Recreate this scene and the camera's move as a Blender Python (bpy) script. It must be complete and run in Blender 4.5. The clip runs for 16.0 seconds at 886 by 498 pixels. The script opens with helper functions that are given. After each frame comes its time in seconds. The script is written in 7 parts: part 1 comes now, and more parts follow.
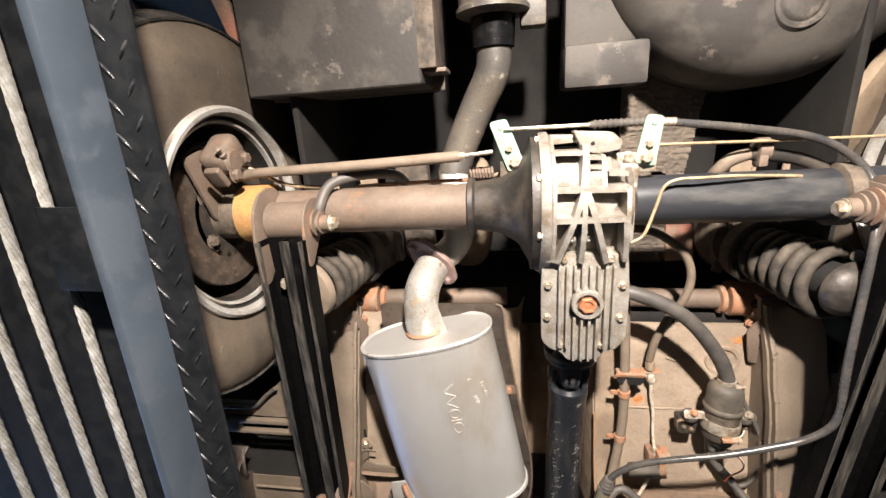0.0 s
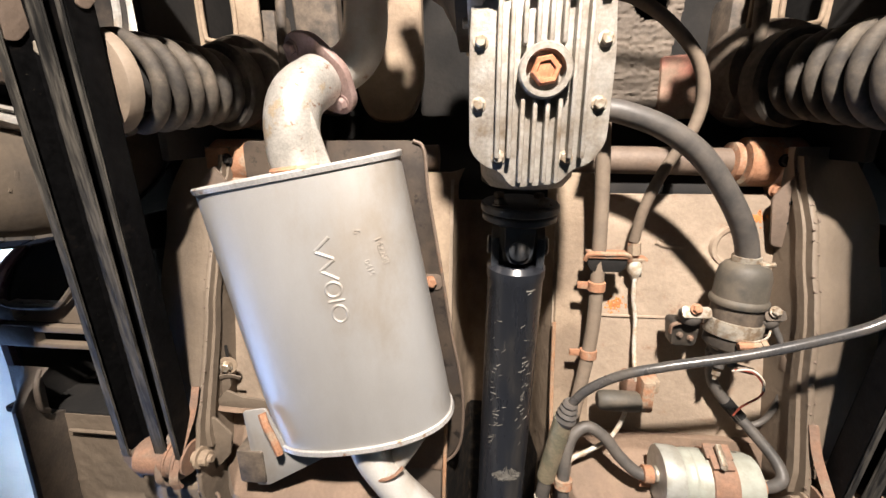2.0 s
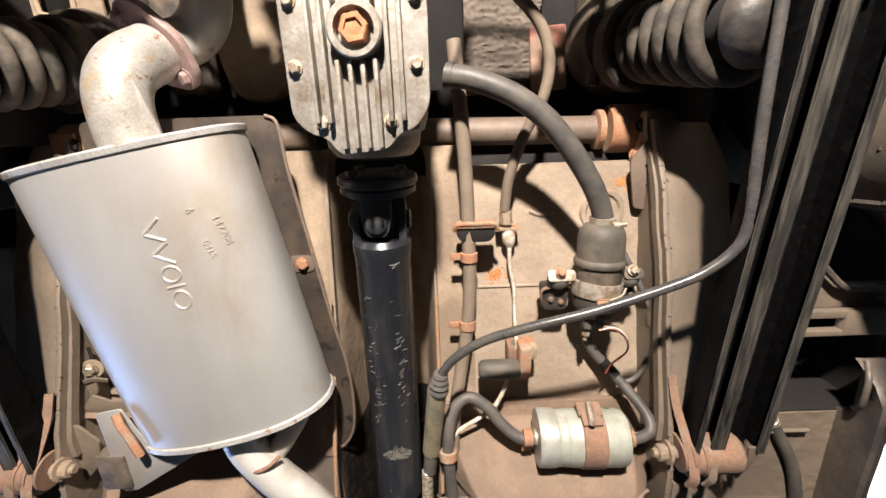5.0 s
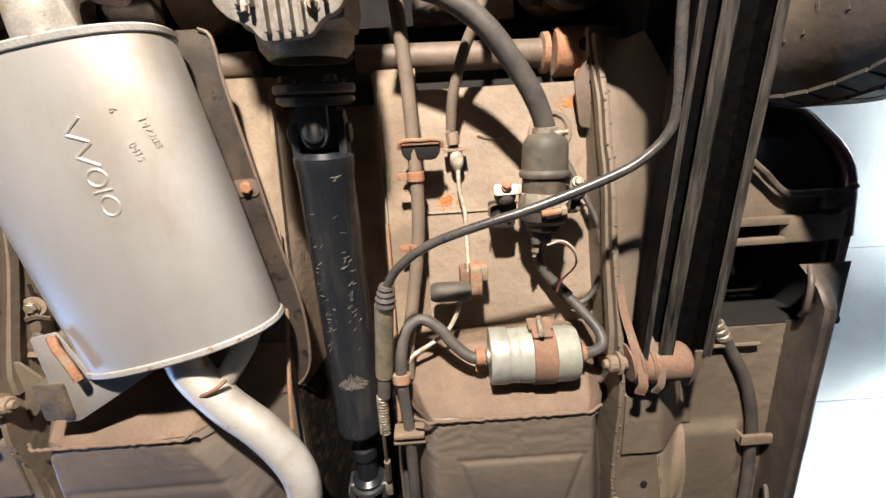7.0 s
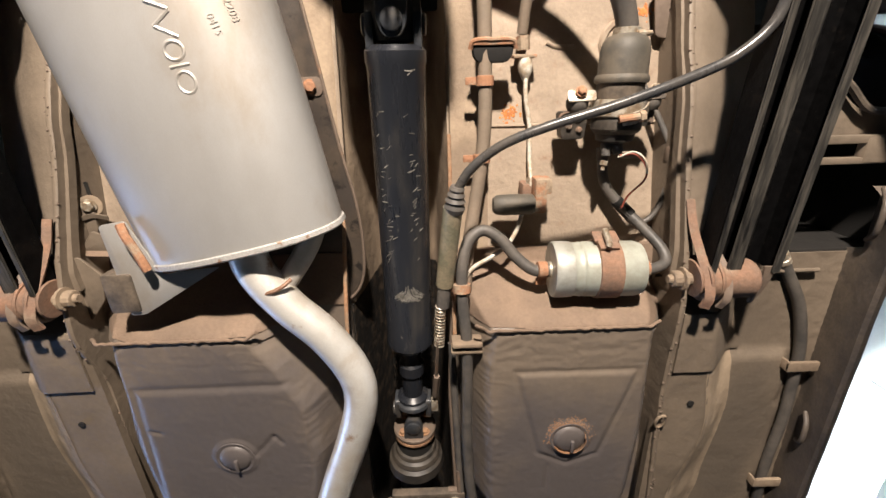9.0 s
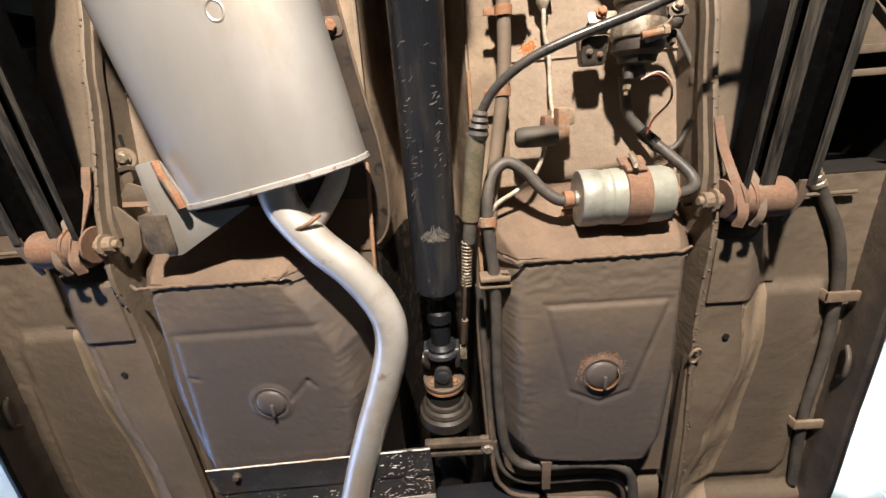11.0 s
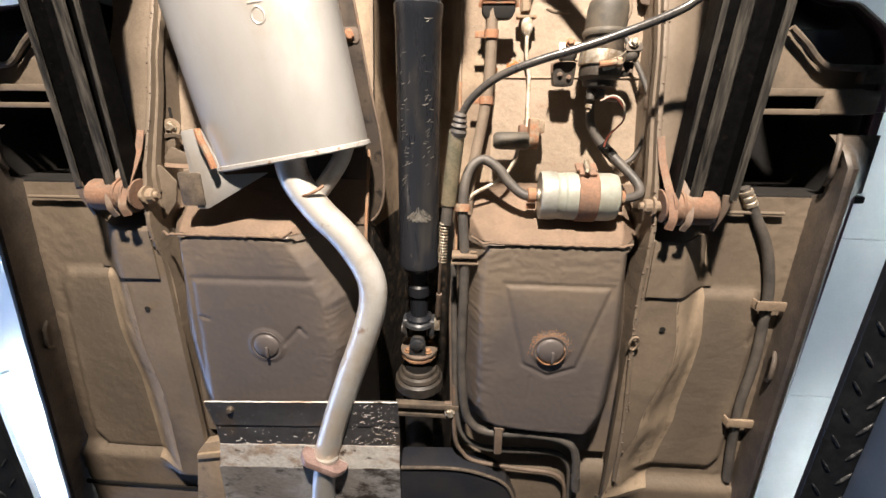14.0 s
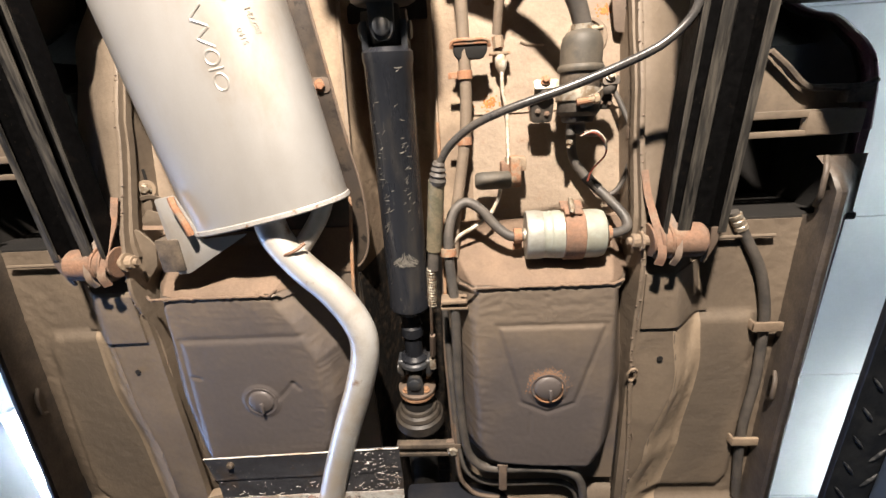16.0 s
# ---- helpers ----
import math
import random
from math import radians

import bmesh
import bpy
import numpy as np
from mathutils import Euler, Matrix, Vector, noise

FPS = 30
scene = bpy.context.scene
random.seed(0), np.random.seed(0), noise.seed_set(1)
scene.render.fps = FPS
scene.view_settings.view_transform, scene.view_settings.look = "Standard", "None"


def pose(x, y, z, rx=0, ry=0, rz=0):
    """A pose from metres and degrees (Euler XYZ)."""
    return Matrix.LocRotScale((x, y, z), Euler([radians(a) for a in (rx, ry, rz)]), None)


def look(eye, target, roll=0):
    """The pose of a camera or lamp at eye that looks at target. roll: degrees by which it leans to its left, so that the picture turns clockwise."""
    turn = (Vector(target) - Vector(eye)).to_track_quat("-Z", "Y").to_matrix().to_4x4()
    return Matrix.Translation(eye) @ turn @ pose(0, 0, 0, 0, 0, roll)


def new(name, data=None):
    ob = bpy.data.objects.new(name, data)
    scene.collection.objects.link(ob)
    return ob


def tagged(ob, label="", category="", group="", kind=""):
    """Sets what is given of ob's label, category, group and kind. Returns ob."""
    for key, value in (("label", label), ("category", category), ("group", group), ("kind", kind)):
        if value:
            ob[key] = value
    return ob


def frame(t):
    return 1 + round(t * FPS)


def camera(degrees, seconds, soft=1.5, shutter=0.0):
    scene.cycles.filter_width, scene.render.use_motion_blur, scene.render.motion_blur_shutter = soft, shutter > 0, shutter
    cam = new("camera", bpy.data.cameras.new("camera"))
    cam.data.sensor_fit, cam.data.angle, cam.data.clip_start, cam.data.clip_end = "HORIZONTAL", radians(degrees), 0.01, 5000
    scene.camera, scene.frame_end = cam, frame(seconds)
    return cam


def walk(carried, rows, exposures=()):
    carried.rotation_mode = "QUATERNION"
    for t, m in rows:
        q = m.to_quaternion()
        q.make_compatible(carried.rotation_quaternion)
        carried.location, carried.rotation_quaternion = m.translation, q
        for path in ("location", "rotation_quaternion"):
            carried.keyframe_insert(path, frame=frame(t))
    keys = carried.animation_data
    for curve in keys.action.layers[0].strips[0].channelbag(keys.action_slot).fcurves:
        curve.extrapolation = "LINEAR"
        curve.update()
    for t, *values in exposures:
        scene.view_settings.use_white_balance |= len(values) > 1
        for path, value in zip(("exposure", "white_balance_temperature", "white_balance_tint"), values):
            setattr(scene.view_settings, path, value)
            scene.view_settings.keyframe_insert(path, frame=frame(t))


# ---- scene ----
cam = camera(94.0, 16.0)
PATH = [
    (0, (-0.06, 0.314, 1.134), (-0.386, 0.891, 3.021), 27.1),
    (0.5, (-0.033, 0.393, 1.16), (-0.342, 0.967, 3.051), 27.8),
    (1, (-0.016, 0.52, 1.231), (-0.284, 1.091, 3.129), 25.9),
    (1.5, (-0.012, 0.611, 1.29), (-0.239, 1.178, 3.194), 23.0),
    (2, (0.0, 0.619, 1.321), (-0.203, 1.184, 3.228), 20.3),
    (2.5, (0.025, 0.632, 1.334), (-0.164, 1.202, 3.242), 18.3),
    (3, (0.054, 0.645, 1.337), (-0.108, 1.219, 3.246), 14.9),
    (3.5, (0.083, 0.656, 1.334), (-0.032, 1.23, 3.247), 9.8),
    (4, (0.088, 0.645, 1.333), (0.015, 1.224, 3.246), 5.2),
    (4.2, (0.09, 0.642, 1.333), (0.03, 1.228, 3.244), 3.9),
    (6.3, (0.157, 0.708, 1.314), (0.183, 1.308, 3.222), -5.4),
    (6.5, (0.158, 0.726, 1.31), (0.188, 1.317, 3.22), -6.1),
    (7, (0.165, 0.749, 1.302), (0.191, 1.342, 3.212), -6.1),
    (7.5, (0.163, 0.752, 1.308), (0.187, 1.373, 3.21), -5.8),
    (8, (0.154, 0.762, 1.309), (0.178, 1.421, 3.197), -5.4),
    (8.5, (0.118, 0.787, 1.29), (0.15, 1.492, 3.162), -4.7),
    (9, (0.081, 0.821, 1.287), (0.097, 1.55, 3.149), -3.0),
    (9.5, (0.063, 0.84, 1.281), (0.072, 1.582, 3.138), -1.9),
    (9.7, (0.053, 0.845, 1.275), (0.059, 1.586, 3.132), -1.7),
    (11.8, (0.07, 0.916, 1.212), (-0.057, 1.599, 3.088), 4.7),
    (12, (0.057, 0.908, 1.167), (-0.082, 1.577, 3.047), 6.8),
    (12.5, (0.03, 0.872, 1.122), (-0.121, 1.522, 3.007), 13.0),
    (13, (0.06, 0.885, 1.126), (-0.089, 1.534, 3.012), 15.8),
    (13.5, (0.09, 0.899, 1.132), (-0.046, 1.545, 3.02), 14.9),
    (14, (0.118, 0.914, 1.145), (-0.003, 1.574, 3.028), 11.5),
    (14.5, (0.128, 0.907, 1.157), (0.013, 1.591, 3.033), 9.2),
    (15, (0.129, 0.892, 1.17), (0.018, 1.59, 3.041), 7.3),
    (15.5, (0.133, 0.867, 1.178), (0.019, 1.561, 3.051), 6.7),
    (16, (0.136, 0.845, 1.183), (0.019, 1.529, 3.059), 6.7),
]
walk(cam, [(t, look(eye, target, roll)) for t, eye, target, roll in PATH], [(0, -0.26, 6250, 10), (1.5, -0.06, 6250, 10), (4, -0.08, 6250, 10), (6.5, -0.17, 6350, 10), (8.5, -0.17, 6500, 10), (9.5, -0.22, 6550, 10), (12, -0.15, 6600, 10), (12.5, 0.04, 6550, 10), (13.2, 0.18, 6600, 10), (16, 0.17, 6600, 10)])

# ---- light ----
world = bpy.data.worlds.new("garage_air")
scene.world = world
world.use_nodes = True
world.node_tree.nodes["Background"].inputs[0].default_value = (0.55, 0.7, 1.0, 1)
world.node_tree.nodes["Background"].inputs[1].default_value = 0.0


def lamp(name, kind, energy, colour, m, **more):
    data = bpy.data.lights.new(name, kind)
    data.energy, data.color = energy, colour
    for key, value in more.items():
        if key == "radius":
            data.shadow_soft_size = value
        elif key == "cone":
            data.spot_size, data.spot_blend = radians(value), 0.8
        elif key == "size":
            data.shape, data.size, data.size_y = "RECTANGLE", value[0], value[1]
    ob = new(name, data)
    ob.matrix_world = m
    return ob


# the work lamp low behind the car's rear axle
WORK = (0.10, -0.36, 0.947)
lamp("work_light", "SPOT", 352, (1.0, 0.87, 0.75), look(WORK, (0.02, 1.40, 1.85)), radius=0.035, cone=102)

# daylight through the window in the side wall
lamp("window_daylight", "AREA", 112, (0.30, 0.50, 1.0), look((-4.40, 3.6, 1.55), (0, 1.4, 1.75)), size=(2.6, 1.7))

# ---- materials ----


def material(name, base, second=None, amount=0.5, scale=30.0, rough=0.6, metal=0.0, bump=0.15, grain=220.0, third=None, third_amount=0.3,
             third_scale=9.0, vary=0.16, soft=0.12, coat=0.0, stretch=(1, 1, 1), spec=0.5, speck=0.2, patches=(), patch=None):
    """Colour at two scales, patches of a second and a third colour (dust, rust), and fine relief."""
    m = bpy.data.materials.new(name)
    m.use_nodes = True
    n, l = m.node_tree.nodes, m.node_tree.links
    bsdf = n["Principled BSDF"]
    at = n.new("ShaderNodeTexCoord")
    mapping = n.new("ShaderNodeMapping")
    mapping.inputs["Scale"].default_value = stretch
    l.new(at.outputs["Object"], mapping.inputs["Vector"])

    def tex(s, detail=6.0, lump=0.6):
        t = n.new("ShaderNodeTexNoise")
        t.inputs["Scale"].default_value, t.inputs["Detail"].default_value, t.inputs["Roughness"].default_value = s, detail, lump
        l.new(mapping.outputs["Vector"], t.inputs["Vector"])
        return t.outputs["Fac"]

    def ramp(fac, a, b):
        if a > b:
            turned = n.new("ShaderNodeMath")
            turned.operation = "MULTIPLY"
            turned.inputs[1].default_value = -1.0
            l.new(fac, turned.inputs[0])
            fac, a, b = turned.outputs["Value"], -a, -b
        r = n.new("ShaderNodeMapRange")
        r.interpolation_type = "SMOOTHSTEP"
        r.inputs["From Min"].default_value, r.inputs["From Max"].default_value = a, b
        l.new(fac, r.inputs["Value"])
        return r.outputs["Result"]

    def mix(fac, a, b):
        x = n.new("ShaderNodeMix")
        x.data_type = "RGBA"
        l.new(fac, x.inputs["Factor"])
        for socket, value in ((x.inputs["A"], a), (x.inputs["B"], b)):
            if isinstance(value, tuple):
                socket.default_value = (*value, 1)
            else:
                l.new(value, socket)
        return x.outputs["Result"]

    dark = tuple(c * (1 - vary) for c in base)
    light = tuple(min(1, c * (1 + vary)) for c in base)
    colour = mix(ramp(tex(scale * 0.35), 0.3, 0.7), dark, light)
    fine = mix(ramp(tex(grain), 0.3, 0.7), (1 - speck,) * 3, (1 + 0.2 * speck,) * 3)
    if second:
        a = 0.62 - 0.3 * amount
        mask = ramp(tex(scale), a - soft, a + soft)
        colour = mix(mask, colour, second)
    if third:
        a = 0.66 - 0.3 * third_amount
        colour = mix(ramp(tex(third_scale, 9.0, 0.68), a - soft * 0.5, a + soft * 0.5), colour, third)
    for px, py, rx, ry in patches:
        # an area of the patch colour with a ragged outline
        off = n.new("ShaderNodeVectorMath")
        off.operation = "MULTIPLY_ADD"
        off.inputs[1].default_value, off.inputs[2].default_value = (1 / rx, 1 / ry, 0), (-px / rx, -py / ry, 0)
        l.new(at.outputs["Object"], off.inputs[0])
        far = n.new("ShaderNodeVectorMath")
        far.operation = "LENGTH"
        l.new(off.outputs["Vector"], far.inputs[0])
        rag = n.new("ShaderNodeMath")
        rag.operation = "MULTIPLY_ADD"
        rag.inputs[1].default_value = 1.1
        l.new(tex(14.0, 5.0), rag.inputs[0])
        l.new(far.outputs["Value"], rag.inputs[2])
        colour = mix(ramp(rag.outputs["Value"], 1.75, 0.95), colour, patch)
    mul = n.new("ShaderNodeMix")
    mul.data_type, mul.blend_type = "RGBA", "MULTIPLY"
    mul.inputs["Factor"].default_value = 1.0
    l.new(colour, mul.inputs["A"])
    l.new(fine, mul.inputs["B"])
    l.new(mul.outputs["Result"], bsdf.inputs["Base Color"])
    r = n.new("ShaderNodeMapRange")
    r.inputs["To Min"].default_value, r.inputs["To Max"].default_value = max(0.05, rough - 0.12), min(1, rough + 0.14)
    l.new(tex(scale * 1.7), r.inputs["Value"])
    l.new(r.outputs["Result"], bsdf.inputs["Roughness"])
    bsdf.inputs["Metallic"].default_value = metal
    bsdf.inputs["Coat Weight"].default_value = coat
    bsdf.inputs["Specular IOR Level"].default_value = spec
    if bump:
        b = n.new("ShaderNodeBump")
        b.inputs["Strength"].default_value, b.inputs["Distance"].default_value = bump, 0.0025
        height = tex(grain * 0.6, 4.0)
        if bump > 0.3:
            both = n.new("ShaderNodeMath")
            both.operation = "MULTIPLY_ADD"
            both.inputs[1].default_value = 1.6
            l.new(tex(grain * 0.17, 3.0), both.inputs[0])
            l.new(height, both.inputs[2])
            height = both.outputs["Value"]
        l.new(height, b.inputs["Height"])
        l.new(b.outputs["Normal"], bsdf.inputs["Normal"])
    return m


DUST = (0.33, 0.255, 0.18)
undercoat = material("dusty_undercoat", (0.345, 0.266, 0.186), (0.205, 0.153, 0.108), 0.42, 12, 0.8, 0, 0.4, 220, (0.14, 0.105, 0.078), 0.16, 7, soft=0.2, speck=0.1)
floor_paint = material("dusty_floor_paint", (0.375, 0.297, 0.222), (0.255, 0.20, 0.148), 0.42, 9, 0.72, 0, 0.5, 200, (0.25, 0.165, 0.11), 0.06, 26, soft=0.16, speck=0.09)
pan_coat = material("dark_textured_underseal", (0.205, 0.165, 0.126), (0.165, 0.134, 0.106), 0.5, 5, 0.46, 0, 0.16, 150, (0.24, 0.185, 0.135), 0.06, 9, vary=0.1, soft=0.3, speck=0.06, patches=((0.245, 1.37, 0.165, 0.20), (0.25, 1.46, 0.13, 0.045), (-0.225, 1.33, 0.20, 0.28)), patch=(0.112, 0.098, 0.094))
shoulder_dust = material("pinkish_brown_dust", (0.235, 0.165, 0.116), (0.175, 0.125, 0.09), 0.45, 12, 0.8, 0, 0.4, 220, (0.16, 0.115, 0.08), 0.1, 30, soft=0.2, speck=0.1)
floor_tan = material("pale_tan_underseal", (0.40, 0.312, 0.222), (0.32, 0.248, 0.175), 0.45, 14, 0.8, 0, 0.35, 180, (0.15, 0.12, 0.09), 0.05, 30, soft=0.2, speck=0.08)
side_coat = material("brown_grey_underseal", (0.205, 0.163, 0.12), (0.155, 0.123, 0.092), 0.5, 8, 0.62, 0, 0.38, 150, (0.10, 0.082, 0.064), 0.1, 6, soft=0.25, speck=0.08, patches=((0.545, 1.38, 0.062, 0.22), (-0.575, 1.40, 0.078, 0.24)), patch=(0.132, 0.108, 0.084))
black_paint = material("black_chassis_paint", (0.006, 0.006, 0.007), (0.16, 0.15, 0.135), -0.21, 330, 0.30, 0, 0.2, 150, (0.012, 0.011, 0.010), 0.15, 30, vary=0.3, soft=0.03, spec=0.22)
tube_black = material("scuffed_blue_black_tube_paint", (0.030, 0.032, 0.037), (0.075, 0.075, 0.073), 0.15, 26, 0.32, 0, 0.12, 200, (0.22, 0.21, 0.19), -0.22, 120, soft=0.1, stretch=(0.35, 1, 1), speck=0.1)
arm_black = material("black_arm_paint", (0.004, 0.004, 0.0042), (0.07, 0.062, 0.05), -0.30, 300, 0.42, 0, 0.2, 150, (0.008, 0.007, 0.0065), 0.15, 30, vary=0.3, soft=0.03, spec=0.06)
shaft_paint = material("black_shaft_paint", (0.017, 0.019, 0.024), (0.045, 0.043, 0.041), 0.05, 30, 0.28, 0, 0.06, 300, (0.20, 0.185, 0.16), -0.14, 110, soft=0.12, stretch=(1, 0.16, 1), speck=0.05)
joint_black = material("blue_black_joint_steel", (0.042, 0.047, 0.055), (0.07, 0.064, 0.057), 0.3, 40, 0.38, 0.1, 0.12, 260)
old_black = material("dusty_black_metal", (0.05, 0.042, 0.035), (0.15, 0.118, 0.088), 0.45, 40, 0.7, 0, 0.25, 200, soft=0.2)
# shade of open cavities put into the colour; also black rubber, tape and holes
deep_black = material("black_parts_and_cavity_shade", (0.006, 0.0055, 0.005), (0.014, 0.012, 0.010), 0.3, 10, 0.85, 0, 0.3, 180)
aluminium = material("cast_aluminium", (0.37, 0.35, 0.315), (0.26, 0.23, 0.19), 0.4, 45, 0.45, 0.25, 0.25, 320, (0.16, 0.12, 0.08), 0.17, 22, soft=0.22)
steel_coat = material("aluminised_steel", (0.60, 0.595, 0.58), (0.53, 0.515, 0.49), 0.5, 9, 0.46, 0.58, 0.03, 900, (0.46, 0.40, 0.33), 0.14, 7, vary=0.07, soft=0.3, stretch=(1, 0.5, 1), speck=0.03)
pipe_steel = material("bright_exhaust_steel", (0.70, 0.685, 0.645), (0.60, 0.54, 0.46), 0.25, 14, 0.38, 0.42, 0.05, 400, (0.38, 0.25, 0.16), -0.02, 22, speck=0.05)
grey_pipe = material("grey_painted_pipe", (0.095, 0.088, 0.08), (0.15, 0.13, 0.105), 0.3, 20, 0.5, 0.2, 0.1, 250, (0.45, 0.42, 0.36), 0.03, 40)
rusty = material("rusty_steel", (0.31, 0.165, 0.098), (0.38, 0.19, 0.105), 0.5, 60, 0.85, 0, 0.4, 300, DUST, 0.35, 25)
dusty_steel = material("dust_brown_steel", (0.20, 0.15, 0.115), (0.145, 0.11, 0.085), 0.45, 22, 0.6, 0.1, 0.2, 240, (0.27, 0.15, 0.09), 0.0, 25, soft=0.2, speck=0.12)
rubber = material("dusty_black_rubber", (0.055, 0.053, 0.051), (0.12, 0.106, 0.092), 0.4, 30, 0.52, 0, 0.12, 250, soft=0.25, speck=0.08)
hose_rubber = material("grey_brown_rubber_hose", (0.15, 0.12, 0.09), (0.22, 0.17, 0.125), 0.5, 30, 0.7, 0, 0.15, 250, soft=0.25, speck=0.08)
tyre_rubber = material("tyre_rubber", (0.055, 0.048, 0.041), (0.155, 0.12, 0.085), 0.5, 10, 0.8, 0, 0.2, 200, soft=0.3, speck=0.12)
rim_paint = material("silver_rim_paint", (0.66, 0.64, 0.60), (0.46, 0.39, 0.31), 0.2, 30, 0.4, 0.4, 0.05, 300)
green_paint = material("mint_green_bracket_paint", (0.30, 0.52, 0.36), (0.55, 0.52, 0.42), 0.15, 60, 0.45, 0.1, 0.08, 300)
zinc = material("dull_zinc", (0.58, 0.53, 0.44), (0.34, 0.26, 0.18), 0.35, 120, 0.45, 0.6, 0.15, 300)
wire_gold = material("yellow_zinc_line", (0.55, 0.43, 0.26), (0.36, 0.27, 0.18), 0.3, 60, 0.45, 0.4, 0.05, 300)
copper = material("copper_plug", (0.62, 0.27, 0.14), (0.45, 0.18, 0.09), 0.4, 120, 0.5, 0.35, 0.15, 300)
filter_can = material("pale_green_grey_can", (0.37, 0.385, 0.335), (0.30, 0.30, 0.25), 0.3, 35, 0.42, 0.1, 0.06, 300, speck=0.05)
pump_plastic = material("grey_brown_pump_sleeve", (0.075, 0.068, 0.056), (0.115, 0.097, 0.074), 0.4, 30, 0.6, 0, 0.1, 260, speck=0.08)
olive = material("olive_cable_sleeve", (0.25, 0.235, 0.16), (0.33, 0.28, 0.19), 0.4, 40, 0.5, 0.2, 0.08, 300)
white_wire = material("white_wire_sheath", (0.60, 0.57, 0.50), (0.45, 0.36, 0.26), 0.35, 90, 0.5, 0, 0.05, 300)
red_wire = material("red_wire_sheath", (0.36, 0.09, 0.06), None, 0.5, 80, 0.5, 0, 0.0, 300)
paint_body = material("dark_plum_body_paint", (0.16, 0.07, 0.105), (0.17, 0.11, 0.11), 0.3, 25, 0.3, 0.1, 0.03, 300, coat=0.5)
sill_paint = material("brown_black_sill_coat", (0.068, 0.059, 0.052), (0.135, 0.108, 0.085), 0.4, 25, 0.5, 0, 0.3, 220, soft=0.25)
red_primer = material("faded_red_primer", (0.50, 0.22, 0.16), (0.36, 0.25, 0.18), 0.45, 14, 0.65, 0, 0.15, 220)
tank_paint = material("worn_grey_tank_paint", (0.068, 0.061, 0.053), (0.038, 0.034, 0.031), 0.45, 9, 0.65, 0, 0.2, 200, (0.125, 0.107, 0.09), 0.12, 16, soft=0.06, speck=0.1)
lift_paint = material("blue_grey_lift_paint", (0.052, 0.066, 0.085), (0.066, 0.08, 0.10), 0.25, 14, 0.42, 0.1, 0.05, 260, (0.11, 0.12, 0.13), -0.16, 60, soft=0.05, speck=0.06)
plate_steel = material("black_tread_plate", (0.007, 0.008, 0.0095), (0.013, 0.014, 0.015), 0.3, 50, 0.42, 0.0, 0.1, 260, spec=0.22)
# bars paler than the plate: the window's glint put into their colour
tread_glint = material("glint_pale_tread_bars", (0.014, 0.015, 0.017), (0.06, 0.062, 0.063), 0.25, 160, 0.32, 0.1, 0.05, 300, soft=0.1)
cable_steel = material("pale_wire_rope", (0.40, 0.395, 0.375), (0.29, 0.28, 0.25), 0.4, 80, 0.45, 0.4, 0.1, 400)
white_wall = material("white_painted_plaster", (0.80, 0.82, 0.84), (0.76, 0.78, 0.80), 0.4, 3, 0.7, 0, 0.05, 60, vary=0.03, speck=0.03)
grey_wall = material("dark_grey_painted_wall", (0.045, 0.046, 0.05), (0.035, 0.035, 0.04), 0.4, 3, 0.7, 0, 0.05, 60, vary=0.05)
concrete = material("grey_workshop_concrete", (0.02, 0.02, 0.02), (0.014, 0.014, 0.014), 0.4, 3, 0.6, 0, 0.1, 60)


def glowing(name, colour, strength):
    m = bpy.data.materials.new(name)
    m.use_nodes = True
    b = m.node_tree.nodes["Principled BSDF"]
    b.inputs["Base Color"].default_value = (0.9, 0.9, 0.9, 1)
    b.inputs["Emission Color"].default_value, b.inputs["Emission Strength"].default_value = (*colour, 1), strength
    return m


tube_glow = glowing("fluorescent_tube_glow", (0.90, 1.0, 0.98), 82.0)

# ---- building helpers ----


def link(name, bm, mat, sharp=35):
    mesh = bpy.data.meshes.new(name)
    bmesh.ops.recalc_face_normals(bm, faces=bm.faces)
    bm.to_mesh(mesh)
    bm.free()
    mesh.materials.append(mat)
    mesh.polygons.foreach_set("use_smooth", [True] * len(mesh.polygons))
    mesh.set_sharp_from_angle(angle=radians(sharp))
    return new(name, mesh)


def part(name, bm, mat, parent, label="", sharp=35):
    ob = link(name, bm, mat, sharp)
    ob.parent = parent
    top = parent
    while top.parent:
        top = top.parent
    if parent is top:
        ob.matrix_parent_inverse = Matrix.Translation(-top.location)
    return tagged(ob, label)


def thing(name, at, label, category, group="", kind=""):
    e = new(name)
    e.location = at
    e.empty_display_size = 0.02
    return tagged(e, label, category, group, kind)


def box(c, s, bevel=0.002, m=None, bm=None, segments=2):
    b = bmesh.new()
    bmesh.ops.create_cube(b, size=1.0, matrix=Matrix.Diagonal((*s, 1)))
    if bevel:
        bmesh.ops.bevel(b, geom=b.edges[:], offset=min(bevel, min(s) * 0.45), segments=segments, profile=0.6, affect="EDGES")
    b.transform(Matrix.Translation(c) @ (m or Matrix()))
    return merge(bm, b)


def merge(bm, b):
    if bm is None:
        return b
    mesh = bpy.data.meshes.new("joining")
    b.to_mesh(mesh)
    b.free()
    bm.from_mesh(mesh)
    bpy.data.meshes.remove(mesh)
    return bm


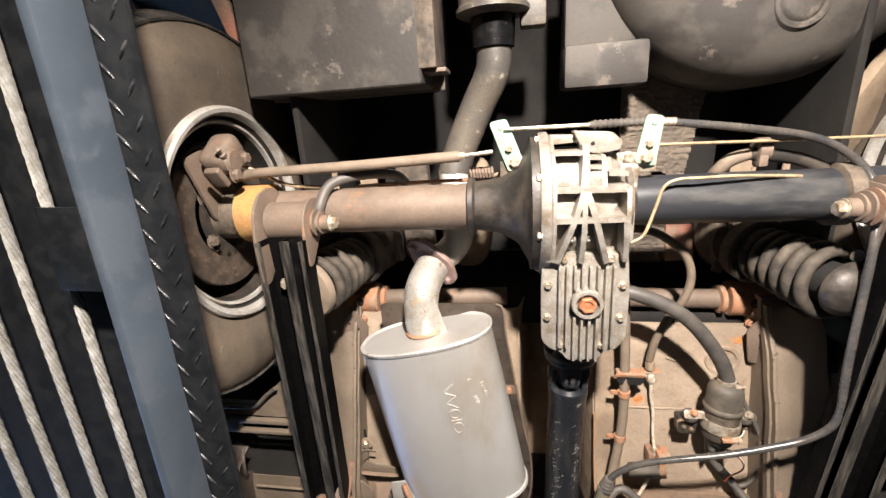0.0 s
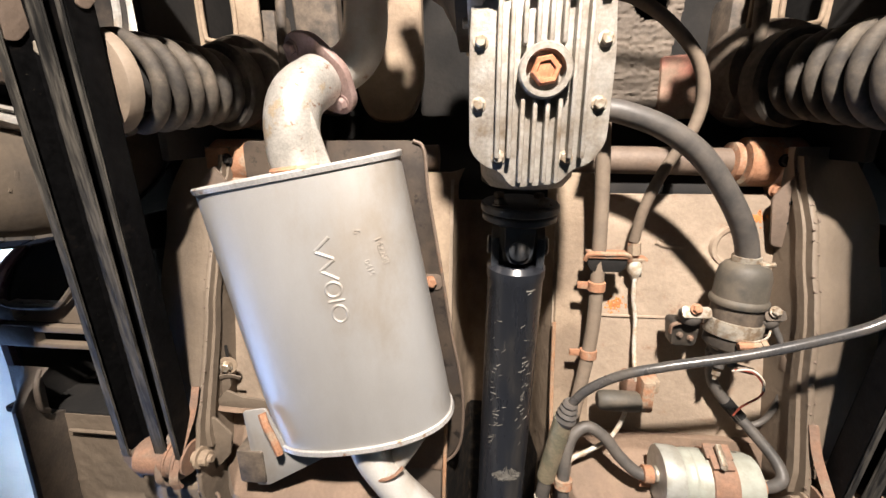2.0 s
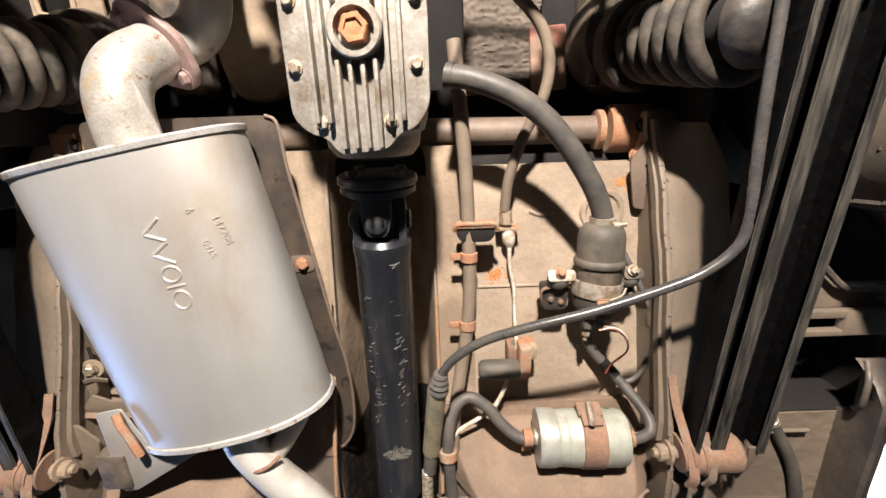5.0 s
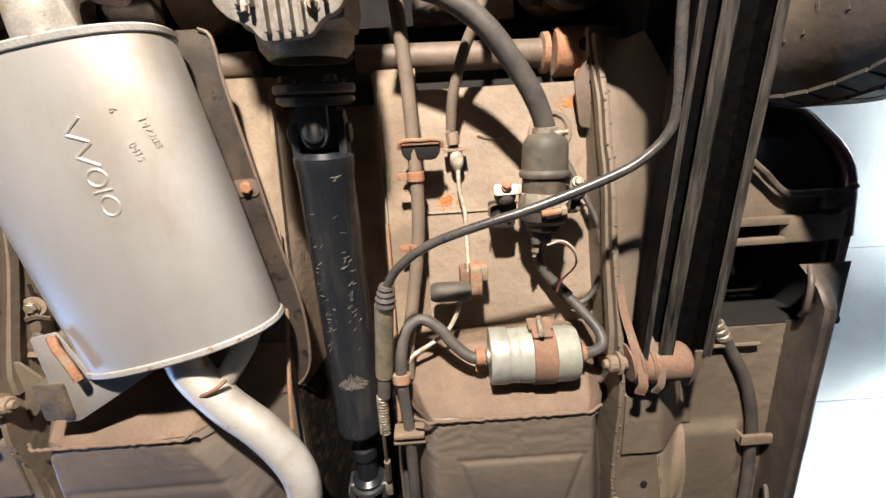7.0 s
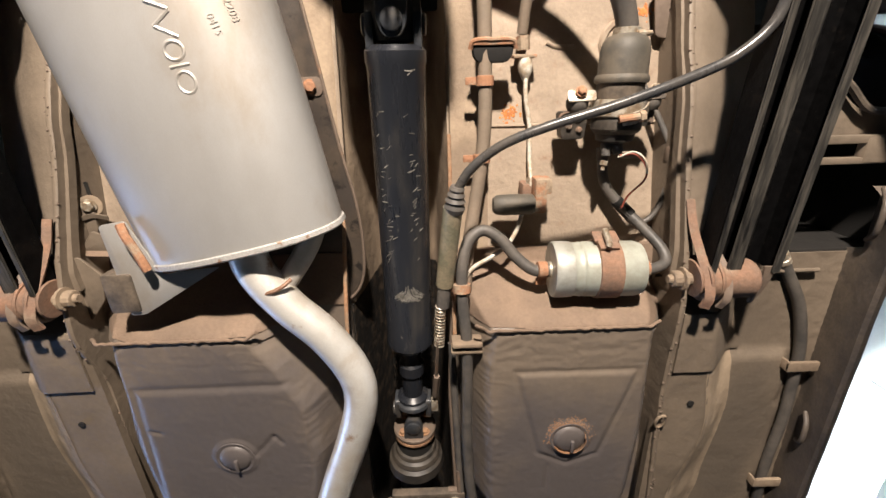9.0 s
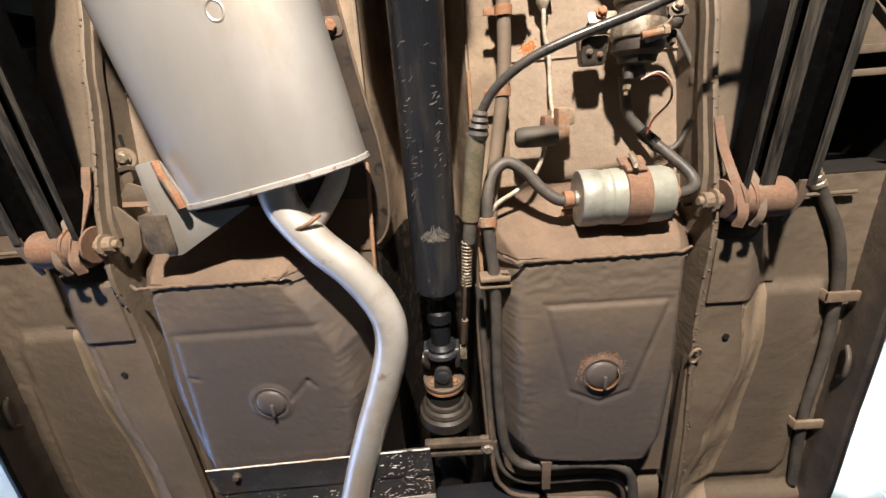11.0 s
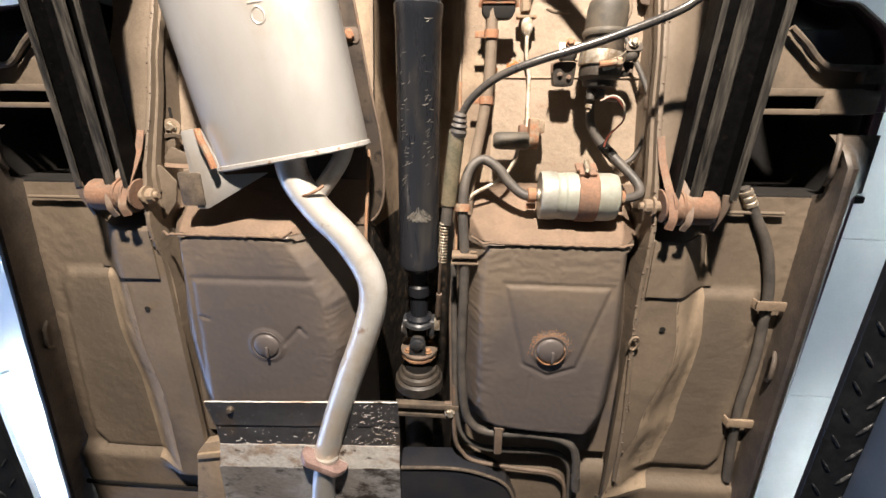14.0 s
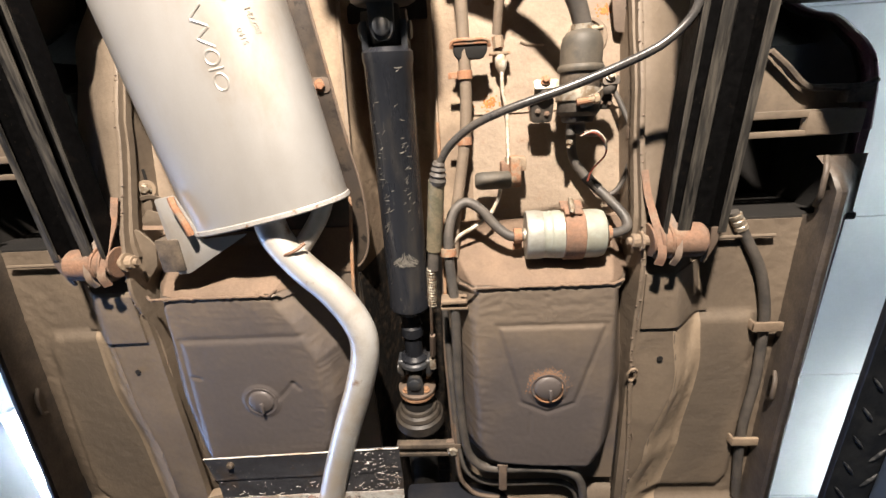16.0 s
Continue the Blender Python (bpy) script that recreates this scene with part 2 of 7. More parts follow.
def spline(pts, steps=8):
    """A smooth line through the points."""
    p = [Vector(q) for q in pts]
    if steps <= 1 or len(p) < 3:
        return p
    p = [2 * p[0] - p[1], *p, 2 * p[-1] - p[-2]]
    out = []
    for i in range(1, len(p) - 2):
        a, b, c, d = p[i - 1:i + 3]
        for k in range(steps):
            t = k / steps
            out.append(0.5 * (2 * b + (c - a) * t + (2 * a - 5 * b + 4 * c - d) * t * t + (3 * b - a - 3 * c + d) * t ** 3))
    return [*out, p[-2]]


def sweep(pts, r, steps=8, seg=12, bm=None, ripple=0.0, waves=1, oval=1.0):
    """A tube along a smooth line; r is one radius or a pair, start and end."""
    line = spline(pts, steps)
    r0, r1 = r if isinstance(r, tuple) else (r, r)
    b = bmesh.new()
    rings, up = [], None
    n = len(line)
    for i, p in enumerate(line):
        d = (line[min(i + 1, n - 1)] - line[max(i - 1, 0)]).normalized()
        if up is None:
            up = d.orthogonal().normalized()
        up = (up - d * up.dot(d)).normalized()
        side = d.cross(up)
        f = i / (n - 1)
        rr = r0 + (r1 - r0) * f + ripple * math.sin(2 * math.pi * waves * f)
        rings.append([b.verts.new(p + rr * (math.cos(a) * up + oval * math.sin(a) * side)) for a in (2 * math.pi * k / seg for k in range(seg))])
    for u, v in zip(rings, rings[1:]):
        for k in range(seg):
            b.faces.new((u[k], u[(k + 1) % seg], v[(k + 1) % seg], v[k]))
    b.faces.new(rings[0][::-1])
    b.faces.new(rings[-1])
    return merge(bm, b)


def ribbon(pts, across, wide, thick=0.003, steps=6, bm=None):
    """A flat band along a smooth line; wide is one width or a pair, start and end."""
    path = spline(pts, steps)
    w0, w1 = wide if isinstance(wide, tuple) else (wide, wide)
    b = bmesh.new()
    rows = []
    n = len(path)
    for i, p in enumerate(path):
        d = (path[min(i + 1, n - 1)] - path[max(i - 1, 0)]).normalized()
        u = Vector(across)
        u = (u - d * u.dot(d)).normalized()
        v = d.cross(u) * thick / 2
        u = u * (w0 + (w1 - w0) * i / (n - 1)) / 2
        rows.append([b.verts.new(q) for q in (p - u - v, p + u - v, p + u + v, p - u + v)])
    for r0, r1 in zip(rows, rows[1:]):
        for k in range(4):
            b.faces.new((r0[k], r0[(k + 1) % 4], r1[(k + 1) % 4], r1[k]))
    b.faces.new(rows[0][::-1])
    b.faces.new(rows[-1])
    return merge(bm, b)


def lathe(profile, m, seg=32, bm=None):
    """A solid of revolution about the local z axis: (radius, height) pairs."""
    b = bmesh.new()
    rings = []
    for r, h in profile:
        if r < 1e-6:
            rings.append([b.verts.new((0, 0, h))])
        else:
            rings.append([b.verts.new((r * math.cos(2 * math.pi * k / seg), r * math.sin(2 * math.pi * k / seg), h)) for k in range(seg)])
    for u, v in zip(rings, rings[1:]):
        for k in range(seg):
            q = [u[k % len(u)], u[(k + 1) % len(u)], v[(k + 1) % len(v)], v[k % len(v)]]
            q = list(dict.fromkeys(q))
            if len(q) > 2:
                b.faces.new(q)
    for ring, turn in ((rings[0], -1), (rings[-1], 1)):
        if len(ring) > 2 and profile[0] != profile[-1]:
            b.faces.new(ring[::turn])
    b.transform(m)
    return merge(bm, b)


def aim(origin, axis, twist=0.0):
    """A frame at origin whose z axis points along axis."""
    return Matrix.Translation(origin) @ Vector(axis).to_track_quat("Z", "Y").to_matrix().to_4x4() @ pose(0, 0, 0, 0, 0, twist)


def prism(poly, thick, m, bevel=0.0015, bm=None, segments=2):
    """A flat plate with the outline poly, thick along local z."""
    b = bmesh.new()
    low = [b.verts.new((x, y, 0)) for x, y in poly]
    f = b.faces.new(low)
    ext = bmesh.ops.extrude_face_region(b, geom=[f])
    bmesh.ops.translate(b, verts=[v for v in ext["geom"] if isinstance(v, bmesh.types.BMVert)], vec=(0, 0, thick))
    bmesh.ops.recalc_face_normals(b, faces=b.faces)
    if bevel:
        rim = [e for e in b.edges if len(e.link_faces) == 2 and any(len(g.verts) == len(poly) and len(poly) != 4 or abs(g.normal.z) > 0.9 for g in e.link_faces)]
        bmesh.ops.bevel(b, geom=rim, offset=bevel, segments=segments, profile=0.6, affect="EDGES")
    b.transform(m)
    return merge(bm, b)


def rounded(poly, r, n=5):
    """The outline poly with its corners rounded."""
    out = []
    k = len(poly)
    for i in range(k):
        a, b, c = (Vector(poly[(i + j) % k]) for j in (-1, 0, 1))
        u, v = (a - b), (c - b)
        d = min(r, u.length * 0.45, v.length * 0.45)
        p, q = b + u.normalized() * d, b + v.normalized() * d
        for j in range(n + 1):
            t = j / n
            out.append(tuple((1 - t) ** 2 * p + 2 * t * (1 - t) * b + t * t * q))
    return out


def ellipse(a, b, n=40, power=2.0):
    out = []
    for k in range(n):
        c, s = math.cos(2 * math.pi * k / n), math.sin(2 * math.pi * k / n)
        out.append((a * math.copysign(abs(c) ** (2 / power), c), b * math.copysign(abs(s) ** (2 / power), s)))
    return out


def bolt(at, axis, r=0.007, bm=None, shank=0.004):
    """A hexagon bolt head on a washer."""
    m = aim(at, axis, 17)
    b = lathe([(r * 1.45, 0), (r * 1.45, 0.0012), (r * 1.05, 0.0014)], m, 18, bm)
    b = lathe([(r * 1.12, 0.0012), (r * 1.12, 0.0012 + r * 0.75), (r * 0.9, 0.0012 + r * 0.95), (0, 0.0012 + r * 0.95)], m, 6, b)
    return b


def sheet(x0, x1, y0, y1, height, step=0.008, thick=0.012, inside=None, warp=None):
    """Pressed sheet metal seen from below: its underside lies at height(x, y)."""
    nx, ny = max(2, round((x1 - x0) / step)), max(2, round((y1 - y0) / step))
    b = bmesh.new()
    low, high = {}, {}
    for i in range(nx + 1):
        for j in range(ny + 1):
            x, y = x0 + (x1 - x0) * i / nx, y0 + (y1 - y0) * j / ny
            x, y = warp(x, y) if warp else (x, y)
            z = height(x, y)
            low[i, j] = b.verts.new((x, y, z))
            high[i, j] = b.verts.new((x, y, z + thick))
    kept = set()
    for i in range(nx):
        for j in range(ny):
            x, y = x0 + (x1 - x0) * (i + 0.5) / nx, y0 + (y1 - y0) * (j + 0.5) / ny
            if inside is None or inside(x, y):
                kept.add((i, j))
    for i, j in kept:
        for layer, turn in ((low, 1), (high, -1)):
            b.faces.new([layer[i, j], layer[i, j + 1], layer[i + 1, j + 1], layer[i + 1, j]][::turn])
        for (di, dj), (p, q) in (((-1, 0), ((i, j), (i, j + 1))), ((1, 0), ((i + 1, j), (i + 1, j + 1))), ((0, -1), ((i, j), (i + 1, j))), ((0, 1), ((i, j + 1), (i + 1, j + 1)))):
            if (i + di, j + dj) not in kept:
                b.faces.new((low[p], low[q], high[q], high[p]))
    bmesh.ops.delete(b, geom=[v for v in b.verts if not v.link_faces], context="VERTS")
    return b


def smooth(a, b, t):
    t = min(1.0, max(0.0, (t - a) / (b - a)))
    return t * t * (3 - 2 * t)


def depth_in(poly, x, y):
    """How far the point lies inside the convex outline (negative: outside), poly running anticlockwise."""
    d = 1e9
    for (ax, ay), (bx, by) in zip(poly, poly[1:] + poly[:1]):
        ux, uy = bx - ax, by - ay
        d = min(d, (ux * (y - ay) - uy * (x - ax)) / math.hypot(ux, uy))
    return d


def lumps(x, y, s=9.0, a=0.0012):
    return a * noise.noise(Vector((x * s, y * s, 3.1))) + a * 0.5 * noise.noise(Vector((x * s * 4, y * s * 4, 7.7)))


def letters(text, size, m, depth=0.0015):
    """Raised built-in letters as a bmesh."""
    c = bpy.data.curves.new("writing", "FONT")
    c.body, c.size, c.extrude, c.align_x, c.align_y = text, size, depth, "CENTER", "CENTER"
    c.resolution_u = 3
    ob = bpy.data.objects.new("writing", c)
    scene.collection.objects.link(ob)
    mesh = bpy.data.meshes.new_from_object(ob.evaluated_get(bpy.context.evaluated_depsgraph_get()))
    b = bmesh.new()
    b.from_mesh(mesh)
    bpy.data.objects.remove(ob)
    bpy.data.curves.remove(c)
    bpy.data.meshes.remove(mesh)
    b.transform(m)
    return b

# ---- the workshop ----
def slab(name, c, s, mat, label):
    return tagged(link(name, box(c, s, 0.005), mat), label, name.split("_")[0], kind="structure")


slab("floor", (0, 0.5, -0.05), (9.0, 12.0, 0.1), concrete, "grey concrete workshop floor under the car lift")
roof = box((0, 0.5, 3.87), (9.0, 12.0, 0.1), 0.0)
for k in range(10):
    for j in (1,):
        roof = box((-2.25 + 4.5 * j, -4.9 + 1.2 * k, 3.815), (4.48, 1.194, 0.02), 0.003, None, roof, 1)
tagged(link("ceiling", roof, white_wall), "white panelled workshop ceiling above the car", "ceiling", kind="structure")
for y0, y1, z0, z1 in ((-5.5, 2.2, 0, 3.8), (5.0, 6.5, 0, 3.8), (2.2, 5.0, 0, 0.6), (2.2, 5.0, 2.5, 3.8)):
    slab("wall_west", (-4.55, (y0 + y1) / 2, (z0 + z1) / 2), (0.1, y1 - y0, z1 - z0), grey_wall, "grey painted workshop side wall")
win = thing("window_1", (-4.55, 3.6, 0.6), "plain workshop window with white frame and daylight behind", "window", kind="structure")
for y in (2.23, 3.6, 4.97):
    part("window_frame", box((-4.55, y, 1.55), (0.08, 0.06, 1.9), 0.005), white_wall, win)
for z in (0.63, 2.47):
    part("window_frame", box((-4.55, 3.6, z), (0.08, 2.8, 0.06), 0.005), white_wall, win)
tagged(link("backdrop", box((-6.0, 3.6, 1.8), (0.05, 7.0, 4.5), 0), glowing("pale_day_sky", (0.5, 0.68, 1.0), 1.5)), "plain pale blue daylight outside the window", "backdrop", kind="structure")
slab("wall_east", (4.55, 0.5, 1.9), (0.1, 12.0, 3.8), white_wall, "white painted workshop side wall")
slab("wall_north", (0, 6.55, 1.9), (9.2, 0.1, 3.8), grey_wall, "grey painted workshop end wall")
slab("wall_south", (0, -5.55, 1.9), (9.2, 0.1, 3.8), grey_wall, "grey painted workshop end wall")


def ceiling_light(x, y):
    t = thing("ceiling_light", (x, y, 3.8), "white fluorescent batten hung under the ceiling on two rods", "ceiling light", "ceiling lights")
    part("housing", box((x, y, 3.56), (0.055, 1.5, 0.06), 0.01), white_wall, t)
    for dy in (-0.6, 0.6):
        part("rod", sweep([(x, y + dy, 3.60), (x, y + dy, 3.82)], 0.006, 1, 8), white_wall, t)
    for dx in (-0.045, 0.045):
        part("tube", sweep([(x + dx, y - 0.72, 3.525), (x + dx, y + 0.72, 3.525)], 0.014, 1, 12), tube_glow, t, "glowing fluorescent tube")


for x in (-3.35, 3.35):
    for y in (-1.6, 1.0, 3.6):
        ceiling_light(x, y)

# ---- the lift ----
PLATE = 1.487


def runway(side, edge):
    x0, x1 = side * edge, side * (edge + 0.52)
    t = thing("lift_runway", ((x0 + x1) / 2, 0.9, 1.45), "blue-grey steel lift runway with black tread plate under the car's wheels", "car lift", "lift runways")
    mid, w = (x0 + x1) / 2, abs(x1 - x0)
    part("deck_plate", box((mid, 0.9, PLATE + 0.003), (w, 4.6, 0.006), 0.001), plate_steel, t, "black tread plate deck")
    bumps = None
    for k in range(190):
        y = -0.3 + k * 0.0155
        for row in range(2):
            if (k + row) % 2:
                continue
            turn = 38 if row else -38
            b = bmesh.new()
            bmesh.ops.create_uvsphere(b, u_segments=8, v_segments=5, radius=0.5, matrix=Matrix.Translation((x0 + side * (0.012 + 0.022 * row), y, PLATE)) @ pose(0, 0, 0, 0, 0, turn * side) @ Matrix.Diagonal((0.0034, 0.021, 0.0044, 1)))
            bumps = merge(bumps, b)
    tagged(part("tread", bumps, tread_glint, t), kind="stuff")
    for dx, wide in ((0.044, 0.012), (0.46, 0.05)):
        part("side_beam", box((x0 + side * dx, 0.9, PLATE - 0.025), (wide, 4.6, 0.048), 0.003), lift_paint, t, "blue-grey steel beam")
    part("inner_web", box((x0 + side * 0.25, 0.9, PLATE - 0.006), (0.36, 4.58, 0.008), 0.002), plate_steel, t)
    part("guide_plate", box((x0 + side * 0.073, 0.398, PLATE - 0.047), (0.046, 0.080, 0.004), 0.001), plate_steel, t, "black cable guide plate")
    for k, dx in enumerate((0.105, 0.162, 0.219, 0.276, 0.333)):
        rope = None
        for strand in range(6):
            pts = []
            for j in range(421):
                y = -1.3 + j * 0.010
                a = 2 * math.pi * (y / 0.085 + strand / 6)
                pts.append((x0 + side * dx + 0.0033 * math.cos(a), y, PLATE - 0.030 + 0.0033 * math.sin(a)))
            rope = sweep(pts, 0.0020, 1, 5, rope)
        part("wire_rope", rope, cable_steel, t, "pale twisted steel rope")
    return t


def lift_post(x, y):
    t = thing("lift_post", (x, y, 0), "blue-grey steel lift post standing on the floor", "car lift", "lift posts")
    part("column", box((x, y, 1.1), (0.14, 0.14, 2.2), 0.01), lift_paint, t)
    part("base_plate", box((x, y, 0.01), (0.3, 0.3, 0.02), 0.004), lift_paint, t)


def lift_crossbeam(y):
    t = thing("lift_crossbeam", (0, y, PLATE - 0.15), "blue-grey steel beam between the lift posts under the runways", "car lift", "lift crossbeams")
    part("beam", box((0, y, PLATE - 0.112), (3.58, 0.12, 0.13), 0.01), lift_paint, t)


for y in (-1.35, 3.15):
    lift_crossbeam(y)
    for x in (-1.85, 1.85):
        lift_post(x, y)
runway(-1, 0.399).rotation_euler.z = radians(1.4)
runway(1, 0.467)
# ---- wheels ----
tread_rubber = material("dark_tread_rubber", (0.035, 0.033, 0.031), (0.08, 0.068, 0.055), 0.4, 30, 0.7, 0, 0.1, 200)
deep_disc = material("near_black_brake_iron", (0.016, 0.014, 0.012), (0.045, 0.034, 0.026), 0.3, 30, 0.75, 0, 0.3, 200)
disc_iron = material("brown_rusted_brake_iron", (0.10, 0.075, 0.055), (0.05, 0.038, 0.03), 0.5, 40, 0.7, 0.1, 0.25, 220, (0.22, 0.14, 0.09), 0.1, 60, soft=0.15)
AXY, AXZ = 0.442, 1.785


def wheel(side):
    cx = side * (0.607 if side > 0 else 0.586)
    t = thing("wheel", (cx, AXY, PLATE + 0.006), "silver steel wheel with a dusty worn tyre on the rear axle", "wheel", "rear wheels")
    m = aim((cx, AXY, AXZ), (-side, 0, 0))
    R = 0.316
    prof = [(0.165, 0.050), (0.176, 0.056), (0.192, 0.063), (0.220, 0.069), (0.245, 0.071), (0.268, 0.067), (0.291, 0.058), (R - 0.012, 0.048), (R - 0.004, 0.030), (R - 0.002, 0.0), (R - 0.004, -0.030), (R - 0.012, -0.048), (0.291, -0.058),
            (0.268, -0.067), (0.245, -0.071), (0.220, -0.069), (0.192, -0.063), (0.165, -0.052), (0.165, 0.050)]
    tyre = lathe(prof, m, 96)
    for v in tyre.verts:
        v.co.z = max(v.co.z, PLATE + 0.006)
    part("tyre", tyre, tyre_rubber, t, "dusty black rubber tyre")
    blocks = None
    for k in range(64):
        a = 2 * math.pi * k / 64
        for h, off, low in ((0.043, 0, 0.009), (0.015, 0.5, 0.002), (-0.015, 0, 0.002), (-0.043, 0.5, 0.009)):
            b = a + off * 2 * math.pi / 64
            f = m @ pose(0, 0, 0, 0, 0, math.degrees(b)) @ pose(R - low, 0, h, 0, math.copysign(low * 2600 - 3, -h) if abs(h) > 0.02 else 0, 0)
            blocks = box((0, 0, 0), (0.004, 0.0265, 0.026), 0, f, blocks)
    for v in blocks.verts:
        v.co.z = max(v.co.z, PLATE + 0.0065)
    tagged(part("tread", blocks, tread_rubber, t), kind="stuff")
    marks = None
    for ring, n in ((0.232, 52), (0.246, 70)):
        for k in range(n):
            if (k * 7) % 11 < 4:
                continue
            f = m @ pose(0, 0, 0, 0, 0, 360 * k / n) @ pose(ring, 0, 0.0700 if ring < 0.24 else 0.0702, 0, 0, 0)
            marks = box((0, 0, 0), (0.010, 0.003, 0.0012), 0, f, marks)
    tagged(part("sidewall_relief", marks, tyre_rubber, t, "raised unreadable sidewall markings"), kind="stuff")
    rim = [(0.181, 0.058), (0.180, 0.066), (0.176, 0.070), (0.170, 0.069), (0.166, 0.064), (0.165, 0.052), (0.181, 0.058)]
    part("rim", lathe(rim, m, 72), rim_paint, t, "silver painted steel rim")
    part("rim_bead", lathe([(0.161, 0.046), (0.158, 0.051), (0.154, 0.050), (0.153, 0.042), (0.161, 0.046)], m, 72), rim_paint, t, "dull silver inner bead")
    # inside the rim lip everything is near-black
    part("rim_well", lathe([(0.165, 0.055), (0.161, 0.045), (0.152, 0.042), (0.148, -0.02), (0.140, -0.042), (0.145, -0.050), (0.163, -0.052), (0.166, 0.038), (0.165, 0.055)], m, 72), deep_disc, t, "near-black rim well")
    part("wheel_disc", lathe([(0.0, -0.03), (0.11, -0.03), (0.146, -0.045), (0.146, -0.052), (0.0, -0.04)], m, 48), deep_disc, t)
    part("brake_disc", lathe([(0.066, 0.030), (0.124, 0.030), (0.126, 0.028), (0.126, 0.018), (0.124, 0.016), (0.066, 0.016), (0.066, 0.030)], m, 56), disc_iron, t, "brown rusted brake disc")
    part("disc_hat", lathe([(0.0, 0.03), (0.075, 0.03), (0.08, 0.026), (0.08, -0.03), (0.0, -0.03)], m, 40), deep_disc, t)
    part("hub", lathe([(0.0, 0.09), (0.040, 0.09), (0.043, 0.085), (0.043, 0.03), (0, 0.03)], m, 32), old_black, t)
    for k in range(5):
        a = 2 * math.pi * k / 5 + 0.3
        p = m @ Vector((0.062 * math.cos(a), 0.062 * math.sin(a), 0.03))
        part("hub_bolt", bolt(p, (-side, 0, 0), 0.008), old_black, t)
    # caliper behind the axle line
    f = Matrix.Translation((cx - side * 0.078, AXY - 0.098, AXZ - 0.040)) @ pose(0, 0, 0, 38, 0, 0) @ Matrix.Diagonal((0.86, 0.86, 0.86, 1))
    cp = box((0, -0.006, -0.004), (0.052, 0.050, 0.076), 0.020, f, None, 5)
    cp = lathe([(0.0, -0.030), (0.018, -0.030), (0.024, -0.024), (0.025, 0.0), (0.0, 0.0)], f @ aim((0, -0.004, -0.012), (side, 0, 0)), 28, cp)
    cp = box((-side * 0.006, 0.026, -0.034), (0.030, 0.040, 0.014), 0.006, f, cp, 3)
    cp = lathe([(0.0, 0), (0.012, 0), (0.013, 0.002), (0.012, 0.006), (0, 0.007)], f @ aim((-side * 0.024, 0, -0.014), (-side, 0, 0)), 24, cp)
    caliper = part("brake_caliper", cp, dusty_steel, t, "dusty cast brake caliper")
    part("bleed_screw", lathe([(0.007, 0), (0.007, 0.008), (0.004, 0.010), (0.004, 0.022), (0.0055, 0.024), (0, 0.027)], f @ aim((-side * 0.022, -0.024, -0.022), (-side * 0.2, -1, -0.3)), 12), dusty_steel, caliper)
    for h in (-0.032, 0.012):
        part("caliper_bolt", bolt(f @ Vector((-side * 0.026, 0.012, h)), (-side, 0, 0), 0.0085), dusty_steel, caliper)
    part("mounting_bracket", prism(rounded([(-0.055, -0.02), (0.06, -0.035), (0.075, 0.0), (0.05, 0.045), (-0.04, 0.03)], 0.012), 0.006, Matrix.Translation((cx - side * 0.040, AXY - 0.065, AXZ - 0.045)) @ pose(0, 0, 0, 90, 0, 90) @ pose(0, 0, 0, 0, 0, 30), 0.001), dusty_steel, t)
    return t


wheel(-1)
wheel(1)

# ---- rear axle ----
greasy = material("greasy_black_casting", (0.022, 0.02, 0.018), (0.06, 0.05, 0.04), 0.4, 30, 0.5, 0, 0.25, 200)
axle = thing("rear_axle", (0.042, AXY, AXZ - 0.1), "cast aluminium differential with finned cover between painted steel axle tubes", "rear axle")
part("axle_tube", sweep([(-0.045, AXY, AXZ), (-0.50, AXY, AXZ)], 0.0365, 1, 32), dusty_steel, axle, "dusty brown steel axle tube")
part("axle_tube", sweep([(0.10, AXY, AXZ), (0.50, AXY, AXZ)], 0.0365, 1, 32), tube_black, axle, "glossy blue-black painted axle tube")
part("axle_flange", lathe([(0.037, 0.0), (0.046, 0.003), (0.046, 0.010), (0.039, 0.014), (0.043, 0.050), (0.060, 0.078), (0.088, 0.093), (0.102, 0.096), (0.102, 0.107), (0.0, 0.107)], aim((-0.127, AXY, AXZ), (1, 0, 0)), 48), greasy, axle, "dark cast axle flange")
part("axle_collar", lathe([(0.037, 0), (0.044, 0.002), (0.044, 0.02), (0.037, 0.022)], aim((0.378, AXY, AXZ), (1, 0, 0)), 36), old_black, axle)
part("axle_collar", lathe([(0.037, 0), (0.05, 0.003), (0.05, 0.05), (0.037, 0.055)], aim((-0.512, AXY, AXZ), (1, 0, 0)), 36), material("ochre_rubber_bump", (0.50, 0.29, 0.10), (0.40, 0.22, 0.09), 0.4, 30, 0.7, 0, 0.15), axle, "ochre yellow bush ring")
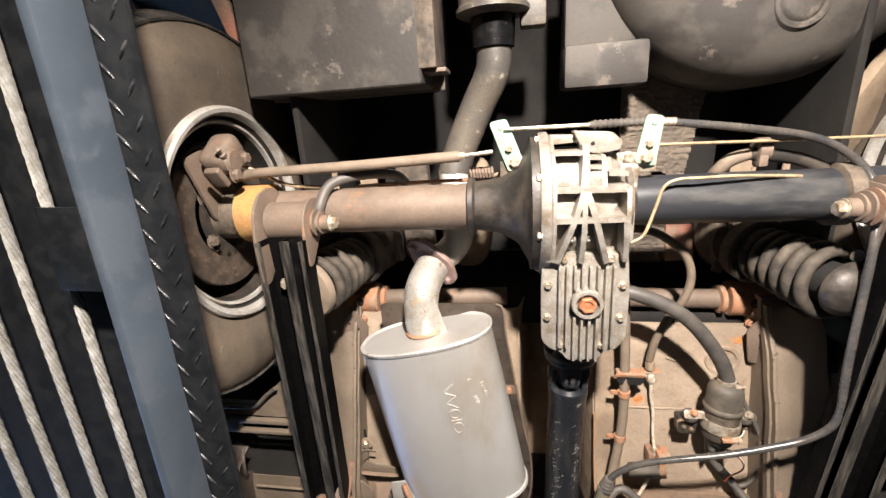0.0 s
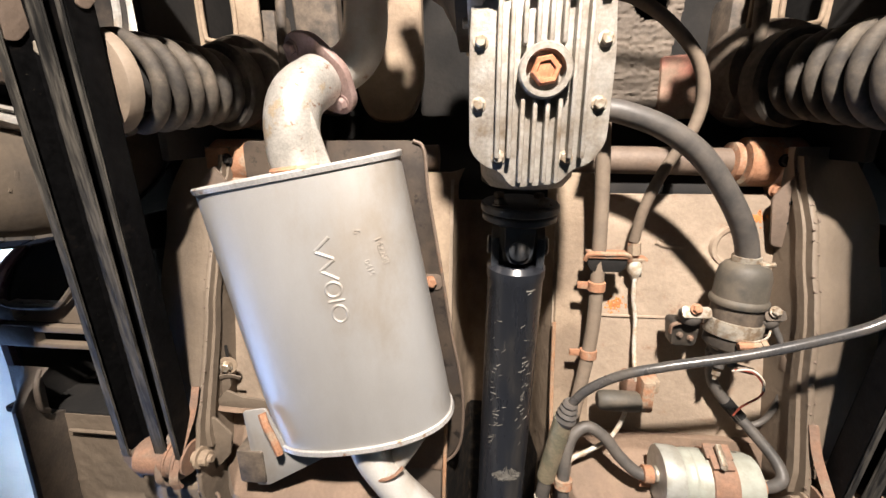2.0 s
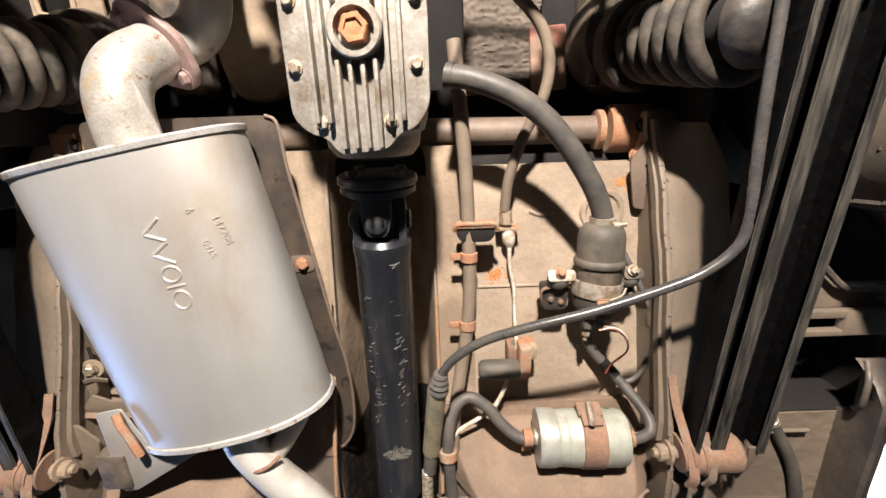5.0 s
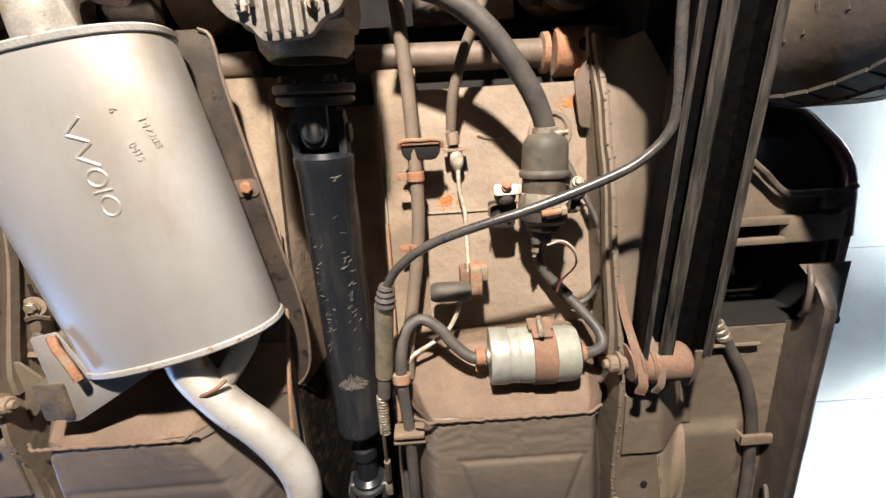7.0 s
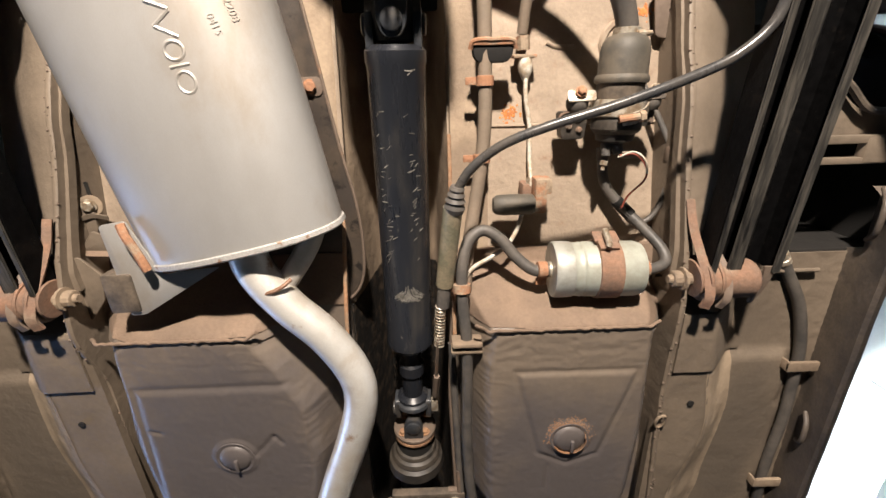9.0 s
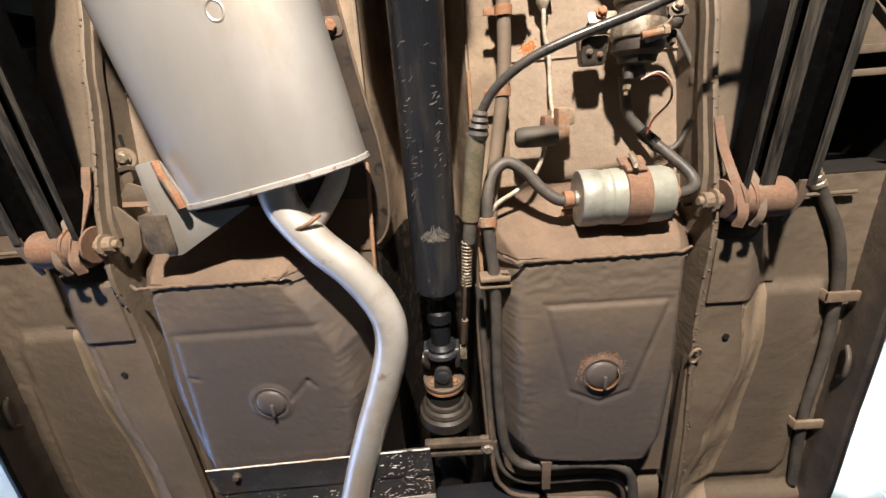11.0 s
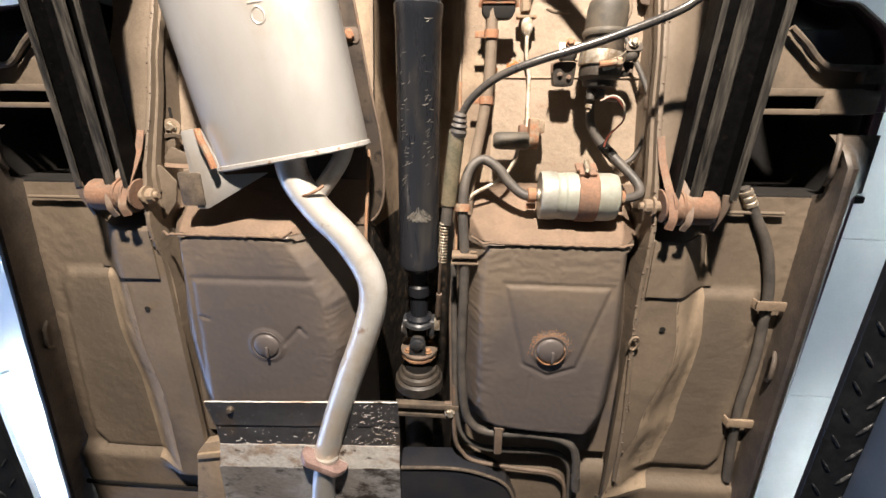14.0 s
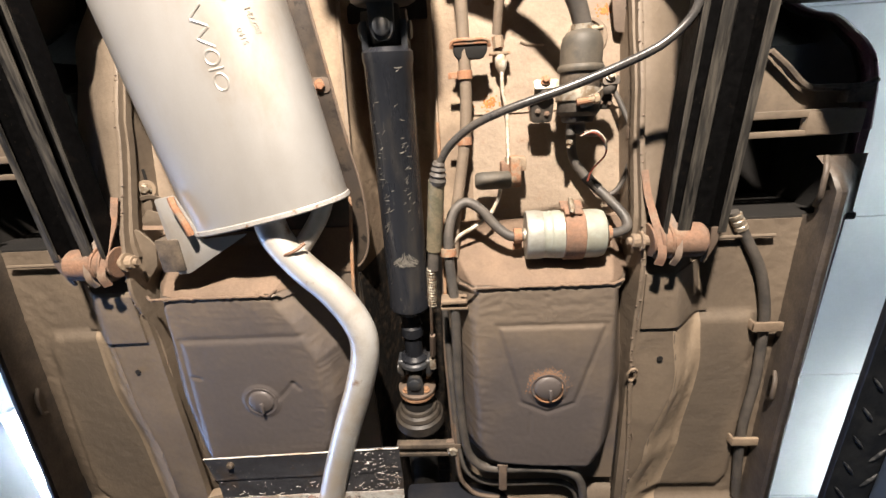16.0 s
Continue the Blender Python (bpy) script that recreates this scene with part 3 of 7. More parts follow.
# cast housing: a drum round the axle line with raised webs, and a nose towards the propeller shaft
body = lathe([(0.0, -0.060), (0.072, -0.060), (0.083, -0.050), (0.085, -0.03), (0.084, 0.0), (0.080, 0.035), (0.062, 0.054), (0.045, 0.060), (0.0, 0.060)], aim((0.042, AXY, AXZ), (1, 0, 0)), 56)
body = box((0.046, 0.565, 1.768), (0.108, 0.19, 0.090), 0.02, None, body)
body = lathe([(0.055, 0), (0.048, 0.05), (0.040, 0.06), (0, 0.06)], aim((0.042, 0.62, 1.785), (0, 1, 0)), 32, body)
housing = part("differential_housing", body, aluminium, axle, "cast aluminium differential housing")
part("housing_flange", lathe([(0.070, 0), (0.106, 0), (0.108, 0.003), (0.108, 0.013), (0.104, 0.016), (0.07, 0.016)], aim((-0.020, AXY, AXZ), (1, 0, 0)), 56), aluminium, axle)


def skin_z(y):
    """The height of the webs' outer line over the drum and the nose."""
    if y > AXY + 0.03:
        return AXZ - 0.0985 + (y - AXY - 0.03) * 0.36
    d = min(0.1015, abs(y - AXY))
    return AXZ - math.sqrt(0.1025 ** 2 - d * d)


def web(ax_, ay, bx, by, w=0.0045, deep=0.03):
    b = bmesh.new()
    rows = []
    d = Vector((bx - ax_, by - ay, 0)).normalized()
    n = Vector((-d.y, d.x, 0)) * w
    for k in range(11):
        x, y = ax_ + (bx - ax_) * k / 10, ay + (by - ay) * k / 10
        z = skin_z(y)
        rows.append([b.verts.new(p) for p in ((x - n.x, y - n.y, z + deep), (x - n.x * 0.7, y - n.y * 0.7, z), (x + n.x * 0.7, y + n.y * 0.7, z), (x + n.x, y + n.y, z + deep))])
    for u, v in zip(rows, rows[1:]):
        for k in range(4):
            b.faces.new((u[k], u[(k + 1) % 4], v[(k + 1) % 4], v[k]))
    b.faces.new(rows[0])
    b.faces.new(rows[-1][::-1])
    part("casting_web", b, aluminium, housing)


for q in ((-0.006, 0.407, 0.091, 0.408, 0.0055), (-0.014, 0.447, 0.092, 0.446, 0.0055), (0.035, 0.410, 0.003, 0.512, 0.0055), (0.036, 0.410, 0.036, 0.512, 0.005), (0.039, 0.410, 0.070, 0.512, 0.0055), (0.088, 0.450, 0.094, 0.510, 0.005),
          (0.043, 0.346, 0.035, 0.407, 0.0065), (-0.006, 0.348, -0.006, 0.510, 0.009), (-0.004, 0.362, 0.040, 0.363, 0.004), (0.062, 0.366, 0.060, 0.408, 0.004), (0.041, 0.369, 0.061, 0.370, 0.003),
          (0.041, 0.380, 0.061, 0.381, 0.0035), (0.066, 0.389, 0.090, 0.390, 0.0035), (0.090, 0.405, 0.090, 0.462, 0.004), (0.030, 0.410, 0.044, 0.410, 0.0075)):
    web(*q)
# the lug over the rear of the drum, a filled corner and small bosses in the pockets
part("casting_lug", prism(rounded([(0.026, 0.334), (0.077, 0.338), (0.091, 0.350), (0.088, 0.362), (0.060, 0.366), (0.040, 0.362)], 0.004), 0.03, Matrix.Translation((0, 0, 1.738)), 0.0015), aluminium, housing)
part("casting_lug", prism(rounded([(-0.004, 0.338), (0.034, 0.340), (0.036, 0.350), (-0.004, 0.352)], 0.004), 0.03, Matrix.Translation((0, 0, 1.750)), 0.002), aluminium, housing)
part("casting_lug", box((0.050, 0.395, 1.706), (0.022, 0.020, 0.020), 0.004), aluminium, housing)
part("casting_lug", box((0.104, 0.405, 1.760), (0.026, 0.045, 0.03), 0.006), aluminium, housing)
part("casting_lug", box((0.100, 0.465, 1.735), (0.018, 0.05, 0.03), 0.006), aluminium, housing)
part("lug_hole", lathe([(0.0028, 0), (0.0028, 0.0006), (0.0, 0.0006)], aim((0.052, 0.352, 1.738), (0, 0, -1)), 14), deep_black, housing)
part("casting_plug", box((0.008, 0.397, 1.702), (0.019, 0.013, 0.016), 0.005), aluminium, housing)
for x, y, z in ((0.006, 0.434, 1.711), (0.023, 0.477, 1.712), (0.046, 0.477, 1.712)):
    part("casting_plug", lathe([(0.0065, 0), (0.0055, 0.007), (0.003, 0.008), (0.0025, 0.005), (0.0, 0.005)], aim((x, y, z), (0, 0, -1)), 16), aluminium, housing)
part("casting_plug", lathe([(0.009, 0), (0.007, 0.005), (0.003, 0.0055), (0, 0.004)], aim((0.074, 0.430, 1.711), (0, 0, -1)), 16), aluminium, housing)
# finned cover
CZ = 1.712
outline = rounded([(-0.016, 0.500), (0.101, 0.501), (0.106, 0.56), (0.105, 0.634), (0.092, 0.652), (0.076, 0.657), (0.066, 0.670), (0.022, 0.674), (0.012, 0.659), (-0.004, 0.654), (-0.017, 0.640), (-0.018, 0.56)], 0.010)
cover = part("finned_cover", prism(outline, 0.012, Matrix.Translation((0, 0, CZ)), 0.002), aluminium, axle, "ribbed aluminium sump cover")
for k in range(8):
    x = 0.008 + k * 0.0106
    y0, y1 = 0.518, (0.668 if 2 <= k <= 5 else 0.646)
    gap = abs(x - 0.0465) < 0.021
    for a, b in (((y0, 0.553), (0.596, y1)) if gap else ((y0, y1),)):
        part("fin", box((x, (a + b) / 2, CZ - 0.005), (0.0042, b - a, 0.013), 0.0018), aluminium, cover)
part("plug_boss", lathe([(0.0225, 0.0), (0.0225, 0.014), (0.021, 0.016), (0.0165, 0.016), (0.0155, 0.006), (0.0, 0.006)], aim((0.0465, 0.574, CZ), (0, 0, -1)), 32), aluminium, cover)
part("drain_plug", lathe([(0.0125, 0.0), (0.0125, 0.013), (0.0112, 0.0145), (0.008, 0.0145), (0.0072, 0.0125), (0.0, 0.0125)], aim((0.0465, 0.574, CZ - 0.004), (0, 0, -1), 10), 6), copper, cover, "copper-coloured hexagon drain plug", 20)
for x, y in ((0.014, 0.509), (0.077, 0.509), (-0.008, 0.549), (0.096, 0.549), (-0.009, 0.600), (0.095, 0.600), (0.010, 0.646), (0.070, 0.646)):
    part("cover_bolt", bolt((x, y, CZ), (0, 0, -1), 0.0046), zinc, cover)
for k in range(8):
    a = 2 * math.pi * k / 8 + 0.25
    part("flange_bolt", bolt((-0.018, AXY + 0.100 * math.cos(a), AXZ + 0.100 * math.sin(a)), (-1, 0, 0), 0.0062), zinc, axle)
for k in range(6):
    a = 2 * math.pi * k / 6
    part("flange_bolt", bolt((0.104, AXY + 0.058 * math.cos(a), AXZ + 0.058 * math.sin(a)), (1, 0, 0), 0.0055), zinc, axle)
part("tube_flange", lathe([(0.037, 0.02), (0.05, 0.012), (0.068, 0.008), (0.068, 0.0), (0.0, 0.0)], aim((0.098, AXY, AXZ), (1, 0, 0)), 36), old_black, axle)

# ---- propeller shaft ----
SZ0, SZ1 = 1.806, 1.832
rusty_ring = material("ochre_rust", (0.42, 0.24, 0.13), (0.30, 0.17, 0.10), 0.5, 60, 0.8, 0, 0.3, 300)
shaft = thing("propeller_shaft", (0.035, 0.95, 1.77), "black painted tubular propeller shaft with universal joints under the tunnel", "propeller shaft")
ax = Vector((0.031 - 0.038, 1.19 - 0.77, SZ1 - SZ0)).normalized()


def on_shaft(y):
    f = (y - 0.77) / 0.42
    return Vector((0.038 - 0.007 * f, y, SZ0 + (SZ1 - SZ0) * f))


def along(y, profile, seg=40, bm=None):
    return lathe(profile, aim(on_shaft(y), ax), seg, bm)


part("tube", along(0.775, [(0.0, 0.0), (0.030, 0.0), (0.0352, 0.006), (0.0352, 0.018), (0.0338, 0.022), (0.0338, 0.395), (0.0352, 0.399), (0.0352, 0.408), (0.028, 0.418), (0.0, 0.418)]), shaft_paint, shaft, "black painted shaft tube")
part("pinion_seal", along(0.665, [(0.0, 0.0), (0.046, 0.0), (0.046, 0.012), (0.040, 0.016), (0.0, 0.016)]), deep_black, shaft)
part("flange", along(0.702, [(0.0, 0.0), (0.043, 0.0), (0.045, 0.002), (0.045, 0.008), (0.043, 0.010), (0.0, 0.010)]), joint_black, shaft, "black round coupling flange")
part("flange", along(0.7135, [(0.0, 0.0), (0.041, 0.0), (0.043, 0.002), (0.043, 0.007), (0.036, 0.011), (0.0, 0.011)]), joint_black, shaft)
for k in range(4):
    a = math.pi / 4 + k * math.pi / 2
    side_v, up_v = ax.cross(Vector((0, 0, 1))).normalized(), Vector((0, 0, 1))
    part("flange_bolt", bolt(on_shaft(0.702) + 0.034 * (math.cos(a) * side_v + math.sin(a) * up_v), (0, -1, 0), 0.006), old_black, shaft)


def yoke(y, sgn, turn, mat=joint_black, size=1.0, label="", long=0.041):
    """Two ears of a universal joint, each with its bearing cap."""
    zc = (ax * sgn).normalized()
    yc = (Vector((0, 0, -1)) - zc * zc.dot(Vector((0, 0, -1)))).normalized()
    f = Matrix.Translation(on_shaft(y)) @ Matrix((yc.cross(zc), yc, zc)).transposed().to_4x4() @ pose(0, 0, 0, 0, 0, turn)
    for s in (-1, 1):
        b = prism(rounded([(-0.017 * size, -0.004), (0.017 * size, -0.004), (0.016 * size, long - 0.013), (0.009 * size, long), (-0.009 * size, long), (-0.016 * size, long - 0.013)], 0.008), 0.009,
                  f @ Matrix.Translation((0, s * 0.0265 * size + 0.0045, 0)) @ pose(0, 0, 0, 90, 0, 0), 0.0015)
        ear = part("yoke_ear", b, mat, shaft, label)
        part("bearing_cap", lathe([(0.0115, 0), (0.0115, 0.0035), (0.009, 0.005), (0.0, 0.005)], f @ Matrix.Translation((0, s * 0.031 * size, long - 0.017)) @ aim((0, 0, 0), (0, s, 0)), 24), mat, ear)


yoke(0.7215, 1, 0, long=0.047)
part("joint_core", lathe([(0.0, -0.024), (0.020, -0.022), (0.026, 0.0), (0.022, 0.026), (0.0, 0.034)], aim(on_shaft(0.745), ax), 28), deep_black, shaft, "dark heart of the joint")
yoke(0.779, -1, 90)
part("cross", lathe([(0.012, -0.03), (0.012, 0.03)], aim(on_shaft(0.742), (1, 0, 0)), 16), old_black, shaft)
part("spline", along(1.192, [(0.0, 0), (0.0165, 0.0), (0.0165, 0.03), (0.020, 0.034), (0.020, 0.052), (0.0165, 0.055), (0.0165, 0.095), (0.025, 0.10), (0.026, 0.112), (0.0, 0.112)], 28), shaft_paint, shaft, "glossy black sliding sleeve")
yoke(1.298, 1, 90, size=0.95)
yoke(1.362, -1, 0, joint_black, 0.95)
part("fork_bridge", along(1.290, [(0.0, 0.0), (0.018, 0.0), (0.029, 0.010), (0.030, 0.016), (0.0, 0.016)], 32), joint_black, shaft, "blue-black fork root")
part("cross", lathe([(0.012, -0.028), (0.012, 0.028)], aim(on_shaft(1.337), (0, 0, 1)), 16), dusty_steel, shaft)
part("coupling_flange", along(1.362, [(0.0, 0), (0.034, 0.0), (0.036, 0.002), (0.036, 0.006), (0.034, 0.008), (0.0, 0.008)]), dusty_steel, shaft, "brown steel coupling flange")
part("coupling_flange", along(1.3715, [(0.0, 0), (0.033, 0.0), (0.035, 0.002), (0.035, 0.006), (0.0, 0.008)]), rusty_ring, shaft, "rust-edged coupling flange")
for k in range(4):
    a = math.pi / 4 + k * math.pi / 2
    part("coupling_bolt", bolt(on_shaft(1.362) + 0.026 * (math.cos(a) * Vector((1, 0, 0)) + math.sin(a) * Vector((0, 0, 1))), (0, -1, 0), 0.0055), rusty_ring, shaft, "ochre rusty bolt head")
part("oil_seal", along(1.380, [(0.0, 0), (0.030, 0.0), (0.030, 0.030), (0.0, 0.030)]), deep_black, shaft)
part("dust_cover", along(1.404, [(0.026, 0), (0.034, 0.003), (0.036, 0.008), (0.034, 0.011), (0.040, 0.014), (0.043, 0.020), (0.041, 0.024), (0.047, 0.028), (0.049, 0.045), (0.0, 0.045)]), greasy, shaft, "greasy black ringed dust cover")
part("gearbox_tail", along(1.449, [(0.047, 0.0), (0.036, 0.02), (0.030, 0.06), (0.030, 0.30), (0.0, 0.30)]), deep_black, shaft)

# bright scratches worn into the shaft paint
rng = random.Random(8)
worn = None


def scratch(y, a, turn, wide, long):
    """A thin flake of bare metal on the tube at the angle a from its underside."""
    f = Matrix.Translation(on_shaft(y)) @ pose(0, 0, 0, 0, math.degrees(a), 0) @ Matrix.Translation((0, 0, -0.0340)) @ pose(0, 0, 0, 0, 0, turn)
    return box((0, 0, 0), (wide, long, 0.0004), 0, f, worn)


for k in range(70):
    turn = rng.uniform(-75, 62)
    r = rng.uniform(0.006, 0.022)
    worn = scratch(1.098 - r * math.cos(radians(turn)), -0.12 + r * math.sin(radians(turn)) / 0.034, turn, rng.uniform(0.0006, 0.0014), rng.uniform(0.008, 0.014))
for y, a in ((0.845, 0.5), (0.85, -0.4), (0.87, -0.55), (0.885, 0.35), (0.96, -0.5), (0.97, 0.1), (0.985, 0.55), (0.99, -0.45), (1.0, 0.2), (1.02, 0.5), *((0.80 + 0.24 * rng.random(), rng.choice((-0.6, -0.5, 0.5, 0.62)) + rng.uniform(-0.12, 0.12)) for _ in range(46))):
    worn = scratch(y, a + rng.uniform(-0.1, 0.1), rng.uniform(30, 100), rng.uniform(0.0005, 0.001), rng.uniform(0.004, 0.009))
tagged(part("scratch", worn, material("scratched_bare_steel", (0.34, 0.325, 0.29), (0.18, 0.17, 0.15), 0.4, 90, 0.5, 0.3), shaft, "pale scratches through the black paint"), kind="stuff")

# ---- car body ----
car = thing("car_body", (0, 1.0, 1.75), "underbody of an old plum-coloured car with dusty brown underseal", "car body")
PANS = {1: [(0.124, 1.085), (0.352, 1.085), (0.371, 1.115), (0.374, 1.30), (0.368, 1.42), (0.356, 1.474), (0.330, 1.488), (0.168, 1.484), (0.132, 1.468), (0.114, 1.42), (0.110, 1.16)],
        -1: [(0.150, 1.085), (0.352, 1.085), (0.374, 1.115), (0.384, 1.30), (0.372, 1.50), (0.120, 1.50), (0.086, 1.40), (0.070, 1.31), (0.075, 1.215), (0.108, 1.142)]}


def rear_floor_z(x, y):
    return 1.873 + 0.19 * (0.856 - y) + lumps(x, y)


def pan_height(s):
    poly = PANS[s]

    def height(x, y):
        u = abs(x)
        d = depth_in(poly, u, y)
        base = rear_floor_z(x, min(y, 1.10)) - 0.01 - 0.028 * smooth(1.14, 1.28, y) * smooth(0.30, 0.36, u)
        # a soft shoulder at the rear and along the tunnel, steeper by the rail
        wide = 0.026 + 0.014 * smooth(0.26, 0.12, u) + 0.010 * smooth(1.40, 1.47, y)
        if s < 0:
            wide += 0.020 * smooth(0.30, 0.35, u)
        z = base + (1.733 - base) * smooth(-0.030 if y < 1.12 else -0.016, wide, d) ** 0.8
        if s > 0:
            tri = [(0.180, 1.178), (0.337, 1.178), (0.298, 1.318), (0.255, 1.335), (0.215, 1.315)]
            e = depth_in(tri, u, y)
            z += 0.0016 * math.exp(-((e + 0.003) / 0.0034) ** 2) - 0.0016 * smooth(-0.004, 0.006, e)
            z += 0.0012 * math.exp(-((u - 0.228) / 0.003) ** 2) * smooth(1.335, 1.345, y) * smooth(1.40, 1.37, y)
        else:
            e = depth_in([(0.128, 1.186), (0.325, 1.188), (0.338, 1.46), (0.108, 1.46), (0.108, 1.215)], u, y)
            z += 0.0012 * math.exp(-((e + 0.005) / 0.004) ** 2) - 0.0018 * smooth(-0.005, 0.007, e)
            for ax_, ay, bx, by in ((0.187, 1.299, 0.158, 1.268), (0.158, 1.268, 0.148, 1.280), (0.325, 1.252, 0.312, 1.256)):
                px, py = bx - ax_, by - ay
                f = min(1.0, max(0.0, ((u - ax_) * px + (y - ay) * py) / (px * px + py * py)))
                z += 0.002 * math.exp(-(math.hypot(u - ax_ - f * px, y - ay - f * py) / 0.003) ** 2)
        r = math.hypot(u - (0.255 if s > 0 else 0.217), y - (1.288 if s > 0 else 1.302))
        z -= 0.002 * smooth(0.034, 0.028, r)
        # leathery wrinkles of thick underseal towards the edges
        w = max(smooth(0.075, 0.015, d) * (0.35 + 0.65 * smooth(0.24, 0.14, u)), (0.9 if s > 0 else 0.45) * smooth(1.215, 1.13, y), 0.9 * smooth(1.43, 1.46, y) if s > 0 else 0) * smooth(-0.02, 0.0, d)
        fold = noise.noise(Vector((x * 80 + 9 * noise.noise(Vector((x * 20, y * 20, 4.0))), y * 165, 1.5)))
        z += 0.0011 * w * fold
        return z + lumps(x, y, 7, 0.0007) + 0.0003 * noise.noise(Vector((x * 120, y * 120, 1.0)))
    return height


plug_rust = material("half_rusted_plug", (0.24, 0.15, 0.095), (0.36, 0.18, 0.09), 0.3, 28, 0.7, 0, 0.3, 240, soft=0.15)
for s, label in ((1, "dark textured footwell pan with a pressed triangle"), (-1, "dark textured footwell pan with a pressed rectangle")):
    pan = part("footwell_pan", sheet(0.098 if s > 0 else -0.400, 0.392 if s > 0 else -0.052, 1.108, 1.545, pan_height(s), 0.0026), pan_coat, car, label, 60)
    part("rear_shoulder", sheet(0.098 if s > 0 else -0.400, 0.392 if s > 0 else -0.052, 1.035, 1.1078, lambda x, y: pan_height(s)(x, y) - 0.0025 * smooth(1.085, 1.104, y), 0.0026), shoulder_dust, pan, "dust-covered rear shoulder of the pan", 60)
    cx, cy = (0.255, 1.288) if s > 0 else (-0.217, 1.302)
    plug = part("drain_plug", lathe([(0.028, -0.001), (0.027, 0.0015), (0.025, 0.0015), (0.0225, -0.001), (0.021, 0.0025), (0.017, 0.005), (0.0, 0.0055)], aim((cx, cy, 1.7300), (0, 0, -1)), 32), pan_coat, pan, "dark round drain plug")
    if s > 0:
        part("plug_rust_edge", ribbon([(cx + 0.023 * math.cos(a), cy + 0.023 * math.sin(a), 1.7265) for a in (radians(150 - 17 * k) for k in range(11))], (0.3, 0.3, 1), (0.003, 0.010), 0.0012), plug_rust, plug, "curled rusty edge of the plug")
    bar = box((cx + 0.003, cy + 0.008, 1.7225), (0.005, 0.020, 0.005), 0.002)
    part("plug_bar", bar, pan_coat, pan)
    if s > 0:
        stain, rng = None, random.Random(12)
        for k in range(420):
            a, r = radians(rng.gauss(-95, 46)), 0.024 + abs(rng.gauss(0, 0.006))
            x, y = cx + r * math.cos(a), cy + r * math.sin(a)
            stain = lathe([(rng.uniform(0.0005, 0.0017), 0), (0.0006, 0.0004), (0, 0.0005)], aim((x, y, pan_height(1)(x, y)), (0, 0, -1), rng.uniform(0, 90)), 6, stain)
        tagged(part("rust_bloom", stain, plug_rust, pan, "orange-brown rust bloom round the plug"), kind="stuff")
    x0, x1 = (0.122, 0.362) if s > 0 else (0.150, 0.366)
    pts = [((x0 + (x1 - x0) * k / 40) * s, 1.1085 + 0.0025 * noise.noise(Vector((k * 0.9, s, 0))) - 0.010 * smooth(3, 0, k), 1.7315 + 0.0016 * noise.noise(Vector((k * 0.7, 4, s))) + 0.012 * smooth(37, 40, k)) for k in range(41)]
    part("weld_seam", sweep(pts, 0.0022, 3, 8), shoulder_dust, pan, "ragged undersealed weld seam")
    part("rear_floor", sheet(0.096 if s > 0 else -0.405, 0.405 if s > 0 else -0.046, 0.708 if s > 0 else 0.690, 1.07, rear_floor_z, 0.008), floor_paint, car, "pale dusty rear floor panel", 60)
    part("panel_step", sweep([(s * (0.10 + 0.28 * k / 12), 0.872 + 0.002 * noise.noise(Vector((k, 2, s))), rear_floor_z(0, 0.872) - 0.0005) for k in range(13)], 0.0022, 2, 6), floor_paint, car)

# tunnel
# black crust, its colour darkened further for the shade in the tunnel gap
crusty = material("black_crust_and_gap_shade", (0.009, 0.008, 0.007), (0.075, 0.052, 0.034), 0.1, 60, 0.6, 0, 0.5, 180, soft=0.15)
rust_edge = material("rust_edged_undercoat", (0.28, 0.21, 0.145), (0.36, 0.18, 0.09), 0.38, 40, 0.85, 0, 0.3, 260, soft=0.2)


def tunnel_z(x, y):
    side = smooth(0.046, 0.076, abs(x - 0.0235))
    low = rear_floor_z(x, y) - 0.004 if y < 1.06 else rear_floor_z(x, 1.06)
    return low * side + 2.0 * (1 - side)


part("tunnel", sheet(-0.112, 0.150, 0.68, 1.12, tunnel_z, 0.007), undercoat, car, "dusty propeller shaft tunnel", 60)
part("tunnel", sheet(-0.046, 0.092, 1.12, 1.9, lambda x, y: tunnel_z(x, y) + lumps(x, y, 40, 0.004), 0.006), crusty, car, "black crusted front tunnel", 60)
for a, b, coat, label in ((-0.112, -0.044, crusty, "black crusted tunnel edge, gap shade put into its colour"), (0.090, 0.150, undercoat, "dusty tunnel edge")):
    part("tunnel_edge", sheet(a, b, 1.12, 1.9, lambda x, y: tunnel_z(x, y) - 0.002, 0.007), coat, car, label, 60)
for s in (-1, 1):
    w = 0.098 if s > 0 else -0.050
    pts = [(w + 0.003 * noise.noise(Vector((k, s, 1))), 0.88 + 0.026 * k, rear_floor_z(0, 0.88 + 0.026 * k) - 0.012 - 0.03 * smooth(3, 10, k)) for k in range(11)]
    part("tunnel_seam", sweep(pts, 0.0028, 2, 8), rust_edge, car, "rust-edged tunnel seam")


# outer floors with their rails
def seam_z(y, s):
    """The free edge of the weld flange, rising to the link block at the rear."""
    z = 1.872 - 0.046 * smooth(0.645, 0.76, y) - 0.034 * smooth(0.74, 0.86, y) - 0.052 * smooth(0.82, 1.12, y)
    return z + (0.022 * smooth(1.05, 0.80, y) if s < 0 else 0.0) + (0.006 if s > 0 else 0.022) * smooth(1.10, 1.20, y)


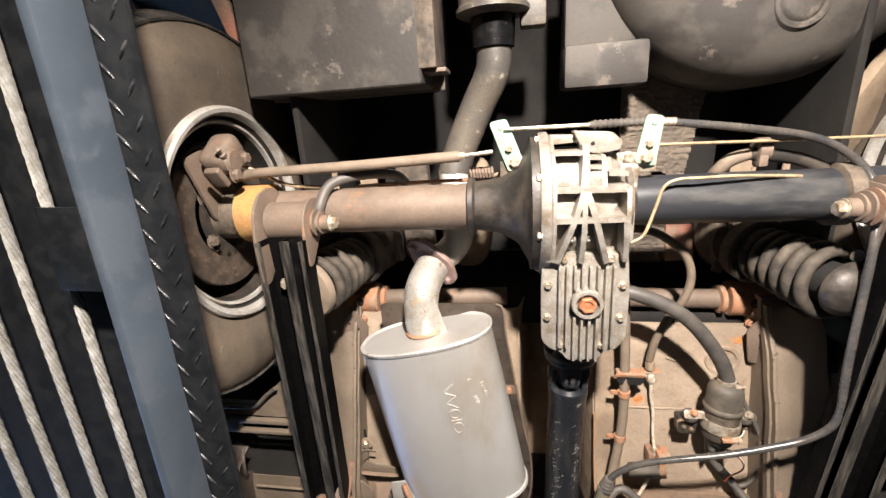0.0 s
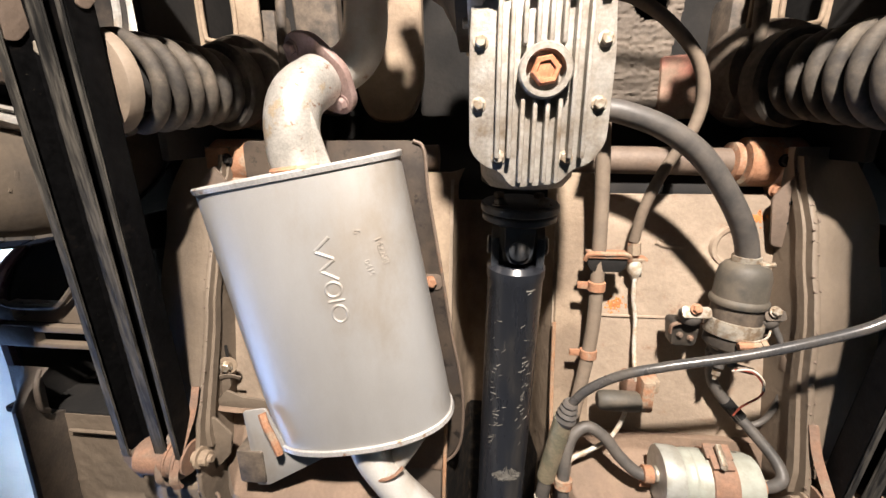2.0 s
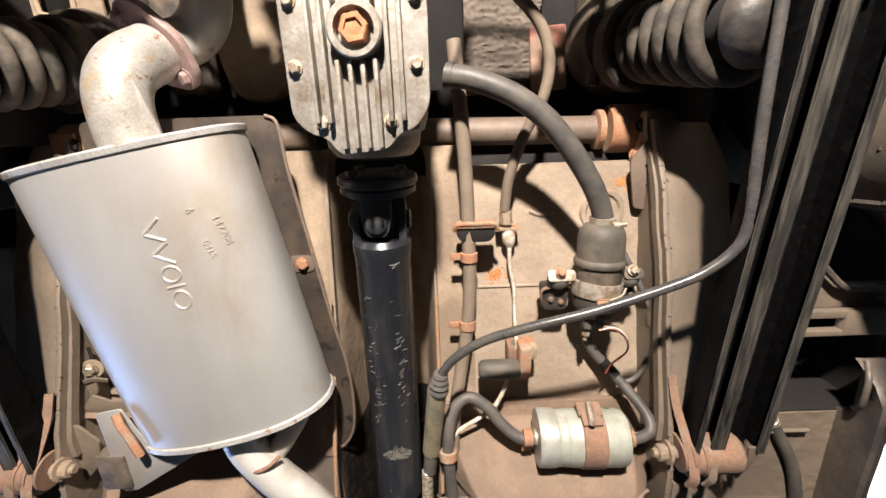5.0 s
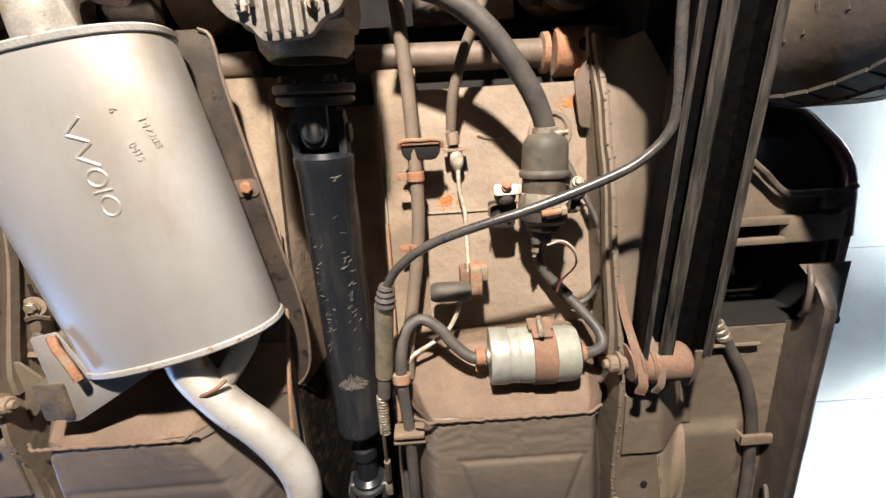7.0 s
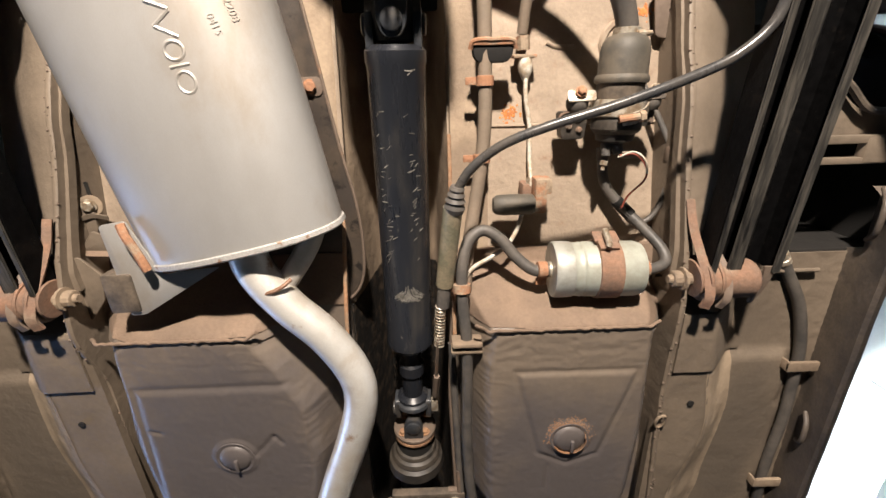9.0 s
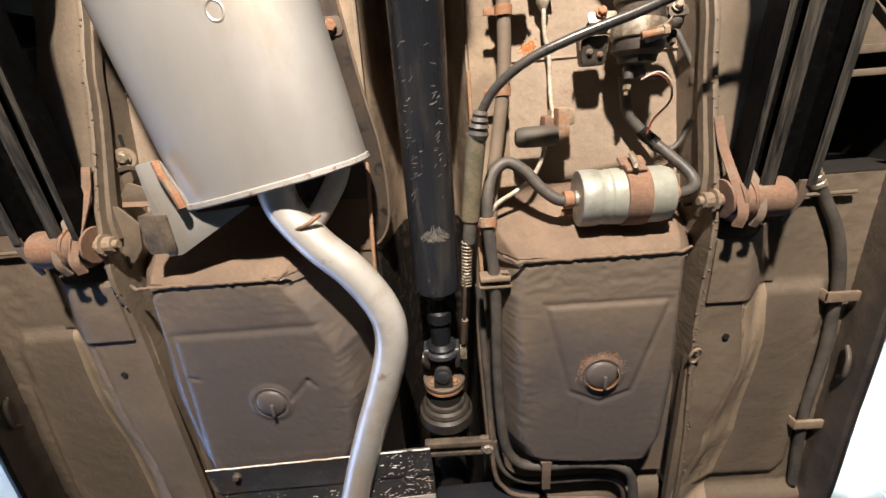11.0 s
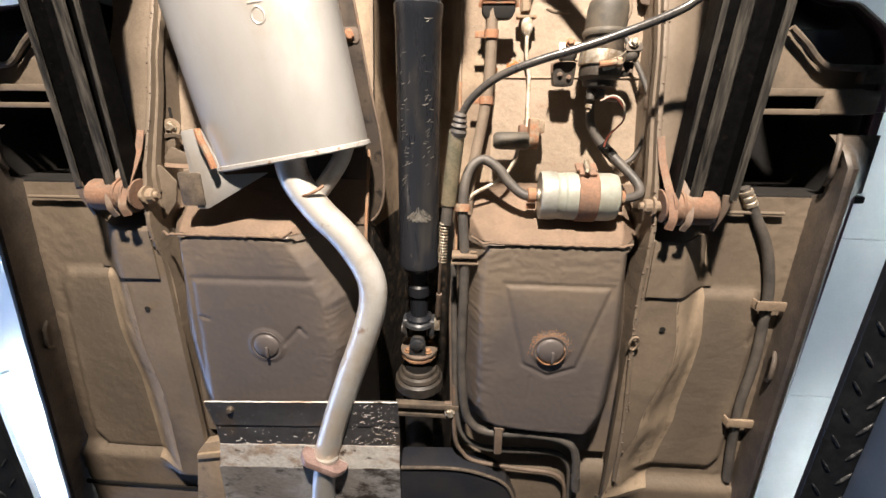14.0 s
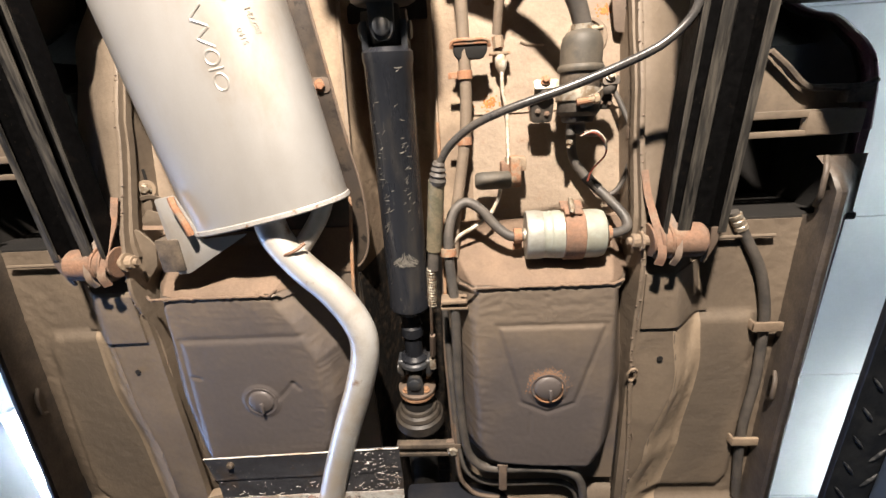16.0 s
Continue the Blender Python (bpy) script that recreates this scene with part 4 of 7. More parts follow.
RAILS = {1: ((1.10, 0.438, 0.496), (1.19, 0.449, 0.507), (1.30, 0.463, 0.518), (1.45, 0.430, 0.505), (1.57, 0.396, 0.484), (1.70, 0.370, 0.460)),
         -1: ((1.10, 0.455, 0.520), (1.20, 0.462, 0.527), (1.31, 0.461, 0.532), (1.45, 0.446, 0.515), (1.60, 0.449, 0.513), (1.70, 0.449, 0.513))}


def rail_at(s, y):
    """Across the car: the crease of the rail's flat face and the foot of its sloping side."""
    rows = RAILS[s]
    y = min(max(y, rows[0][0]), rows[-1][0])
    for a, b in zip(rows, rows[1:]):
        if y <= b[0]:
            f = smooth(a[0], b[0], y)
            return a[1] + (b[1] - a[1]) * f, a[2] + (b[2] - a[2]) * f


def outer_z(s):
    rec = [(0.50, 1.198), (0.600, 1.198), (0.612, 1.24), (0.612, 1.55), (0.595, 1.575), (0.45, 1.575)] if s > 0 else [(0.50, 1.195), (0.615, 1.198), (0.634, 1.23), (0.664, 1.57), (0.64, 1.606), (0.45, 1.606)]

    def height(x, y):
        u = abs(x)
        d = depth_in(rec, u, y)
        z = 1.803 - 0.009 * smooth(-0.003, 0.016 if y < 1.3 else 0.005, d)
        crease, foot = rail_at(s, y)
        f = min(1.0, max(0.0, (foot - u) / (foot - crease)))
        rail = (0.65 * f + 0.35 * smooth(0, 1, f)) * smooth(1.085, 1.105, y) * smooth(1.665, 1.63, y)
        z = z + (1.752 - z) * rail
        # front crossmember
        z -= 0.022 * smooth(1.60, 1.625, y) * (1 - rail)
        # rippled underseal on the border outside the recess
        ripple = smooth(0.006, -0.006, d) * smooth(0.56, 0.60, u) + 0.6 * smooth(0.02, 0.0, d) * smooth(0.56, 0.60, u)
        z += 0.0012 * ripple * noise.noise(Vector((x * 60, y * 130, 3.0)))
        return z + lumps(x, y, 8, 0.0010) + 0.0005 * noise.noise(Vector((x * 95, y * 95, 1.0)))
    return height


for s in (-1, 1):
    out = 0.0 if s > 0 else 0.036
    x0, x1 = sorted((s * 0.386, s * (0.655 + out)))
    part("outer_floor", sheet(x0, x1, 1.045, 1.80, outer_z(s), 0.006), side_coat, car, "brown outer floor with a pressed rail", 60)
    part("rail_hole", lathe([(0.0045, 0), (0.0045, 0.002), (0, 0.002)], aim((s * 0.433, 1.252, 1.7515), (0, 0, -1)), 16), deep_black, car)
    # paler sloping side of the rail, and the plate lapped over its rear end
    b, rows = bmesh.new(), []
    for k in range(91):
        y = 1.108 + 0.0057 * k
        crease, foot = rail_at(s, y)
        row = []
        for j in range(9):
            u = crease - 0.002 + (foot - crease + 0.006) * j / 8
            row.append(b.verts.new((s * u, y, outer_z(s)(s * u, y) - 0.0014 * math.sin(math.pi * (j + 0.5) / 9) - 0.0002)))
        rows.append(row)
    for p, q in zip(rows, rows[1:]):
        for j in range(8):
            b.faces.new((p[j], p[j + 1], q[j + 1], q[j]))
    part("rail_side", b, floor_tan, car, "pale tan sloping side of the rail", 60)
    def lapped(x, y, s=s):
        crease, foot = rail_at(s, y)
        return s * (0.396 + (abs(x) - 0.396) * (foot + 0.014 * smooth(1.15, 1.19, y) - 0.396) / 0.09), y + 0.008 * (0.49 - abs(x)) * s
    part("lapped_plate", sheet(*sorted((s * 0.396, s * 0.486)), 1.103, 1.194, lambda x, y, s=s: outer_z(s)(x, y) - 0.0045, 0.005, 0.003, warp=lapped), side_coat, car, "brown plate lapped over the rail", 60)
    pts = [(s * (0.60 + out - 0.0175 * k), 1.068 + 0.003 * noise.noise(Vector((k, 5, s))), 1.795) for k in range(14)]
    part("floor_seam", sweep(pts, 0.003, 2, 8), side_coat, car)
    if s < 0:
        part("floor_gap", box((-0.575, 1.699, 1.7795), (0.29, 0.009, 0.004), 0.001), deep_black, car, "dark gap behind the front crossmember")
    # seam flange between pan and rail
    b = bmesh.new()
    rows = []
    for k in range(48):
        y = 0.655 + 0.0195 * k
        x = s * (0.383 + 0.004 * smooth(0.85, 1.1, y) + 0.014 * smooth(1.2, 1.5, y)) + 0.0012 * noise.noise(Vector((y * 40, s, 2)))
        z = seam_z(y, s) + 0.001 * noise.noise(Vector((y * 60, s, 9)))
        rows.append([b.verts.new(p) for p in ((x - 0.0035, y, z + 0.14), (x - 0.0035, y, z + 0.001), (x - 0.002, y, z), (x + 0.002, y, z), (x + 0.0035, y, z + 0.001), (x + 0.0035, y, z + 0.14))])
    for u, v in zip(rows, rows[1:]):
        for k in range(5):
            b.faces.new((u[k], u[k + 1], v[k + 1], v[k]))
    part("seam_flange", b, side_coat, car, "folded weld flange with crusted underseal")
    b = None
    rng = random.Random(5 + s)
    for k in range(90):
        y = 0.68 + 0.90 * rng.random()
        x = s * (0.383 + 0.004 * smooth(0.85, 1.1, y) + 0.016 * smooth(1.2, 1.5, y)) + rng.uniform(-0.004, 0.004)
        q = bmesh.new()
        bmesh.ops.create_icosphere(q, subdivisions=1, radius=rng.uniform(0.0008, 0.0021), matrix=Matrix.Translation((x, y, seam_z(y, s))))
        b = merge(b, q)
    tagged(part("underseal_crust", b, dusty_steel, car), kind="stuff")

    # inner panel beside the spring, rising to the wheel arch
    def inner_z(x, y, s=s):
        u = abs(x)
        return max(1.765, seam_z(y, s) + 0.012) + 0.05 * smooth(0.395, 0.50, u) + lumps(x, y)
    def rounded_corner(x, y, s=s):
        return s * (0.376 + (abs(x) - 0.376) * (0.55 + 0.45 * math.sqrt(max(0.0, 1 - max(0.0, (0.73 - y) / 0.09) ** 2)))), y
    x0, x1 = sorted((s * 0.376, s * 0.50))
    part("side_panel", sheet(x0, x1, 0.645, 1.05, inner_z, 0.006, warp=rounded_corner), side_coat, car, "brown inner panel beside the spring", 60)
    # jacking bracket with a slot
    b = box((s * (0.58 + out / 2), 0.894, 1.80), (0.16 + out, 0.010, 0.012), 0.002)
    b = box((s * (0.58 + out / 2), 0.920, 1.80), (0.16 + out, 0.008, 0.012), 0.002, None, b)
    b = box((s * (0.645 + out), 0.907, 1.80), (0.075, 0.032, 0.014), 0.003, None, b)
    b = box((s * 0.515, 0.907, 1.80), (0.03, 0.032, 0.014), 0.003, None, b)
    part("slotted_bracket", b, side_coat, car, "brown slotted sheet bracket")
    def arch_cut(x, y):
        u = abs(x)
        rear = 0.80 + 0.062 * smooth(0.52, 0.615, u) + 0.002 * noise.noise(Vector((u * 90, 3.0, s)))
        return x, 0.892 - (0.892 - y) * (0.892 - rear) / 0.092
    part("arch_panel", sheet(*sorted((s * 0.50, s * (0.685 + out * 0.6))), 0.80, 0.892, lambda x, y: 1.812 + lumps(x, y, 12, 0.002), 0.006, warp=arch_cut), side_coat, car, "brown wheel arch panel", 60)
    part("arch_edge", sweep([(s * 0.545, 0.812, 1.80), (s * 0.57, 0.832, 1.80), (s * 0.60, 0.858, 1.80), (s * 0.635, 0.862, 1.80), (s * 0.675, 0.862, 1.80), (s * 0.690, 0.855, 1.80)], 0.0045, 6, 8), old_black, car, "ragged black arch edge")
    part("end_box", box((s * (0.672 + out * 0.5), 0.872, 1.806), (0.035, 0.022, 0.02), 0.003), old_black, car)
    # near-black sheets added above the openings to paint the shade of the voids
    part("void_sheet", box((s * 0.465, 0.80, 1.985), (0.14, 0.54, 0.012), 0.003), deep_black, car)
    part("void_sheet", box((s * 0.545, 0.90, 1.93), (0.012, 0.30, 0.12), 0.003), deep_black, car)
    part("void_sheet", box((s * (0.60 + out / 2), 0.97, 1.96), (0.24 + out, 0.20, 0.02), 0.004), deep_black, car)
    part("void_sheet", box((s * (0.60 + out / 2), 1.047, 1.885), (0.24 + out, 0.012, 0.16), 0.004), deep_black, car)
    # the housing's near-black colour includes the shade inside the arch
    part("wheel_house", sheet(*sorted((s * 0.40, s * 0.71)), 0.02, 0.80, lambda x, y: 1.84 + 0.29 * math.sqrt(max(0, 1 - ((y - AXY) / 0.365) ** 2)), 0.02), deep_black, car, "near-black wheel housing, arch shade put into its colour", 60)

    # sill hanging below the floor, its lower edge at sill_at(y)
    def sill_at(y):
        return 0.634 + 0.014 * (y - 0.95) if s > 0 else 0.640 + 0.087 * (y - 1.0)
    section = [(0.006, 1.85), (0.004, 1.80), (-0.008, 1.752), (-0.010, 1.740), (-0.006, 1.736), (0.0, 1.736), (0.007, 1.741), (0.030, 1.770), (0.052, 1.800), (0.058, 1.85)]
    b, rows = bmesh.new(), []
    for k in range(41):
        y = 0.950 + 0.0207 * k
        lift = 0.05 * (1 - smooth(0.945, 0.985, y))
        rows.append([b.verts.new((s * (sill_at(y) + dx), y, min(1.785 + 0.065 * smooth(1.035, 1.06, y), z + lift * (1.85 - z) / 0.114) + 0.0012 * noise.noise(Vector((y * 14, s, z * 9))))) for dx, z in section])
    for p, q in zip(rows, rows[1:]):
        for j in range(len(section)):
            n = (j + 1) % len(section)
            b.faces.new((p[j], p[n], q[n], q[j]))
    b.faces.new(rows[0])
    b.faces.new(rows[-1][::-1])
    bmesh.ops.recalc_face_normals(b, faces=b.faces)
    part("sill", b, sill_paint, car, "brown-black coated sill")
    for y, long in ((0.985, 0.034), (1.33, 0.028)):
        wall = [(s * (sill_at(y + dy) - out_by), y + dy, z) for dy, out_by, z in ((-long, 0.002, 1.778), (-0.6 * long, 0.010, 1.764), (0, 0.013, 1.760), (0.6 * long, 0.010, 1.764), (long, 0.002, 1.778))]
        part("sill_hook", sweep(wall, 0.0036, 6, 10), sill_paint, car)

    # outer skin with the wheel arch
    b = bmesh.new()
    ring, edge = [], []
    for k in range(25):
        a = radians(12 + 160 * k / 24)
        ring.append((AXY + 0.335 * math.cos(a), AXZ + 0.040 + 0.335 * math.sin(a)))
    poly = [(1.80, 1.80), (1.80, 2.24), (0.0, 2.24), (0.0, 1.84), *ring[::-1], (0.790, 1.866), (0.816, 1.832), (0.85, 1.812), (0.92, 1.801)]
    wx = 0.688 if s > 0 else 0.706
    skin = [b.verts.new((s * wx, y, z)) for y, z in poly]
    bmesh.ops.triangle_fill(b, use_beauty=True, edges=[b.edges.new((p, q)) for p, q in zip(skin, skin[1:] + skin[:1])])
    ext = bmesh.ops.extrude_face_region(b, geom=b.faces[:])
    bmesh.ops.translate(b, verts=[v for v in ext["geom"] if isinstance(v, bmesh.types.BMVert)], vec=(s * 0.012, 0, 0))
    part("rear_wing", b, paint_body, car, "dark plum painted body side")
    # added black sheet hiding the plum skin: the arch's shade as colour
    b = bmesh.new()
    inner = [b.verts.new((s * (wx - 0.010), y, z + 0.006)) for y, z in poly]
    bmesh.ops.triangle_fill(b, use_beauty=True, edges=[b.edges.new((p, q)) for p, q in zip(inner, inner[1:] + inner[:1])])
    ext = bmesh.ops.extrude_face_region(b, geom=b.faces[:])
    bmesh.ops.translate(b, verts=[v for v in ext["geom"] if isinstance(v, bmesh.types.BMVert)], vec=(s * 0.006, 0, 0))
    part("arch_liner", b, deep_black, car, "black sheet inside the wing, arch shade put into its colour")
    lip = [(s * (wx + 0.003), y, z) for y, z in ring[::-1] + [(0.790, 1.864), (0.816, 1.830), (0.85, 1.810), (0.92, 1.799)]]
    part("wing_lip", sweep(lip, 0.007, 3, 10), paint_body, car)

# front floor ahead of the pans
part("front_floor", sheet(-0.45, 0.45, 1.52, 1.95, lambda x, y: 1.815 - 0.03 * smooth(1.56, 1.60, y) + lumps(x, y, 14, 0.002), 0.012, inside=lambda x, y: abs(x - 0.024) > 0.075), side_coat, car, "brown front floor", 60)
# rear structure behind the floor; its deep_black parts carry shade in their colour
part("cross_panel", sheet(-0.40, 0.40, 0.60, 0.722, lambda x, y: 1.93 + 0.12 * smooth(0.705, 0.64, y) + lumps(x, y), 0.012), deep_black, car, "near-black rear cross panel, shadow put into its colour", 60)
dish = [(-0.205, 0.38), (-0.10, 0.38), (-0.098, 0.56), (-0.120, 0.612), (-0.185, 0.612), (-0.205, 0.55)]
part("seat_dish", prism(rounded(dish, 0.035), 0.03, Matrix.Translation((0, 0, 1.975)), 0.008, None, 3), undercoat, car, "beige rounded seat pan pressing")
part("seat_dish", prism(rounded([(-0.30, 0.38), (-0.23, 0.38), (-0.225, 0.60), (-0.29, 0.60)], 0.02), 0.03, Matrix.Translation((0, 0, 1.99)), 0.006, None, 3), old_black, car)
part("boot_floor", box((0, 0.2, 2.12), (1.36, 0.95, 0.02), 0.004), deep_black, car, "near-black boot floor, shade put into its colour")
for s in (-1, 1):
    part("chassis_leg", box((s * 0.30, 0.40 if s > 0 else 0.56, 2.08), (0.07, 0.60 if s > 0 else 0.30, 0.12), 0.012), deep_black, car, "near-black chassis leg, shade put into its colour")
    part("inner_arch", box((s * 0.425, 0.265, 1.99), (0.012, 0.79, 0.30), 0.003), deep_black, car, "near-black inner arch panel, shade put into its colour")
    part("spring_tower", lathe([(0.058, 0.0), (0.064, 0.02), (0.07, 0.05), (0.0, 0.055)], aim((s * 0.362, 0.552, 1.925), (0, 0, 1)), 40), old_black, car)
    b = box((s * 0.345, 0.50, 2.01), (0.06, 0.10, 0.08), 0.012)
    part("spring_bracket", b, old_black, car)
part("red_panel", box((0.273, 0.566, 2.000), (0.054, 0.088, 0.02), 0.005, pose(0, 0, 0, 2, 0, -4)), red_primer, car, "faded red primer patch")
wrinkled = material("wrinkled_grey_brown_coat", (0.165, 0.135, 0.106), (0.115, 0.094, 0.075), 0.45, 16, 0.8, 0, 0.5, 150, (0.05, 0.042, 0.035), 0.05, 60, soft=0.15)


def wrinkle_z(x, y):
    return 1.996 + 0.0034 * noise.noise(Vector((x * 75 + 5 * noise.noise(Vector((x * 25, y * 25, 1.0))), y * 200, 2.0))) + 0.0018 * noise.noise(Vector((x * 150, y * 260, 5.0)))


part("rear_crossmember", sheet(0.150, 0.31, 0.20, 0.612, wrinkle_z, 0.0022, inside=lambda x, y: x < 0.290 - 0.155 * (y - 0.305) and math.hypot(x - 0.222, y - 0.452) > 0.024), wrinkled, car, "wrinkled grey-brown coated panel with a round hole", 60)
part("red_stay", box((-0.560, 0.06, 1.90), (0.03, 0.28, 0.05), 0.008, pose(0, 0, 0, 8, 0, -14)), red_primer, car, "faded red body stay")
part("box_section", box((0.088, 0.150, 1.925), (0.115, 0.20, 0.06), 0.008), tank_paint, car, "grey sheet panel")
part("box_section", box((0.092, 0.240, 1.905), (0.128, 0.065, 0.075), 0.008), tank_paint, car, "grey box section")
part("rear_rail", box((0.10, 0.05, 1.99), (0.10, 0.40, 0.10), 0.01), old_black, car)
# spare wheel well: a shallow round bowl
part("spare_wheel_well", lathe([(0.0, 0.0), (0.028, 0.0), (0.030, -0.005), (0.034, -0.005), (0.036, 0.0), (0.17, 0.003), (0.215, 0.012), (0.245, 0.035), (0.258, 0.075), (0.262, 0.30), (0.0, 0.30)], aim((0.325, 0.03, 1.835), (0, 0, 1)), 72), tank_paint, car, "round grey spare wheel well", 60)
part("well_boss", lathe([(0.0, 0.006), (0.020, 0.006), (0.024, 0.0045), (0.027, 0.001), (0.030, 0.0045), (0.035, 0.0035), (0.040, -0.004), (0.0, -0.004)], aim((0.338, 0.183, 1.8395), (0, 0, -1)), 48), tank_paint, car, "pressed ring with a flat middle")
part("side_brace", box((0.548, 0.27, 1.95), (0.09, 0.34, 0.02), 0.005, pose(0, 0, 0, 0, -30, 28)), undercoat, car, "beige sheet brace")

# ---- fuel tank ----
tank = thing("fuel_tank", (-0.34, 0.12, 1.82), "grey box-shaped fuel tank with flaking paint", "fuel tank")
part("shell", box((-0.340, 0.028, 1.905), (0.295, 0.45, 0.19), 0.007, None, None, 3), tank_paint, tank, "flaking grey painted tank shell")
part("side_flange", box((-0.183, 0.03, 1.86), (0.03, 0.40, 0.10), 0.004), old_black, tank)
part("strap", box((-0.178, 0.232, 1.85), (0.045, 0.006, 0.055), 0.001), dusty_steel, tank, "thin brown edge strip")
part("flange", box((-0.34, 0.03, 1.925), (0.335, 0.45, 0.006), 0.002), old_black, tank)

# ---- rear silencer and tail pipe ----
rear = thing("rear_silencer", (-0.08, 0.1, 1.80), "grey round rear silencer with a dark neck and hanging bracket", "silencer")
part("body", lathe([(0.0, 0.0), (0.050, 0.0), (0.058, 0.004), (0.058, 0.010), (0.054, 0.014), (0.054, 0.30), (0.0, 0.30)], aim((-0.083, 0.155, 1.875), (0, -1, 0)), 48), grey_pipe, rear, "grey painted silencer drum")
part("neck", lathe([(0.034, 0), (0.036, 0.05), (0.0, 0.05)], aim((-0.083, 0.20, 1.882), (0, -1, 0)), 32), black_paint, rear, "black pipe neck")
part("hanger", box((-0.020, 0.150, 1.885), (0.04, 0.05, 0.035), 0.005), grey_pipe, rear)

tail = thing("tail_pipe", (-0.15, 0.35, 1.88), "grey exhaust pipe rising over the rear axle", "exhaust pipe")
part("pipe", sweep([(-0.083, 0.19, 1.882), (-0.086, 0.235, 1.885), (-0.115, 0.29, 1.90), (-0.148, 0.36, 1.903), (-0.163, 0.405, 1.896)], 0.029, 8, 28), grey_pipe, tail, "dull grey pipe")
part("pipe", sweep([(-0.161, 0.398, 1.897), (-0.158, 0.44, 1.884), (-0.152, 0.48, 1.876), (-0.158, 0.521, 1.873), (-0.178, 0.546, 1.866), (-0.203, 0.556, 1.848)], 0.027, 8, 28), pipe_steel, tail, "bright steel pipe")

# ---- middle silencer ----
rim_steel = material("rust_nicked_steel_rim", (0.60, 0.585, 0.56), (0.34, 0.20, 0.12), -0.08, 55, 0.38, 0.45, 0.05, 400, (0.46, 0.40, 0.33), 0.1, 9, soft=0.06)
speckled = material("rust_speckled_exhaust_steel", (0.54, 0.515, 0.47), (0.32, 0.20, 0.14), -0.07, 110, 0.32, 0.5, 0.05, 400, (0.52, 0.42, 0.30), 0.1, 12, soft=0.04)
plum_steel = material("purple_brown_steel", (0.33, 0.235, 0.215), (0.25, 0.17, 0.15), 0.45, 25, 0.55, 0.1, 0.2, 240)
muffler = thing("muffler", (-0.18, 0.83, 1.72), "oval aluminised steel silencer with embossed lettering", "silencer")
UX = Vector((0.984, -0.178, 0)).normalized()
AXM = Vector((0.178, 0.984, 0)).normalized()
MID = Vector((-0.183, 0.828, 1.775))
HALF = 0.165


def oval_frame(d):
    """x across the silencer, y up, z along its axis towards the front."""
    return Matrix.Translation(MID + AXM * d) @ Matrix((UX, Vector((0, 0, 1)), -AXM)).transposed().to_4x4() @ pose(0, 0, 0, 0, 0, 3)


def oval_solid(rings, n=64):
    b = bmesh.new()
    rows = []
    for d, a, h in rings:
        m = oval_frame(d)
        rows.append([b.verts.new(m @ Vector((x, y, 0))) for x, y in ellipse(a, h, n, 2.35)])
    for u, v in zip(rows, rows[1:]):
        for k in range(n):
            b.faces.new((u[k], u[(k + 1) % n], v[(k + 1) % n], v[k]))
    b.faces.new(rows[0])
    b.faces.new(rows[-1][::-1])
    return b


A, H = 0.117, 0.064
part("shell", oval_solid([(-HALF, A, H), (-HALF + 0.01, A, H), (0, A + 0.001, H + 0.001), (HALF - 0.01, A, H), (HALF, A, H)]), steel_coat, muffler, "dull silver oval shell")
for d in (-HALF, HALF):
    o = 1 if d > 0 else -1
    part("end_rim", oval_solid([(d - o * 0.005, A + 0.0004, H + 0.0004), (d - o * 0.004, A + 0.0022, H + 0.0022), (d + o * 0.001, A + 0.0032, H + 0.0032), (d + o * 0.003, A + 0.0014, H + 0.0014), (d + o * 0.001, A - 0.003, H - 0.003), (d - o * 0.006, A - 0.008, H - 0.008)]), rim_steel, muffler, "crimped steel rim")
# embossed marks on the underside


def on_belly(u, v, out=0.0):
    """A frame on the underside: u across, v along the axis."""
    a = abs(u / A) ** 2.35
    z = -H * (1 - a) ** (1 / 2.35)
    slope = math.atan(H * (1 - a) ** (1 / 2.35 - 1) * a / u) if u else 0.0
    return oval_frame(v) @ Matrix.Translation((u, z - out, 0)) @ pose(0, 0, 0, 0, 0, math.degrees(slope))


# the maker's mark: a row of plain raised ovals and bars
for v, wide, tall, lean in ((-0.012, 0.0095, 0.0080, 0), (-0.027, 0.0, 0.0090, 0), (-0.040, 0.0080, 0.0085, 0), (-0.056, 0.0, 0.0085, 0.006), (-0.067, 0.0, 0.0085, -0.005), (-0.078, 0.0, 0.0085, 0.005), (-0.090, 0.0, 0.0085, -0.006)):
    if wide:
        pts = [on_belly(0.029 + tall * math.cos(k * math.pi / 8), v + wide * math.sin(k * math.pi / 8), -0.0004).translation for k in range(17)]
    else:
        pts = [on_belly(0.029 + tall * (k - 2) / 2, v + lean * (k - 2) / 2, -0.0004).translation for k in range(5)]
    part("raised_mark", sweep(pts, 0.0021, 3, 8), steel_coat, muffler, "plain raised bead of a pressed mark")
for text, size, u, v in (("142208", 0.0105, 0.086, -0.070), ("0415", 0.0095, 0.070, -0.055), ("6", 0.010, 0.066, -0.096)):
    digits = letters(text, size, Matrix(), 0.0004)
    digits.transform(on_belly(u, v, 0.0010) @ pose(0, 0, 0, 90, 0, 0) @ pose(0, 0, 0, 0, 0, -82))
    part("raised_number", digits, steel_coat, muffler, "raised pressed number")
